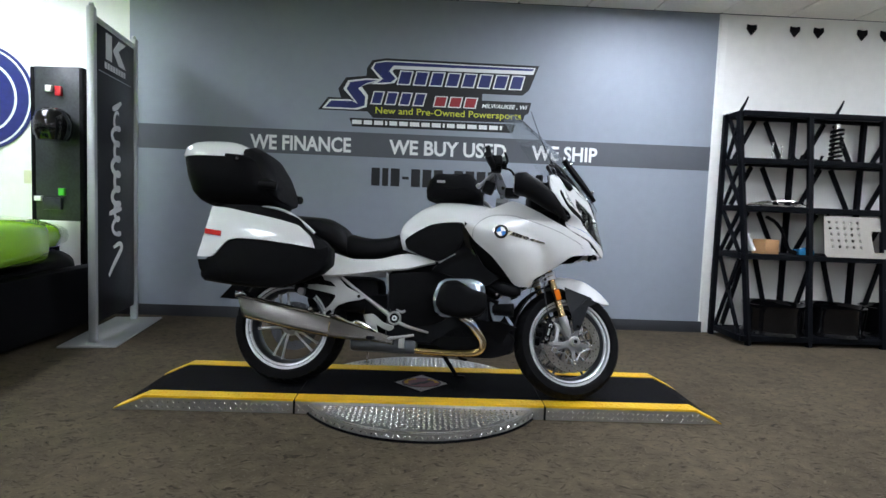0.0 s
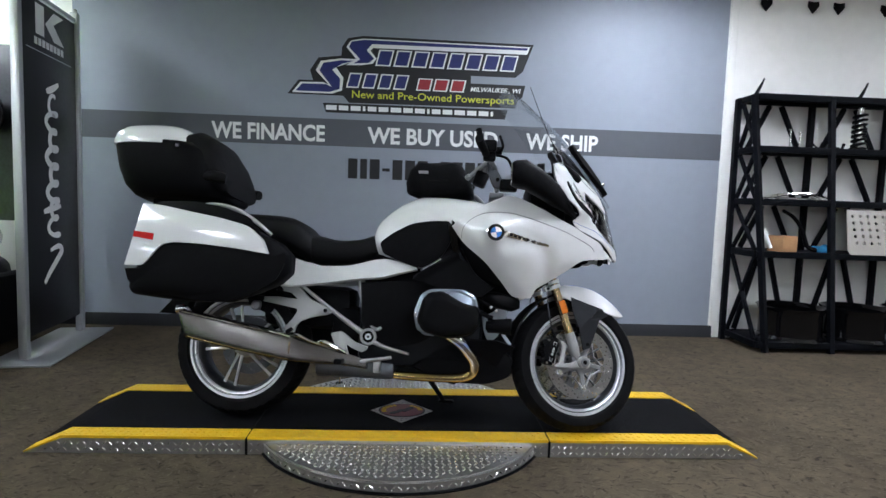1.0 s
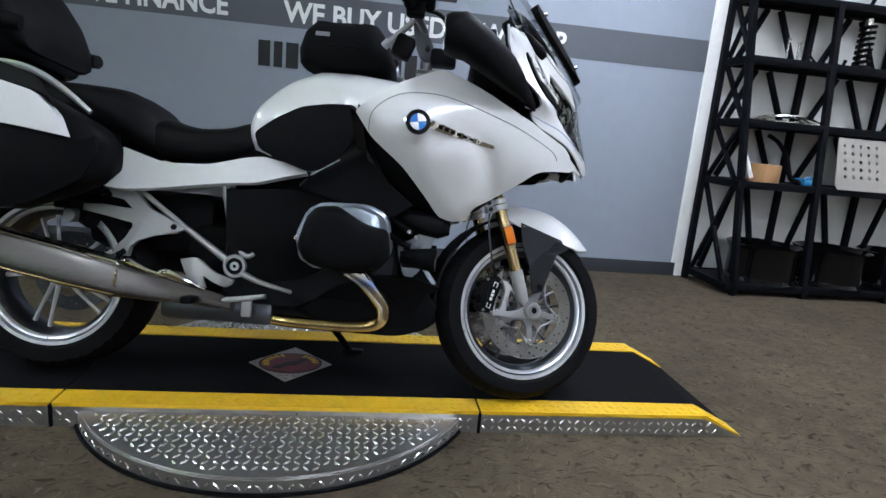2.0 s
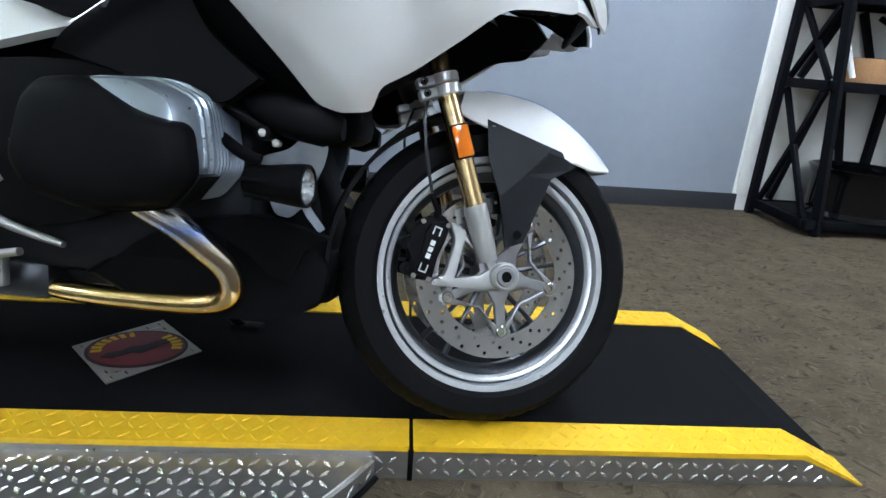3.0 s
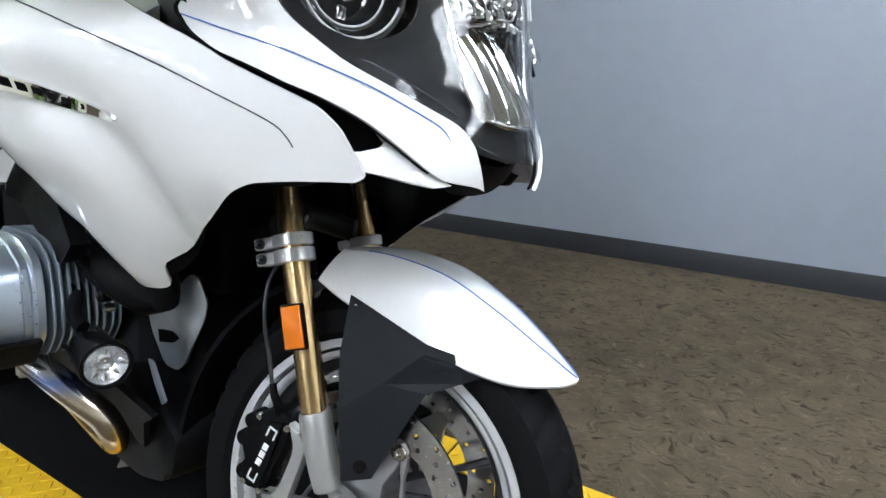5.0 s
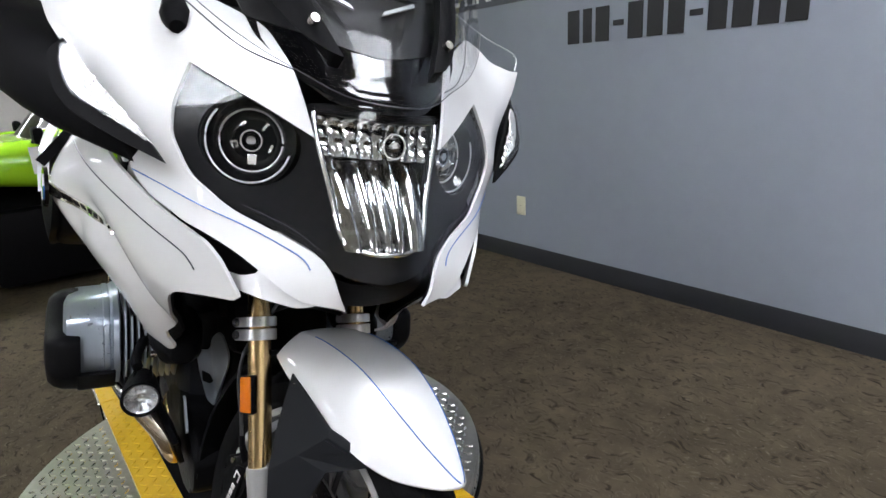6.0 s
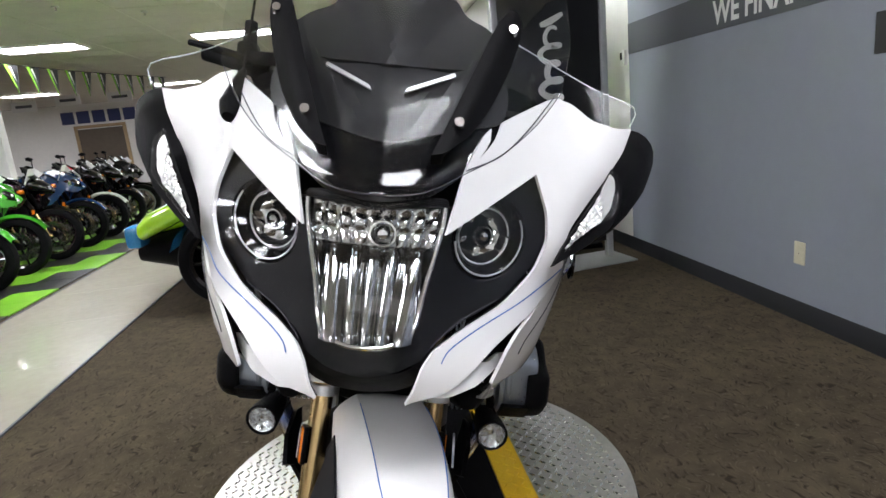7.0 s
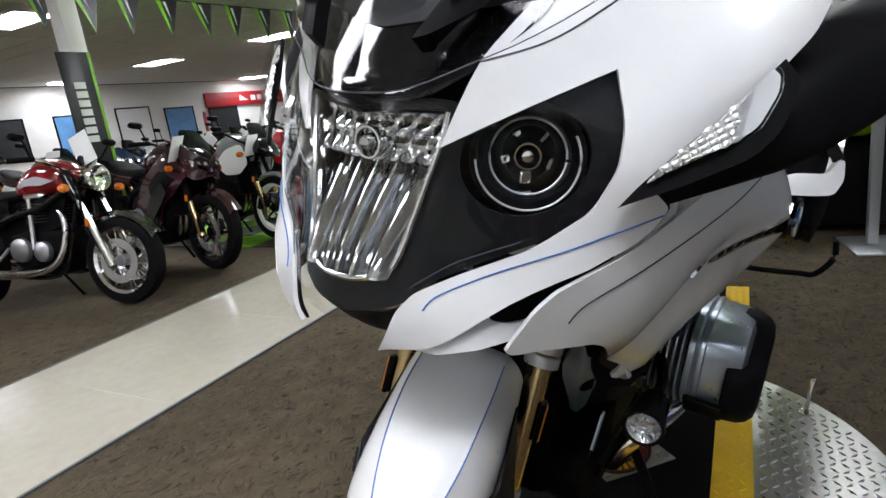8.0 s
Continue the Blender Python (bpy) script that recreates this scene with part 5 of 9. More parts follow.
# main reflector: broad rounded columns that bow forward, a shelf of scallops and steps above
bm = B()
rows = []
COLS, NV = 5, 56
for i in range(NV + 1):
    t = i / NV
    v = 0.838 + 0.165 * t
    w = 0.058 + 0.030 * min(1.0, t * 1.1)
    shelf = max(0.0, min(1.0, (t - 0.66) / 0.03))
    back = (0.022 + 0.044 * min(1.0, t / 0.66) ** 1.6) * (1 - shelf) + (0.034 + 0.020 * (t - 0.66)) * shelf
    row = []
    for j in range(121):
        q = -1 + 2 * j / 120
        k = (q + 1) / 2 * COLS + 0.22 * math.sin(q * 3.1)
        f = k - math.floor(k)
        flute = 1 - (2 * f - 1) ** 2
        g = (q + 1) * 4.5
        h = (t - 0.66) / 0.34 * 2.5
        scal = (1 - (2 * (g - math.floor(g)) - 1) ** 2) * (1 - (2 * (h - math.floor(h)) - 1) ** 2)
        d = back - 0.013 * flute * (1 - shelf) - 0.006 * scal * shelf - 0.012 * abs(q) ** 4
        row.append(bm.verts.new((nose(q * w, v) - d, q * w, v)))
    rows.append(row)
for A, C in zip(rows, rows[1:]):
    for j in range(120):
        bm.faces.new((A[j], A[j + 1], C[j + 1], C[j]))
bmesh.ops.solidify(bm, geom=list(bm.faces), thickness=0.002)
bp("centre_reflector", bm, "reflector", hl, "fluted chrome main reflector", 35)
bm = B()
edge = [Vector((nose(u, v) - 0.016, u, v)) for u, v in midw]
back = [Vector((nose(u, v) - 0.075, u * 0.96, v)) for u, v in midw]
n = len(edge)
ve, vb = [bm.verts.new(p) for p in edge], [bm.verts.new(p) for p in back]
for i in range(n):
    bm.faces.new((ve[i], ve[(i + 1) % n], vb[(i + 1) % n], vb[i]))
bmesh.ops.solidify(bm, geom=list(bm.faces), thickness=0.003)
bp("reflector_wall", bm, "chrome", hl, "chrome reflector surround", 60)
bm = B()
tube(bm, [Vector((nose(u, v) - 0.014, u, v)) for u, v in mid[:7][::-1] + [(-a, b) for a, b in mid[1:7]]], 0.0036, 10, 3)
bp("reflector_edge", bm, "chrome", hl, "silver reflector rim")
bm = B()
c = Vector((nose(0.0, 0.972) - 0.020, 0.012, 0.972))
lathe(bm, [(0.0, 0.010), (0.006, 0.009), (0.009, 0.002), (0.010, -0.01), (0.0, -0.012)], c, 24, "x")
lathe(bm, [(0.0135, 0.0), (0.015, 0.004), (0.017, 0.004), (0.0175, 0.0), (0.016, -0.010), (0.013, -0.010), (0.0135, 0.0)], c, 28, "x")
bp("bulb_cap", bm, "chrome", hl, "round chrome bulb shield")
for s in (-1, 1):
    y, z = lampc[s]
    xf = nose(y, z) - 0.026
    turn = Matrix.Translation((xf, y, z)) @ Matrix.Rotation(radians(24 * s), 4, "Z")
    bm = B()
    lathe(bm, [(0.010, -0.060), (0.020, -0.057), (0.028, -0.050), (0.034, -0.041), (0.038, -0.031), (0.040, -0.020), (0.041, -0.026), (0.036, -0.046), (0.022, -0.060), (0.010, -0.064)], (0, 0, 0), 44, "x")
    bmesh.ops.transform(bm, matrix=turn, verts=bm.verts)
    lb = bp("lamp_bowl", bm, "chrome", hl, "round chrome lamp bowl", 60)
    bm = B()
    lathe(bm, [(0.040, -0.021), (0.046, -0.012), (0.054, -0.002), (0.060, -0.002), (0.060, -0.02), (0.048, -0.03), (0.040, -0.03), (0.040, -0.021)], (0, 0, 0), 44, "x")
    bmesh.ops.transform(bm, matrix=turn, verts=bm.verts)
    bp("lamp_bezel", bm, "gloss_black", lb, "gloss black bezel")
    for r, x, a0, a1 in ((0.0405, -0.018, 0, 6.2), (0.0535, -0.001, 2.4 if s < 0 else 3.2, 6.0 if s < 0 else 6.8)):
        bm = B()
        tube(bm, [(x, r * math.cos(a), r * math.sin(a)) for a in (a0 + (a1 - a0) * i / 30 for i in range(31))], 0.0013, 8, 1)
        bmesh.ops.transform(bm, matrix=turn, verts=bm.verts)
        bp("lamp_ring", bm, "silver", lb, "thin silver ring")
    bm = B()
    lathe(bm, [(0.0, -0.016), (0.006, -0.017), (0.008, -0.024), (0.009, -0.05), (0.0, -0.05)], (0, 0, 0), 20, "x")
    lathe(bm, [(0.0125, -0.018), (0.0145, -0.018), (0.015, -0.022), (0.0135, -0.040), (0.012, -0.040), (0.0125, -0.018)], (0, 0, 0), 24, "x")
    for k, (w, h) in enumerate(((0.012, 0.004), (0.005, 0.007), (0.010, 0.003), (0.014, 0.004), (0.004, 0.009))):
        a = 2 * math.pi * k / 5 + 0.9
        box(bm, (-0.034, 0.025 * math.cos(a), 0.025 * math.sin(a)), (0.012, w, h), Matrix.Rotation(a, 3, "X") @ Matrix.Rotation(0.4 * k, 3, "Y"), 0.001, 1)
    bmesh.ops.transform(bm, matrix=turn, verts=bm.verts)
    bp("bulb_shield", bm, "chrome", lb, "chrome bulb shield")
    bm = B()
    lathe(bm, [(0.0, -0.063), (0.016, -0.061), (0.03, -0.052), (0.03, -0.049), (0.0, -0.055)], (0, 0, 0), 20, "x")
    bmesh.ops.transform(bm, matrix=turn, verts=bm.verts)
    bp("lamp_back", bm, "plastic_grey", lb)
bm = B()
panel(bm, [(0, 0.786), (0.05, 0.792), (0.085, 0.812), (0.075, 0.770), (0.045, 0.752), (0, 0.748), (-0.045, 0.752), (-0.075, 0.770), (-0.085, 0.812), (-0.05, 0.792)], lambda u, v: Vector((nose(u, v) - 0.04 - 0.5 * max(0, 0.79 - v), u, v)), 0.004, 0.02)
bp("chin_panel", bm, "plastic", hl, "black chin below the headlamp")

# dark cowl, screen and brackets
gx = rbf([(0, 1.02, 0.116), (0, 1.10, 0.072), (0, 1.285, -0.081), (0, 1.40, -0.19), (0, 1.475, -0.278), (0, 1.54, -0.42), (0.12, 1.055, 0.058), (0.17, 1.09, 0.020), (0.15, 1.15, -0.008), (0.25, 1.17, -0.085), (0.20, 1.28, -0.125), (0.26, 1.36, -0.235), (0.2, 1.50, -0.36)])
bm = B()
cow = [(0, 1.010), (0.066, 1.018), (0.112, 1.050), (0.150, 1.095), (0.158, 1.118), (0.10, 1.108), (0.04, 1.092), (0, 1.086)]
cow = cow + [(-u, v) for u, v in cow[-2:0:-1]]
panel(bm, cow, lambda u, v: Vector((gx(u, v) - 0.014 + 0.006 * math.exp(-((v - 1.026 - 2.6 * u * u) / 0.008) ** 2), u, v)), 0.004, 0.011)
cowl = bp("dark_cowl", bm, "gloss_black", label="gloss black cowl above the headlamp", sharp=50)
bm = B()
upper = [(0, 1.084), (0.04, 1.090), (0.10, 1.106), (0.160, 1.117), (0.170, 1.15), (0.162, 1.195), (0.120, 1.205), (0.06, 1.205), (0, 1.205)]
upper = upper + [(-u, v) for u, v in upper[-2:0:-1]]
dip = lambda u, v: 0.014 * max(0.0, min(1.0, (v - 1.086) / 0.03)) * max(0.0, min(1.0, (0.018 + 0.85 * (v - 1.09) - abs(u)) / 0.012))
panel(bm, upper, lambda u, v: Vector((gx(u, v) - 0.012 - 0.25 * max(0.0, v - 1.165) - dip(u, v), u, v)), 0.005, 0.011)
bp("cowl_upper", bm, "cowl", cowl, "satin black cowl with a V-shaped recess", 24)
bm = B()
hood = [(0, 1.186), (0.10, 1.188), (0.150, 1.20), (0.165, 1.235), (0.135, 1.262), (0.105, 1.275), (0.085, 1.305), (0, 1.31)]
hood = hood + [(-u, v) for u, v in hood[-2:0:-1]]
ridge = lambda u, v: max(0.0, min(0.03, (0.03 + 0.75 * (v - 1.20) - abs(u)) * 0.5))
panel(bm, hood, lambda u, v: Vector((gx(0, 1.19) - 0.03 - 1.15 * (v - 1.19) - 0.9 * u * u + ridge(u, v), u, v)), 0.006, 0.012)
bp("cowl_hood", bm, "cowl", cowl, "matt black raised instrument hood", 20)
for s in (-1, 1):
    bm = B()
    panel(bm, [(0.022, 1.147), (0.025, 1.153), (0.088, 1.181), (0.090, 1.176)], lambda u, v: Vector((gx(u, v) - 0.018, s * u, v)), 0.003 * (1 if s < 0 else -1), 0.02, rounded=False)
    bp("vent_bar", bm, "alu_frame", cowl, "thin grey vent bar")
bm = B()
scr = [(0, 1.022), (0.06, 1.028), (0.113, 1.054), (0.16, 1.080), (0.21, 1.122), (0.255, 1.176), (0.272, 1.25), (0.268, 1.34), (0.245, 1.43), (0.19, 1.51), (0.11, 1.537), (0, 1.542)]
scr = scr + [(-u, v) for u, v in scr[-2:0:-1]]
panel(bm, scr, lambda u, v: Vector((gx(u, v) + 0.012, u, v)), 0.003, 0.03)
sc = bp("windscreen", bm, "screen", label="clear curved windscreen")
sc.visible_shadow = False
low = [(gx(u, v) + 0.013, u, v) for u, v in [(-a, b) for a, b in scr[5:0:-1]] + scr[:6]]
bp("screen_edge", tube(B(), low, 0.0007, 6, 3), "dark_line", sc, "dark lower screen edge")
for s in (-1, 1):
    bm = B()
    arm = lambda u, v: gx(u, v) + 0.030 + 0.010 * math.cos((u - 0.098 - 0.42 * (v - 1.115)) * 70)
    panel(bm, [(0.064, 1.074), (0.082, 1.078), (0.112, 1.100), (0.140, 1.140), (0.166, 1.195), (0.182, 1.245), (0.180, 1.272), (0.164, 1.282), (0.146, 1.262), (0.128, 1.222), (0.104, 1.165), (0.084, 1.118)], lambda u, v: Vector((arm(u, v), s * u, v)), -0.022 * (1 if s < 0 else -1), 0.012)
    br = bp("screen_bracket", bm, "plastic", sc, "black screen bracket")
    for u, v in ((0.096, 1.113), (0.166, 1.247)):
        bm = B()
        q = Vector((arm(u, v) - 0.002, s * u, v))
        cyl(bm, q, q + Vector((0.010, 0, 0.004)), 0.0075, 0.006, 12)
        bp("screw", bm, "steel", br, "bright screw")
    bm = B()
    panel(bm, [(0.250, 1.170), (0.285, 1.163), (0.318, 1.141), (0.36, 1.131), (0.385, 1.133), (0.392, 1.165), (0.33, 1.188), (0.25, 1.222), (0.175, 1.245), (0.165, 1.20)], lambda u, v: Vector((nose(min(u, 0.36), min(v, 1.17)) - 0.015 - 0.6 * max(0, v - 1.16), s * u, v)), 0.003 * (1 if s < 0 else -1), 0.03)
    dfl = bp("wind_deflector", bm, "screen", sc, "clear side deflector")
    dfl.visible_shadow = False
    rim_l = [(0.385, 1.133), (0.392, 1.165), (0.33, 1.188), (0.25, 1.222), (0.185, 1.243)]
    bp("deflector_edge", tube(B(), [(nose(min(u, 0.36), min(v, 1.17)) - 0.015 - 0.6 * max(0, v - 1.16), s * u, v) for u, v in rim_l], 0.0010, 6, 3), "clear_edge", dfl, "pale acrylic edge")
# inner dash below the screen
bm = B()
panel(bm, [(0, 1.05), (0.2, 1.06), (0.27, 1.10), (0.24, 1.165), (0.16, 1.19), (0, 1.2), (-0.16, 1.19), (-0.24, 1.165), (-0.27, 1.10), (-0.2, 1.06)], lambda u, v: Vector((-0.18 - 0.4 * u * u, u, v)), 0.03, 0.03)
dash = bp("instrument_panel", bm, "plastic", label="black instrument binnacle")
bm = B()
box(bm, (-0.16, 0, 1.06), (0.20, 0.44, 0.16), bev=0.03)
bp("dash_tray", bm, "plastic", dash)
bm = B()
box(bm, (-0.205, 0, 0.905), (0.22, 0.40, 0.18), bev=0.03)
bp("nose_tunnel", bm, "plastic", dash, "black structure behind the headlamp")
# aerial
bm = B()
q = Vector((-0.062, -0.232, 1.110))
tube(bm, [q + Vector((0.018, 0.0, -0.016)), q, q + Vector((-0.03, 0.0, 0.035)), q + Vector((-0.05, 0.0, 0.055))], [0.010, 0.020, 0.011, 0.004], 10, 4)
an = bp("aerial", bm, "plastic", label="thin black whip aerial")
bm = B()
tube(bm, [q + Vector((-0.05, 0, 0.055)), q + Vector((-0.13, -0.005, 0.20)), q + Vector((-0.21, -0.01, 0.40))], [0.0028, 0.0012], 6, 4)
bp("whip", bm, "plastic", an)

# mirrors with turn lamps
for s in (-1, 1):
    bm = B()
    dx = -0.012 if s < 0 else 0.0
    secs = [(-0.335, 0.425, 1.072, 0.062, 0.046), (-0.32, 0.425, 1.072, 0.068, 0.054), (-0.28, 0.418, 1.072, 0.070, 0.060), (-0.22, 0.392, 1.045, 0.066, 0.060), (-0.17, 0.366, 1.018, 0.056, 0.056), (-0.135, 0.346, 0.998, 0.046, 0.050), (-0.10, 0.320, 0.972, 0.028, 0.036), (-0.055, 0.278, 0.930, 0.010, 0.012)]
    loft(bm, [oval(x + dx, s * y, z, ry, rz, 22, 2.4) for x, y, z, ry, rz in secs])
    mir = bp("mirror", bm, "plastic", label="black low-set mirror housing", sharp=60)
    bm = B()
    loft(bm, [oval(dx - 0.337, s * 0.425, 1.072, 0.056, 0.040, 22, 2.6), oval(dx - 0.339, s * 0.425, 1.072, 0.055, 0.039, 22, 2.6)])
    bp("mirror_glass", bm, "chrome", mir, "mirror glass")
    bm = B()
    # the lamp face leans back outwards and swells forward below the fairing edge
    sig = lambda u, v: Vector((dx * min(1.0, max(0.0, (u - 0.262) / 0.06)) + 0.010 - 1.15 * (u - 0.271) + 0.5 * (0.956 + 1.346 * (u - 0.271) - v), s * u, v))
    lens_loop = [(0.266, 0.948), (0.283, 0.972), (0.322, 1.020), (0.349, 1.062), (0.358, 1.055), (0.361, 1.036), (0.350, 0.998), (0.312, 0.974)]
    panel(bm, lens_loop, sig, 0.003 * (1 if s < 0 else -1), 0.014)
    ln = bp("turn_lamp", bm, "lens", mir, "clear turn lamp lens")
    bm = B()
    def prism(u, v):
        k = max(0.0, 1.0 - max(0.0, (u - 0.330) / 0.006, (0.957 - v) / 0.01))
        return sig(u, v) + Vector((-0.008 - 0.006 * (1 - k) + 0.0028 * min(1.0, k) * math.sin(u * 620 - v * 200) * math.sin(v * 640), 0, 0))
    panel(bm, [(0.270, 0.951), (0.285, 0.972), (0.322, 1.017), (0.348, 1.056), (0.355, 1.050), (0.357, 1.035), (0.347, 1.001), (0.311, 0.977)], prism, 0.003 * (1 if s < 0 else -1), 0.0022)
    bp("lamp_reflector", bm, "turn_silver", ln, "silver reflector with a ribbed bulb patch", 50)
    bm = B()
    panel(bm, [(0.249, 0.924), (0.262, 0.945), (0.283, 0.972), (0.322, 1.018), (0.354, 1.064), (0.372, 1.045), (0.366, 1.00), (0.350, 0.976), (0.305, 0.950)], lambda u, v: sig(u, v) + Vector((-0.022, 0, 0)), 0.006 * (1 if s < 0 else -1), 0.03)
    bp("lamp_back", bm, "plastic", ln, "black lamp backing")

# tank, seats, tail
def shell(bm, keys, p=2.6, n=26, z0=None):
    """Body skinned over oval sections: x, centre z, half width, half height."""
    xs = smooth_line([(x, z, 0) for x, z, *_ in keys], 4)
    f = len(xs)
    rings = []
    for i, q in enumerate(xs):
        t = i / (f - 1) * (len(keys) - 1)
        k = min(int(t), len(keys) - 2)
        w = [keys[k][j] + (keys[k + 1][j] - keys[k][j]) * (t - k) for j in (2, 3)]
        rings.append(oval(q.x, 0, q.y, w[0], w[1], n, p))
    return loft(bm, rings)


bm = B()
shell(bm, [(-0.965, 0.79, 0.06, 0.03), (-0.945, 0.82, 0.12, 0.08), (-0.90, 0.83, 0.155, 0.12), (-0.83, 0.84, 0.180, 0.165), (-0.74, 0.85, 0.205, 0.190), (-0.62, 0.85, 0.235, 0.190), (-0.50, 0.85, 0.26, 0.175), (-0.40, 0.85, 0.27, 0.155), (-0.28, 0.86, 0.25, 0.13)], 2.3, 88)
for v in bm.verts:                                                   # a crease runs back along each side, hollow below it
    under = 0.995 - 2.2 * (v.co.x + 0.735) ** 2 - 0.26 * max(0.0, v.co.x + 0.735) - v.co.z
    fade = min(1.0, max(0.0, (v.co.x + 0.93) / 0.06)) * min(1.0, max(0.0, (-0.54 - v.co.x) / 0.06))
    if under > 0 and abs(v.co.y) > 0.06:
        v.co.y -= math.copysign(min(0.016, 0.45 * under) * fade, v.co.y)
tank = bp("fuel_tank", bm, "white_paint", label="white pearl fuel tank cover", sharp=60)
for s in (-1, 1):
    bm = B()
    panel(bm, [(-0.913, 0.801), (-0.849, 0.847), (-0.768, 0.888), (-0.680, 0.900), (-0.596, 0.899), (-0.587, 0.821), (-0.626, 0.745), (-0.722, 0.687), (-0.819, 0.718), (-0.895, 0.751)], lambda u, v: Vector((u, s * (0.190 + 0.22 * (u + 0.90) - 0.9 * (v - 0.80) ** 2), v)), 0.03 * (1 if s < 0 else -1), 0.02)
    bp("knee_pad", bm, "plastic", tank, "black knee panel")
    # black ridge from the knee panel down to the duct
    bm = B()
    fold = lambda u, v: 0.016 * math.exp(-(beyond(u, v, (-0.74, 0.655), (-0.56, 0.760)) / 0.018) ** 2)
    panel(bm, [(-0.720, 0.672), (-0.626, 0.738), (-0.590, 0.831), (-0.592, 0.905), (-0.560, 0.880), (-0.545, 0.780), (-0.489, 0.680), (-0.403, 0.615), (-0.463, 0.570), (-0.622, 0.608), (-0.748, 0.640)], lambda u, v: Vector((u, s * (0.232 + 0.10 * (u + 0.72) + fold(u, v)), v)), 0.025 * (1 if s < 0 else -1), 0.014)
    rd = bp("tank_ridge", bm, "plastic", tank, "black ridge below the knee panel")
    bm = B()
    tube(bm, [(-0.718, s * 0.240, 0.680), (-0.68, s * 0.246, 0.700), (-0.632, s * 0.250, 0.731)], 0.0024, 6, 3)
    bp("ridge_trim", bm, "silver", rd, "thin silver trim")
    bm = B()
    panel(bm, [(-1.40, 0.60), (-1.395, 0.655), (-1.34, 0.728), (-1.26, 0.705), (-1.19, 0.685), (-1.05, 0.690), (-0.937, 0.722), (-0.88, 0.730), (-0.82, 0.717), (-0.745, 0.700), (-0.738, 0.688), (-0.80, 0.672), (-0.89, 0.645), (-0.983, 0.637), (-1.184, 0.604), (-1.30, 0.590)], lambda u, v: Vector((u, s * (0.19 - 0.35 * (v - 0.66) + 0.05 * (u + 1.0)), v)), 0.02 * (1 if s < 0 else -1), 0.03)
    bp("seat_side_panel", bm, "white_paint", label="white pearl panel below the seat")
bm = B()
shell(bm, [(-1.27, 0.77, 0.12, 0.05), (-1.22, 0.765, 0.155, 0.07), (-1.12, 0.755, 0.165, 0.060), (-1.02, 0.765, 0.155, 0.060), (-0.96, 0.785, 0.135, 0.062), (-0.925, 0.785, 0.10, 0.045)], 3.0)
bp("rider_seat", bm, "vinyl", label="black vinyl rider seat", sharp=60)
bm = B()
shell(bm, [(-1.64, 0.86, 0.13, 0.04), (-1.58, 0.865, 0.16, 0.060), (-1.46, 0.855, 0.17, 0.068), (-1.36, 0.835, 0.17, 0.080), (-1.29, 0.80, 0.165, 0.080), (-1.235, 0.76, 0.15, 0.060)], 3.0)
bp("passenger_seat", bm, "vinyl", label="black vinyl passenger seat", sharp=60)
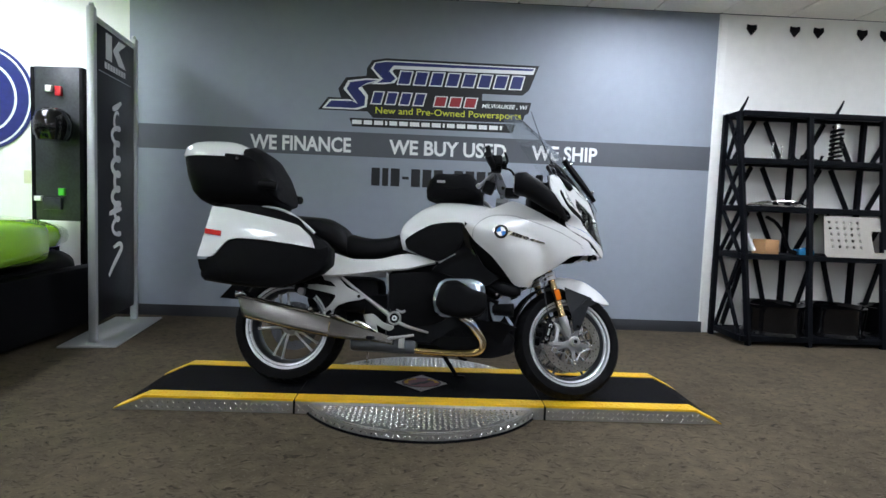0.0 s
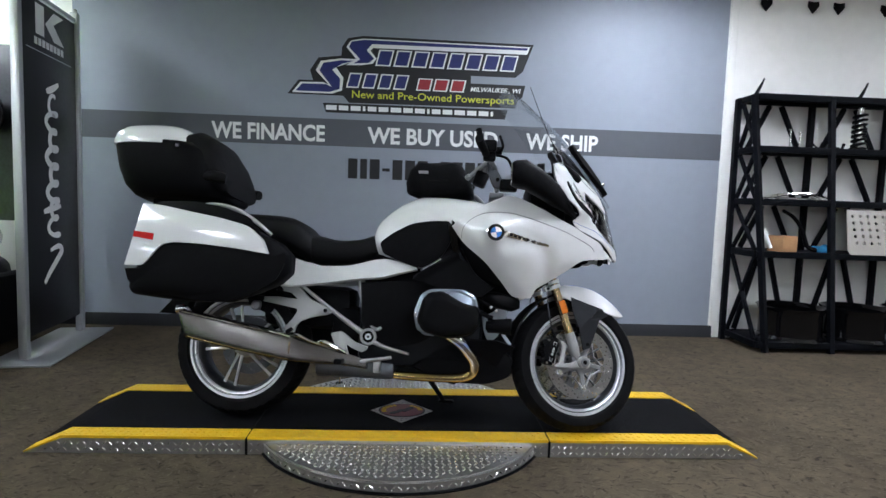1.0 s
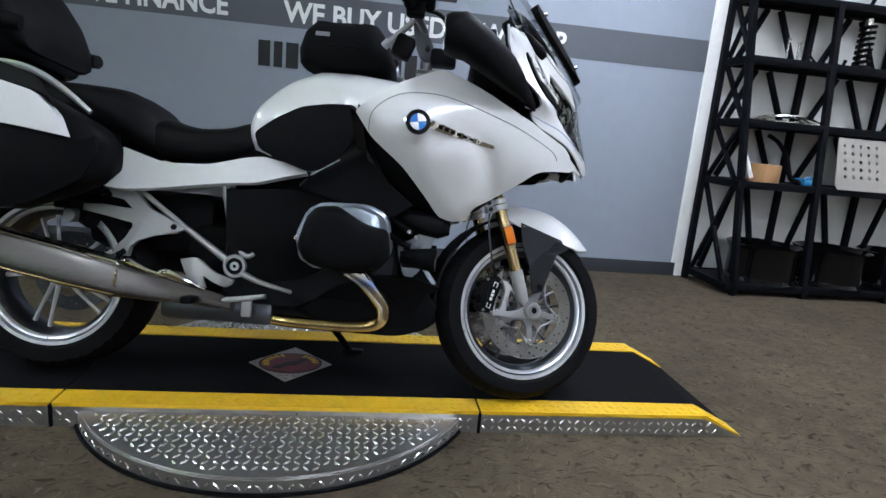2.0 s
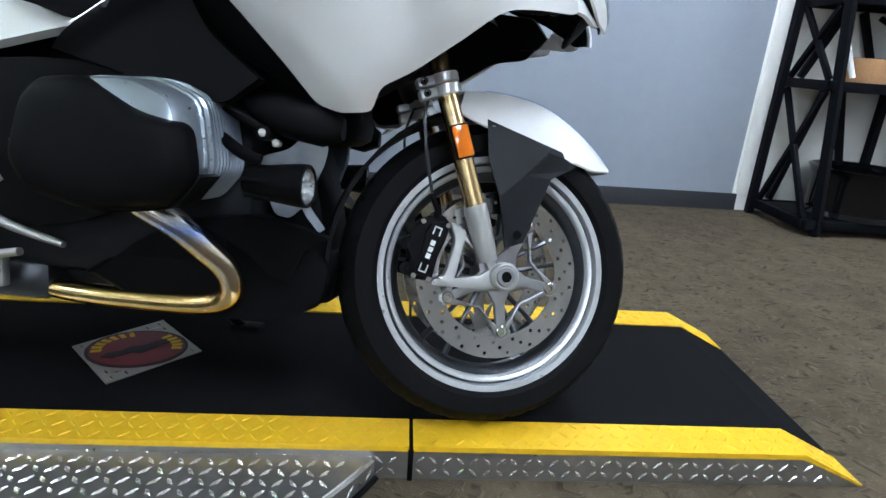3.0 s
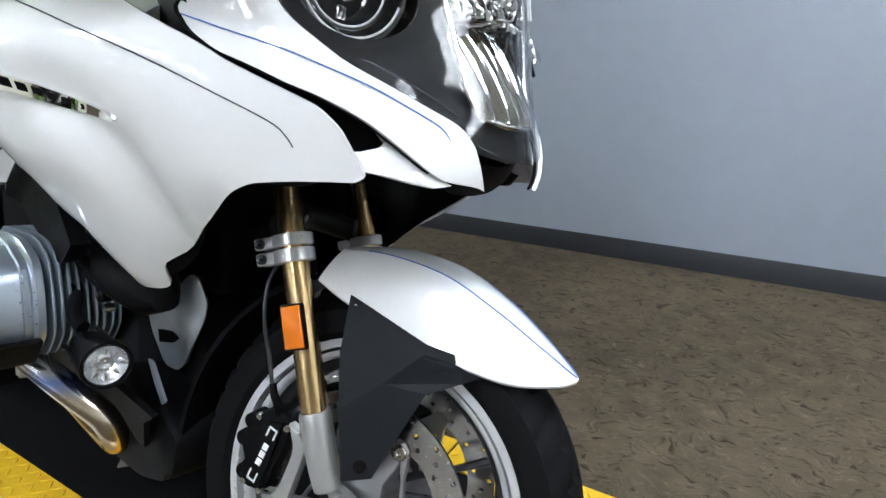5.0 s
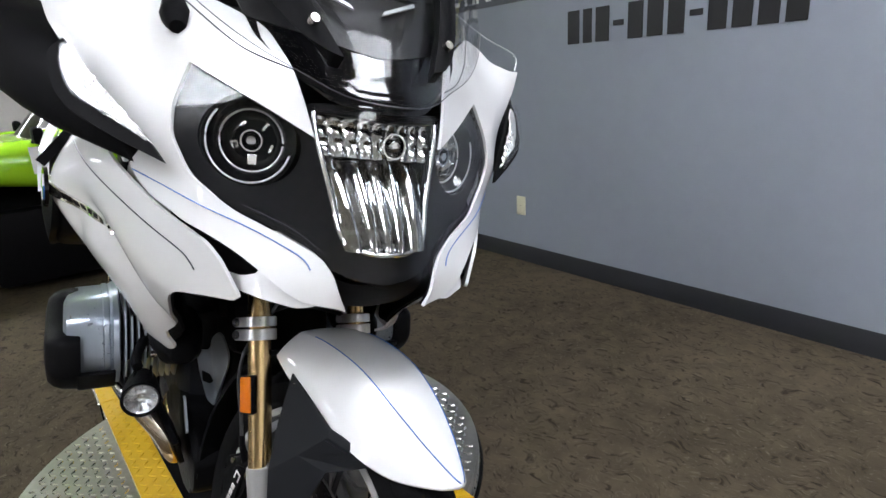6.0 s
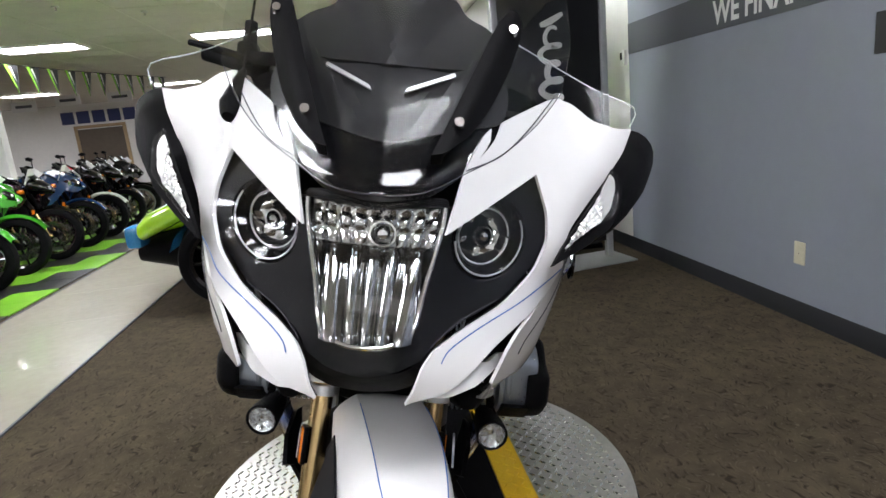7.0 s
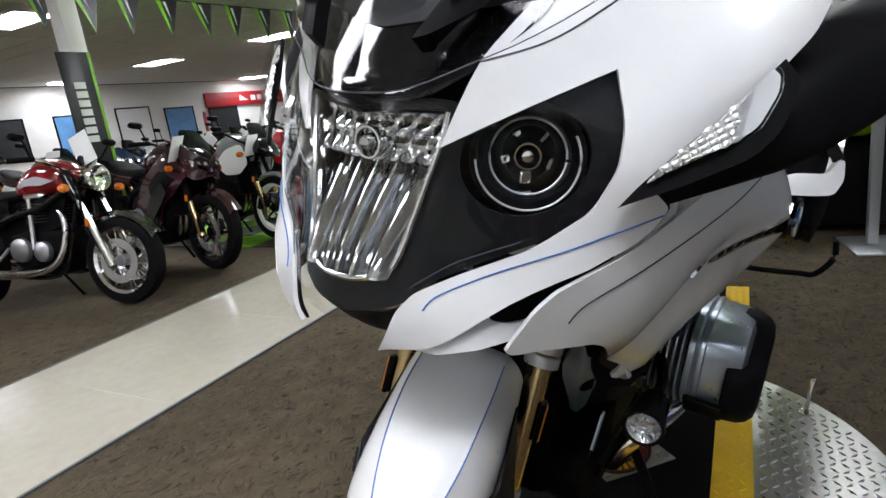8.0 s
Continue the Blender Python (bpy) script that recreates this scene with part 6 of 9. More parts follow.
for s in (-1, 1):
    bm = B()
    tube(bm, [(-1.75, 0.20 * s, 0.935), (-1.66, 0.23 * s, 0.938), (-1.56, 0.235 * s, 0.918), (-1.47, 0.23 * s, 0.868), (-1.40, 0.215 * s, 0.812)], [0.010, 0.013, 0.013, 0.010], 10, 5, squash=0.8)
    bp("grab_rail", bm, "silver", label="silver grab rail")
    # side case
    case = bp("side_case", loft(B(), [oval(x, s * yc, zc, ry, rz, 28, 3.6) for x, yc, zc, ry, rz in ((-1.905, 0.36, 0.565, 0.065, 0.03), (-1.89, 0.355, 0.575, 0.085, 0.055), (-1.80, 0.355, 0.640, 0.095, 0.130), (-1.65, 0.355, 0.685, 0.098, 0.185), (-1.50, 0.352, 0.68, 0.095, 0.175), (-1.38, 0.345, 0.675, 0.088, 0.125), (-1.30, 0.335, 0.675, 0.075, 0.085), (-1.262, 0.32, 0.675, 0.05, 0.045))]), "plastic", label="black side case with a white lid", sharp=50)
    bm = B()
    bulge = lambda u, v: s * (0.462 - 0.35 * (v - 0.74) ** 2 - 0.10 * (u + 1.62) ** 2 - 0.10 * max(0, v - 0.80))
    panel(bm, [(-1.872, 0.900), (-1.78, 0.893), (-1.67, 0.872), (-1.53, 0.848), (-1.404, 0.818), (-1.345, 0.765), (-1.322, 0.708), (-1.443, 0.724), (-1.60, 0.738), (-1.72, 0.740), (-1.769, 0.728), (-1.839, 0.640), (-1.920, 0.640), (-1.90, 0.72), (-1.882, 0.80)], lambda u, v: Vector((u, bulge(u, v), v)), 0.03 * (1 if s < 0 else -1), 0.035)
    lid = bp("case_lid", bm, "white_paint", case, "white pearl case lid")
    if s > 0:
        bm = B()
        panel(bm, [(0.335, 0.700), (0.455, 0.710), (0.470, 0.75), (0.462, 0.80), (0.448, 0.80), (0.43, 0.765), (0.36, 0.76), (0.335, 0.75)], lambda u, v: Vector((-1.240 - 3.0 * max(0, u - 0.36) ** 2 - 0.45 * max(0, v - 0.72), s * u, v)), 0.03, 0.02)
        bp("lid_front", bm, "white_paint", lid, "white front end of the case lid")
    bm = B()
    panel(bm, [(-1.860, 0.905), (-1.66, 0.878), (-1.40, 0.822), (-1.36, 0.80), (-1.42, 0.86), (-1.55, 0.905), (-1.70, 0.93), (-1.84, 0.925)], lambda u, v: Vector((u, s * (0.42 - 0.8 * (v - 0.85)), v)), 0.03 * (1 if s < 0 else -1), 0.035)
    bp("case_top", bm, "plastic", case, "black upper case edge")
    bm = B()
    panel(bm, [(-1.888, 0.782), (-1.80, 0.772), (-1.802, 0.745), (-1.888, 0.757)], lambda u, v: Vector((u, bulge(u, v) + 0.004 * s, v)), 0.004 * (1 if s < 0 else -1), 0.03, rounded=False)
    bp("reflector", bm, "red_lens", case, "red side reflector")
    bm = B()
    panel(bm, [(-1.30, 0.70), (-1.262, 0.72), (-1.255, 0.68), (-1.29, 0.60), (-1.40, 0.535), (-1.52, 0.50), (-1.78, 0.53), (-1.90, 0.568), (-1.916, 0.625), (-1.835, 0.628), (-1.76, 0.722), (-1.60, 0.728), (-1.44, 0.714)], lambda u, v: Vector((u, s * (0.452 - 0.9 * max(0, 0.68 - v) ** 2 - 0.25 * max(0, u + 1.45) ** 2 * 4), v)), 0.02 * (1 if s < 0 else -1), 0.04)
    bp("case_shell", bm, "plastic", case, "black lower case half")
bm = B()
tube(bm, [(-1.31, 0.20, 0.455), (-1.30, 0.30, 0.454), (-1.30, 0.42, 0.468), (-1.30, 0.462, 0.476), (-1.30, 0.495, 0.530), (-1.30, 0.490, 0.580)], 0.0085, 10, 4)
bp("passenger_step", bm, "plastic", label="black bent passenger step")
tail = bp("tail_unit", box(B(), (-1.70, 0, 0.76), (0.36, 0.44, 0.22), bev=0.05), "plastic", label="black tail and case carrier")
bm = B()
slab(bm, [(-1.80, 0.60), (-1.86, 0.545), (-1.955, 0.440), (-1.87, 0.437), (-1.80, 0.50), (-1.72, 0.56)], "y", -0.10, 0.10, False, 0.006)
bp("plate_holder", bm, "plastic", tail, "black number plate hanger")
bm = B()
box(bm, (-1.915, 0, 0.70), (0.03, 0.24, 0.07), bev=0.012)
bp("tail_lamp", bm, "red_lens", tail, "red tail lamp")
# top case
def shifted(bm):
    for v in bm.verts:
        v.co.x, v.co.z = -2.21 + (v.co.x + 2.16) * 0.875, v.co.z + 0.030
    return bm


bm = B()
box(bm, (-1.86, 0, 0.957), (0.34, 0.22, 0.05), bev=0.01)
bp("case_mount", bm, "plastic", tail, "black case mount")
bm = B()
rings = []
for z, x0, x1, w in ((0.944, -2.02, -1.53, 0.17), (0.96, -2.06, -1.52, 0.20), (1.0, -2.10, -1.525, 0.235), (1.08, -2.135, -1.55, 0.255), (1.16, -2.155, -1.60, 0.262), (1.195, -2.160, -1.66, 0.263)):
    rings.append([(q[0], q[1], z) for q in [((x0 + x1) / 2 + (x1 - x0) / 2 * math.copysign(abs(math.cos(a)) ** 0.55, math.cos(a)), w * math.copysign(abs(math.sin(a)) ** 0.55, math.sin(a))) for a in (2 * math.pi * i / 32 for i in range(32))]])
loft(bm, rings)
tc = bp("top_case", shifted(bm), "plastic", label="black top case with a white lid", sharp=50)
bm = B()
rings = []
for z, x0, x1, w in ((1.180, -2.166, -1.700, 0.267), (1.20, -2.168, -1.705, 0.268), (1.235, -2.158, -1.730, 0.258), (1.265, -2.130, -1.752, 0.225), (1.283, -2.09, -1.78, 0.185), (1.292, -2.02, -1.82, 0.13)):
    rings.append([(q[0], q[1], z) for q in [((x0 + x1) / 2 + (x1 - x0) / 2 * math.copysign(abs(math.cos(a)) ** 0.6, math.cos(a)), w * math.copysign(abs(math.sin(a)) ** 0.6, math.sin(a))) for a in (2 * math.pi * i / 36 for i in range(36))]])
loft(bm, rings)
bp("lid", shifted(bm), "white_paint", tc, "white pearl case lid", 60)
bm = B()
loft(bm, [oval(x, 0, z, w, h, 24, 3.2) for x, z, w, h in ((-1.76, 1.15, 0.20, 0.12), (-1.70, 1.15, 0.215, 0.128), (-1.63, 1.12, 0.215, 0.125), (-1.57, 1.07, 0.21, 0.10), (-1.535, 1.03, 0.20, 0.07), (-1.515, 1.01, 0.18, 0.04))])
bp("back_pad", shifted(bm), "vinyl", tc, "black padded passenger backrest", 60)
for s in (-1, 1):
    bm = B()
    tube(bm, [(-1.62, 0.20 * s, 1.04), (-1.56, 0.215 * s, 1.042), (-1.505, 0.20 * s, 1.035)], [0.022, 0.026, 0.024], 10, 4)
    bp("pad_bolster", shifted(bm), "vinyl", tc, "rounded pad end")
    bp("latch", shifted(box(B(), (-1.745, 0.262 * s, 1.168), (0.022, 0.012, 0.018), bev=0.003)), "gloss_black", tc)
# tank bag
bm = B()
rings = []
for z, x0, x1, w in ((1.045, -0.80, -0.52, 0.10), (1.06, -0.825, -0.505, 0.125), (1.10, -0.83, -0.51, 0.13), (1.15, -0.815, -0.535, 0.125), (1.185, -0.785, -0.565, 0.11), (1.200, -0.75, -0.60, 0.08)):
    rings.append([(q[0], q[1], z + 0.01 * math.sin(q[0] * 30)) for q in [((x0 + x1) / 2 + (x1 - x0) / 2 * math.copysign(abs(math.cos(a)) ** 0.6, math.cos(a)), w * math.copysign(abs(math.sin(a)) ** 0.6, math.sin(a))) for a in (2 * math.pi * i / 28 for i in range(28))]])
loft(bm, rings)
bag = bp("tank_bag", bm, "cloth", label="black nylon tank bag", sharp=70)
bm = B()
tube(bm, [(-0.818, 0, 1.105)] + [((-0.668) + 0.162 * math.cos(a), 0.132 * math.sin(a), 1.105) for a in (math.pi + 2 * math.pi * i / 24 for i in range(1, 24))], 0.004, 6, 1, closed=True)
bp("zip", bm, "plastic", bag, "black zip line")
bp("bag_tag", box(B(), (-0.74, -0.128, 1.14), (0.045, 0.004, 0.014), bev=0.002), "cast", bag, "small grey tag")

# handlebar
# the bar is turned with the wheel: its far half swings back
SWING = Matrix.Translation(P0) @ Matrix.Rotation(radians(36), 4, AX) @ Matrix.Translation(-P0)
def bar_part(name, bm, mt, s, label):
    if s > 0:
        bmesh.ops.transform(bm, matrix=SWING, verts=bm.verts)
    return bp(name, bm, mt, bars_ob, label)


bm = B()
for s in (1, -1):
    tube(bm, [(-0.40, 0.10 * s, 1.05), (-0.41, 0.18 * s, 1.14), (-0.44, 0.27 * s, 1.175), (-0.47, 0.34 * s, 1.19)], 0.012, 10, 5)
    if s > 0:
        bmesh.ops.transform(bm, matrix=SWING, verts=bm.verts)
bars_ob = bp("handlebar", bm, "cast", label="silver handlebar with black controls")
bm = B()
box(bm, (-0.40, 0, 1.045), (0.07, 0.24, 0.03), bev=0.008)
bp("bar_clamp", bm, "cast", bars_ob)
for s in (-1, 1):
    bm = B()
    slab(bm, [(-0.452, 1.180), (-0.446, 1.198), (-0.420, 1.198), (-0.412, 1.160), (-0.380, 1.100), (-0.370, 1.062), (-0.415, 1.060), (-0.440, 1.110)], "y", s * 0.175, s * 0.205, True, 0.006)
    bar_part("bar_riser", bm, "barrel", s, "dark alloy bar riser")
    bm = B()
    box(bm, (-0.475, 0.19 * s, 1.10), (0.06, 0.05, 0.07), Matrix.Rotation(radians(20), 3, "Y"), 0.012)
    box(bm, (-0.35, 0.19 * s, 1.075), (0.08, 0.07, 0.05), bev=0.012)
    bar_part("control_box", bm, "plastic", s, "black control boxes below the bar")
    bm = B()
    tube(bm, [(-0.530, 0.165 * s, 1.112), (-0.50, 0.18 * s, 1.136), (-0.448, 0.20 * s, 1.180)], [0.009, 0.010, 0.009], 12, 3)
    cyl(bm, (-0.538, 0.162 * s, 1.107), (-0.524, 0.170 * s, 1.120), 0.013, 0.013, 14)
    bar_part("bar_stub", bm, "cast", s, "silver bar stub")
    bm = B()
    for u, v in ((-0.432, 1.180), (-0.40, 1.095)):
        cyl(bm, (u, 0.170 * s, v), (u, 0.221 * s, v), 0.008, 0.008, 12)
    bar_part("bolt", bm, "gloss_black", s, "black clamp bolts")
for s in (-1, 1):
    bm = B()
    tube(bm, [(-0.455, 0.31 * s, 1.185), (-0.475, 0.38 * s, 1.205), (-0.485, 0.43 * s, 1.215)], [0.017, 0.018, 0.018], 12, 3)
    bar_part("grip", bm, "tyre", s, "black rubber grip")
    bm = B()
    box(bm, (-0.44, 0.29 * s, 1.185), (0.055, 0.05, 0.05), bev=0.01)
    box(bm, (-0.415, 0.28 * s, 1.205), (0.06, 0.06, 0.03), bev=0.01)
    bar_part("switch_block", bm, "plastic", s, "black switch housing")
    bm = B()
    tube(bm, [(-0.40, 0.29 * s, 1.195), (-0.385, 0.34 * s, 1.21), (-0.40, 0.43 * s, 1.225)], [0.007, 0.006], 8, 4)
    bar_part("lever", bm, "plastic", s, "black hand lever")
    bm = B()
    tube(bm, [(-0.41, 0.27 * s, 1.19), (-0.36, 0.25 * s, 1.18), (-0.33, 0.22 * s, 1.12), (-0.33, 0.20 * s, 1.06)], 0.006, 8, 5)
    bar_part("cable", bm, "plastic", s, "black control hose")
bm = B()
cyl(bm, (-0.47, -0.335, 1.20), (-0.49, -0.335, 1.285), 0.016, 0.013, 12)
box(bm, (-0.44, -0.325, 1.215), (0.06, 0.035, 0.05), bev=0.01)
bp("bar_mount", bm, "plastic", bars_ob, "black device mount on the bar")

# engine
bm = B()
box(bm, (-0.72, 0, 0.42), (0.56, 0.32, 0.34), bev=0.05)
eng = bp("engine", bm, "plastic_grey", label="flat-twin engine in grey and black castings")
bm = B()
slab(bm, [(-0.99, 0.62), (-0.76, 0.635), (-0.60, 0.60), (-0.58, 0.45), (-0.72, 0.36), (-0.90, 0.33), (-0.97, 0.42)], "y", -0.185, 0.185, True, 0.01)
bp("engine_cover", bm, "plastic", eng, "black side cover")
bm = B()
box(bm, (-0.97, 0, 0.37), (0.32, 0.24, 0.28), bev=0.04)
bp("gearbox", bm, "plastic", eng, "black gearbox casing")
bm = B()
box(bm, (-0.66, 0, 0.675), (0.66, 0.24, 0.17), bev=0.03)
bp("inner_frame", bm, "plastic", eng, "black inner frame and airbox")
bm = B()
box(bm, (-0.375, 0, 0.62), (0.17, 0.20, 0.20), Matrix.Rotation(radians(-10), 3, "Y"), 0.03)
bp("radiator_cowl", bm, "plastic", eng, "black radiator cowl")
bm = B()
box(bm, (-0.72, 0, 0.275), (0.50, 0.22, 0.11), bev=0.03)
bp("oil_sump", bm, "plastic_grey", eng, "dark oil sump")
bm = B()
box(bm, (-0.40, 0, 0.38), (0.14, 0.19, 0.34), Matrix.Rotation(radians(-12), 3, "Y"), 0.03)
bp("radiator_block", bm, "plastic", eng, "black radiator block")
bm = B()
slab(bm, [(-0.62, 0.35), (-0.45, 0.40), (-0.30, 0.32), (-0.315, 0.235), (-0.42, 0.20), (-0.60, 0.20), (-0.76, 0.26)], "y", -0.16, 0.16, True, 0.012)
bp("belly_spoiler", bm, "plastic", eng, "black belly spoiler")
for s in (-1, 1):
    bm = B()
    slab(bm, [(-0.665, 0.435), (-0.53, 0.45), (-0.505, 0.49), (-0.515, 0.55), (-0.55, 0.565), (-0.66, 0.565)], "y", s * 0.15, s * 0.275, True)
    # black core puts the shade between the fins into its colour
    cy = bp("cylinder", bm, "plastic", eng, "cylinder barrel blackened for the shade between the fins")
    for k in range(9):
        bm = B()
        y = s * (0.172 + 0.0118 * k)
        slab(bm, [(-0.70, 0.40), (-0.50, 0.415), (-0.455, 0.47), (-0.475, 0.58), (-0.53, 0.605), (-0.69, 0.60), (-0.72, 0.50)], "y", y - 0.0018, y + 0.0018, True, 0.0006)
        bp("cooling_fin", bm, "head", cy, "grey cooling fin")
    bm = B()
    head_loop = round_loop([(-0.715, 0.415), (-0.52, 0.405), (-0.455, 0.465), (-0.47, 0.575), (-0.54, 0.605), (-0.70, 0.59), (-0.735, 0.50)])
    ring = lambda y, k: [(-0.585 + (x + 0.585) * k, s * y, 0.50 + (z - 0.50) * k) for x, z in head_loop]
    loft(bm, [ring(y, k) for y, k in ((0.276, 0.97), (0.278, 1.0), (0.288, 1.0), (0.290, 0.975), (0.293, 0.955), (0.296, 0.975), (0.304, 0.975), (0.306, 0.945), (0.352, 0.915), (0.368, 0.86), (0.374, 0.74))])
    hd = bp("cylinder_cover", bm, "head", eng, "silver cylinder head cover with stepped flange", 28)
    # guard cap: a rounded black shell over the end, open at the top corners, with a lip below
    bm = B()
    cap = [(-0.690, 0.555), (-0.664, 0.583), (-0.604, 0.590), (-0.527, 0.547), (-0.462, 0.533), (-0.452, 0.462), (-0.489, 0.418), (-0.594, 0.402), (-0.684, 0.425), (-0.712, 0.470)]
    cl = round_loop(cap)
    loft(bm, [[(-0.585 + (x + 0.585) * k, s * y, 0.495 + (z - 0.495) * k) for x, z in cl] for y, k in ((0.345, 1.0), (0.350, 1.02), (0.378, 0.99), (0.392, 0.93), (0.402, 0.82), (0.406, 0.62))])
    slab(bm, [(-0.715, 0.470), (-0.690, 0.424), (-0.594, 0.398), (-0.487, 0.412), (-0.448, 0.462), (-0.462, 0.466), (-0.495, 0.428), (-0.594, 0.413), (-0.680, 0.438), (-0.702, 0.474)], "y", s * 0.285, s * 0.352, True, 0.003)
    bp("cylinder_guard", bm, "plastic", eng, "black plastic cylinder guard", 50)
    for x, z in ((-0.715, 0.492), (-0.50, 0.565)):
        bp("cover_bolt", cyl(B(), (x, s * 0.30, z), (x, s * 0.362, z), 0.009, 0.008, 12), "steel", hd, "bright cover bolt")
    bm = B()
    tube(bm, [(-0.60, 0.18 * s, 0.565), (-0.50, 0.22 * s, 0.535), (-0.43, 0.25 * s, 0.50), (-0.40, 0.25 * s, 0.49)], 0.010, 10, 4)
    bp("crash_bar", bm, "plastic", eng, "black crash bar")
    # header pipe
    bm = B()
    tube(bm, [(-0.600, 0.285 * s, 0.440), (-0.580, 0.278 * s, 0.412), (-0.535, 0.258 * s, 0.380), (-0.500, 0.225 * s, 0.338), (-0.475, 0.195 * s, 0.300), (-0.470, 0.178 * s, 0.262), (-0.492, 0.166 * s, 0.235), (-0.545, 0.158 * s, 0.222), (-0.66, 0.150 * s, 0.217), (-0.80, 0.140 * s, 0.218), (-0.93, 0.11 * s, 0.228)], [0.0235, 0.0235, 0.0230, 0.0215, 0.0195, 0.0180], 20, 6)
    bp("header_pipe", bm, "pipe", eng, "gold and blue heat-tinted header pipe")
    # fog lamp
    bm = B()
    lathe(bm, [(0.0, -0.12), (0.022, -0.118), (0.030, -0.09), (0.036, -0.05), (0.040, -0.012), (0.040, 0.004), (0.037, 0.006), (0.0345, 0.002), (0.034, -0.03), (0.0, -0.03)], (0, 0, 0), 28, "x")
    fm = Matrix.Translation((-0.325, 0.250 * s, 0.456)) @ Matrix.Rotation(radians(6 * s), 4, "Z") @ Matrix.Scale(0.87, 4)
    bmesh.ops.transform(bm, matrix=fm, verts=bm.verts)
    fog = bp("fog_lamp", bm, "plastic", eng, "round black fog lamp")
    for k in range(6):
        bm = B()
        box(bm, (-0.075, 0.033 * math.cos(k), 0.033 * math.sin(k)), (0.07, 0.006, 0.006), None, 0.001, 1)
        bmesh.ops.transform(bm, matrix=fm, verts=bm.verts)
        bp("cooling_rib", bm, "plastic", fog)
    bm = B()
    lathe(bm, [(0.0, -0.014), (0.010, -0.010), (0.016, -0.012), (0.024, -0.004), (0.033, 0.002), (0.033, -0.01), (0.0, -0.02)], (0, 0, 0), 24, "x")
    for k in range(8):
        a = k * math.pi / 4
        box(bm, (-0.004, 0.022 * math.cos(a), 0.022 * math.sin(a)), (0.008, 0.010, 0.004), Matrix.Rotation(a, 3, "X"))
    bmesh.ops.transform(bm, matrix=fm, verts=bm.verts)
    bp("lamp_reflector", bm, "lamp_silver", fog, "silver faceted reflector")
    bm = B()
    lathe(bm, [(0.0, 0.008), (0.02, 0.007), (0.035, 0.003), (0.035, 0.001), (0.0, 0.004)], (0, 0, 0), 24, "x")
    bmesh.ops.transform(bm, matrix=fm, verts=bm.verts)
    q = bp("lamp_glass", bm, "lens", fog, "clear lamp glass")
    q.visible_shadow = False
    bm = B()
    swept = lambda u, v, off=0.0: Vector((u, s * (0.112 + off + 0.10 * (v - 0.46) - 3.0 * max(0, u + 0.372) ** 1.5 + 0.35 * max(0, -0.385 - u)), v))
    panel(bm, [(-0.445, 0.495), (-0.395, 0.512), (-0.352, 0.566), (-0.340, 0.560), (-0.332, 0.520), (-0.337, 0.490), (-0.350, 0.455), (-0.372, 0.408), (-0.395, 0.386), (-0.42, 0.392), (-0.44, 0.45)], swept, 0.006 * (1 if s < 0 else -1), 0.010)
    wp = bp("wind_plate", bm, "plate_grey", eng, "satin grey shaped air plate")
    bp("plate_slot", panel(B(), [(-0.424, 0.456), (-0.396, 0.458), (-0.384, 0.447), (-0.396, 0.437), (-0.424, 0.433)], lambda u, v: swept(u, v, 0.0025), 0.002 * (1 if s < 0 else -1), 0.01), "plastic", wp, "dark slot")
    bm = B()
    panel(bm, [(-0.366, 0.432), (-0.352, 0.431), (-0.312, 0.380), (-0.322, 0.372), (-0.345, 0.398)], lambda u, v: Vector((u, s * 0.172, v)), 0.004 * (1 if s < 0 else -1), 0.02, rounded=False)
    bp("edge_strip", bm, "plate_grey", wp, "pale angled strip")
    bm = B()
    panel(bm, [(-0.530, 0.378), (-0.487, 0.391), (-0.378, 0.392), (-0.297, 0.367), (-0.343, 0.338), (-0.372, 0.279), (-0.400, 0.286), (-0.440, 0.326), (-0.492, 0.362)], lambda u, v: Vector((u, s * (0.195 + 0.25 * (v - 0.36) + 0.2 * max(0.0, (v - 0.338) - 0.25 * (u + 0.40))), v)), 0.010 * (1 if s < 0 else -1), 0.03, rounded=False)
    bp("side_spoiler", bm, "plastic", eng, "black angular side spoiler", 14)
    # small fittings between the cylinder and the wheel
    bm = B()
    tube(bm, [(-0.47, 0.225 * s, 0.575), (-0.43, 0.215 * s, 0.55), (-0.405, 0.205 * s, 0.535)], [0.010, 0.011, 0.010], 10, 3)
    cyl(bm, (-0.408, 0.19 * s, 0.535), (-0.408, 0.225 * s, 0.535), 0.0125, None, 14)
    br = bp("bar_clamp", bm, "plastic", eng, "black clamp on the crash bar")
    for x, z in ((-0.408, 0.535), (-0.385, 0.520)):
        bp("bolt", cyl(B(), (x, 0.214 * s, z), (x, 0.2285 * s, z), 0.0065, None, 10), "steel", br, "bright bolt")
    bm = B()
    loft(bm, [oval(x, 0.185 * s, z, ry, rz, 18, 2.6) for x, z, ry, rz in ((-0.455, 0.585, 0.03, 0.012), (-0.43, 0.578, 0.045, 0.026), (-0.38, 0.566, 0.05, 0.036), (-0.32, 0.556, 0.04, 0.036), (-0.285, 0.552, 0.02, 0.018))])
    bp("duct_foot", bm, "plastic", eng, "black lower duct", 60)
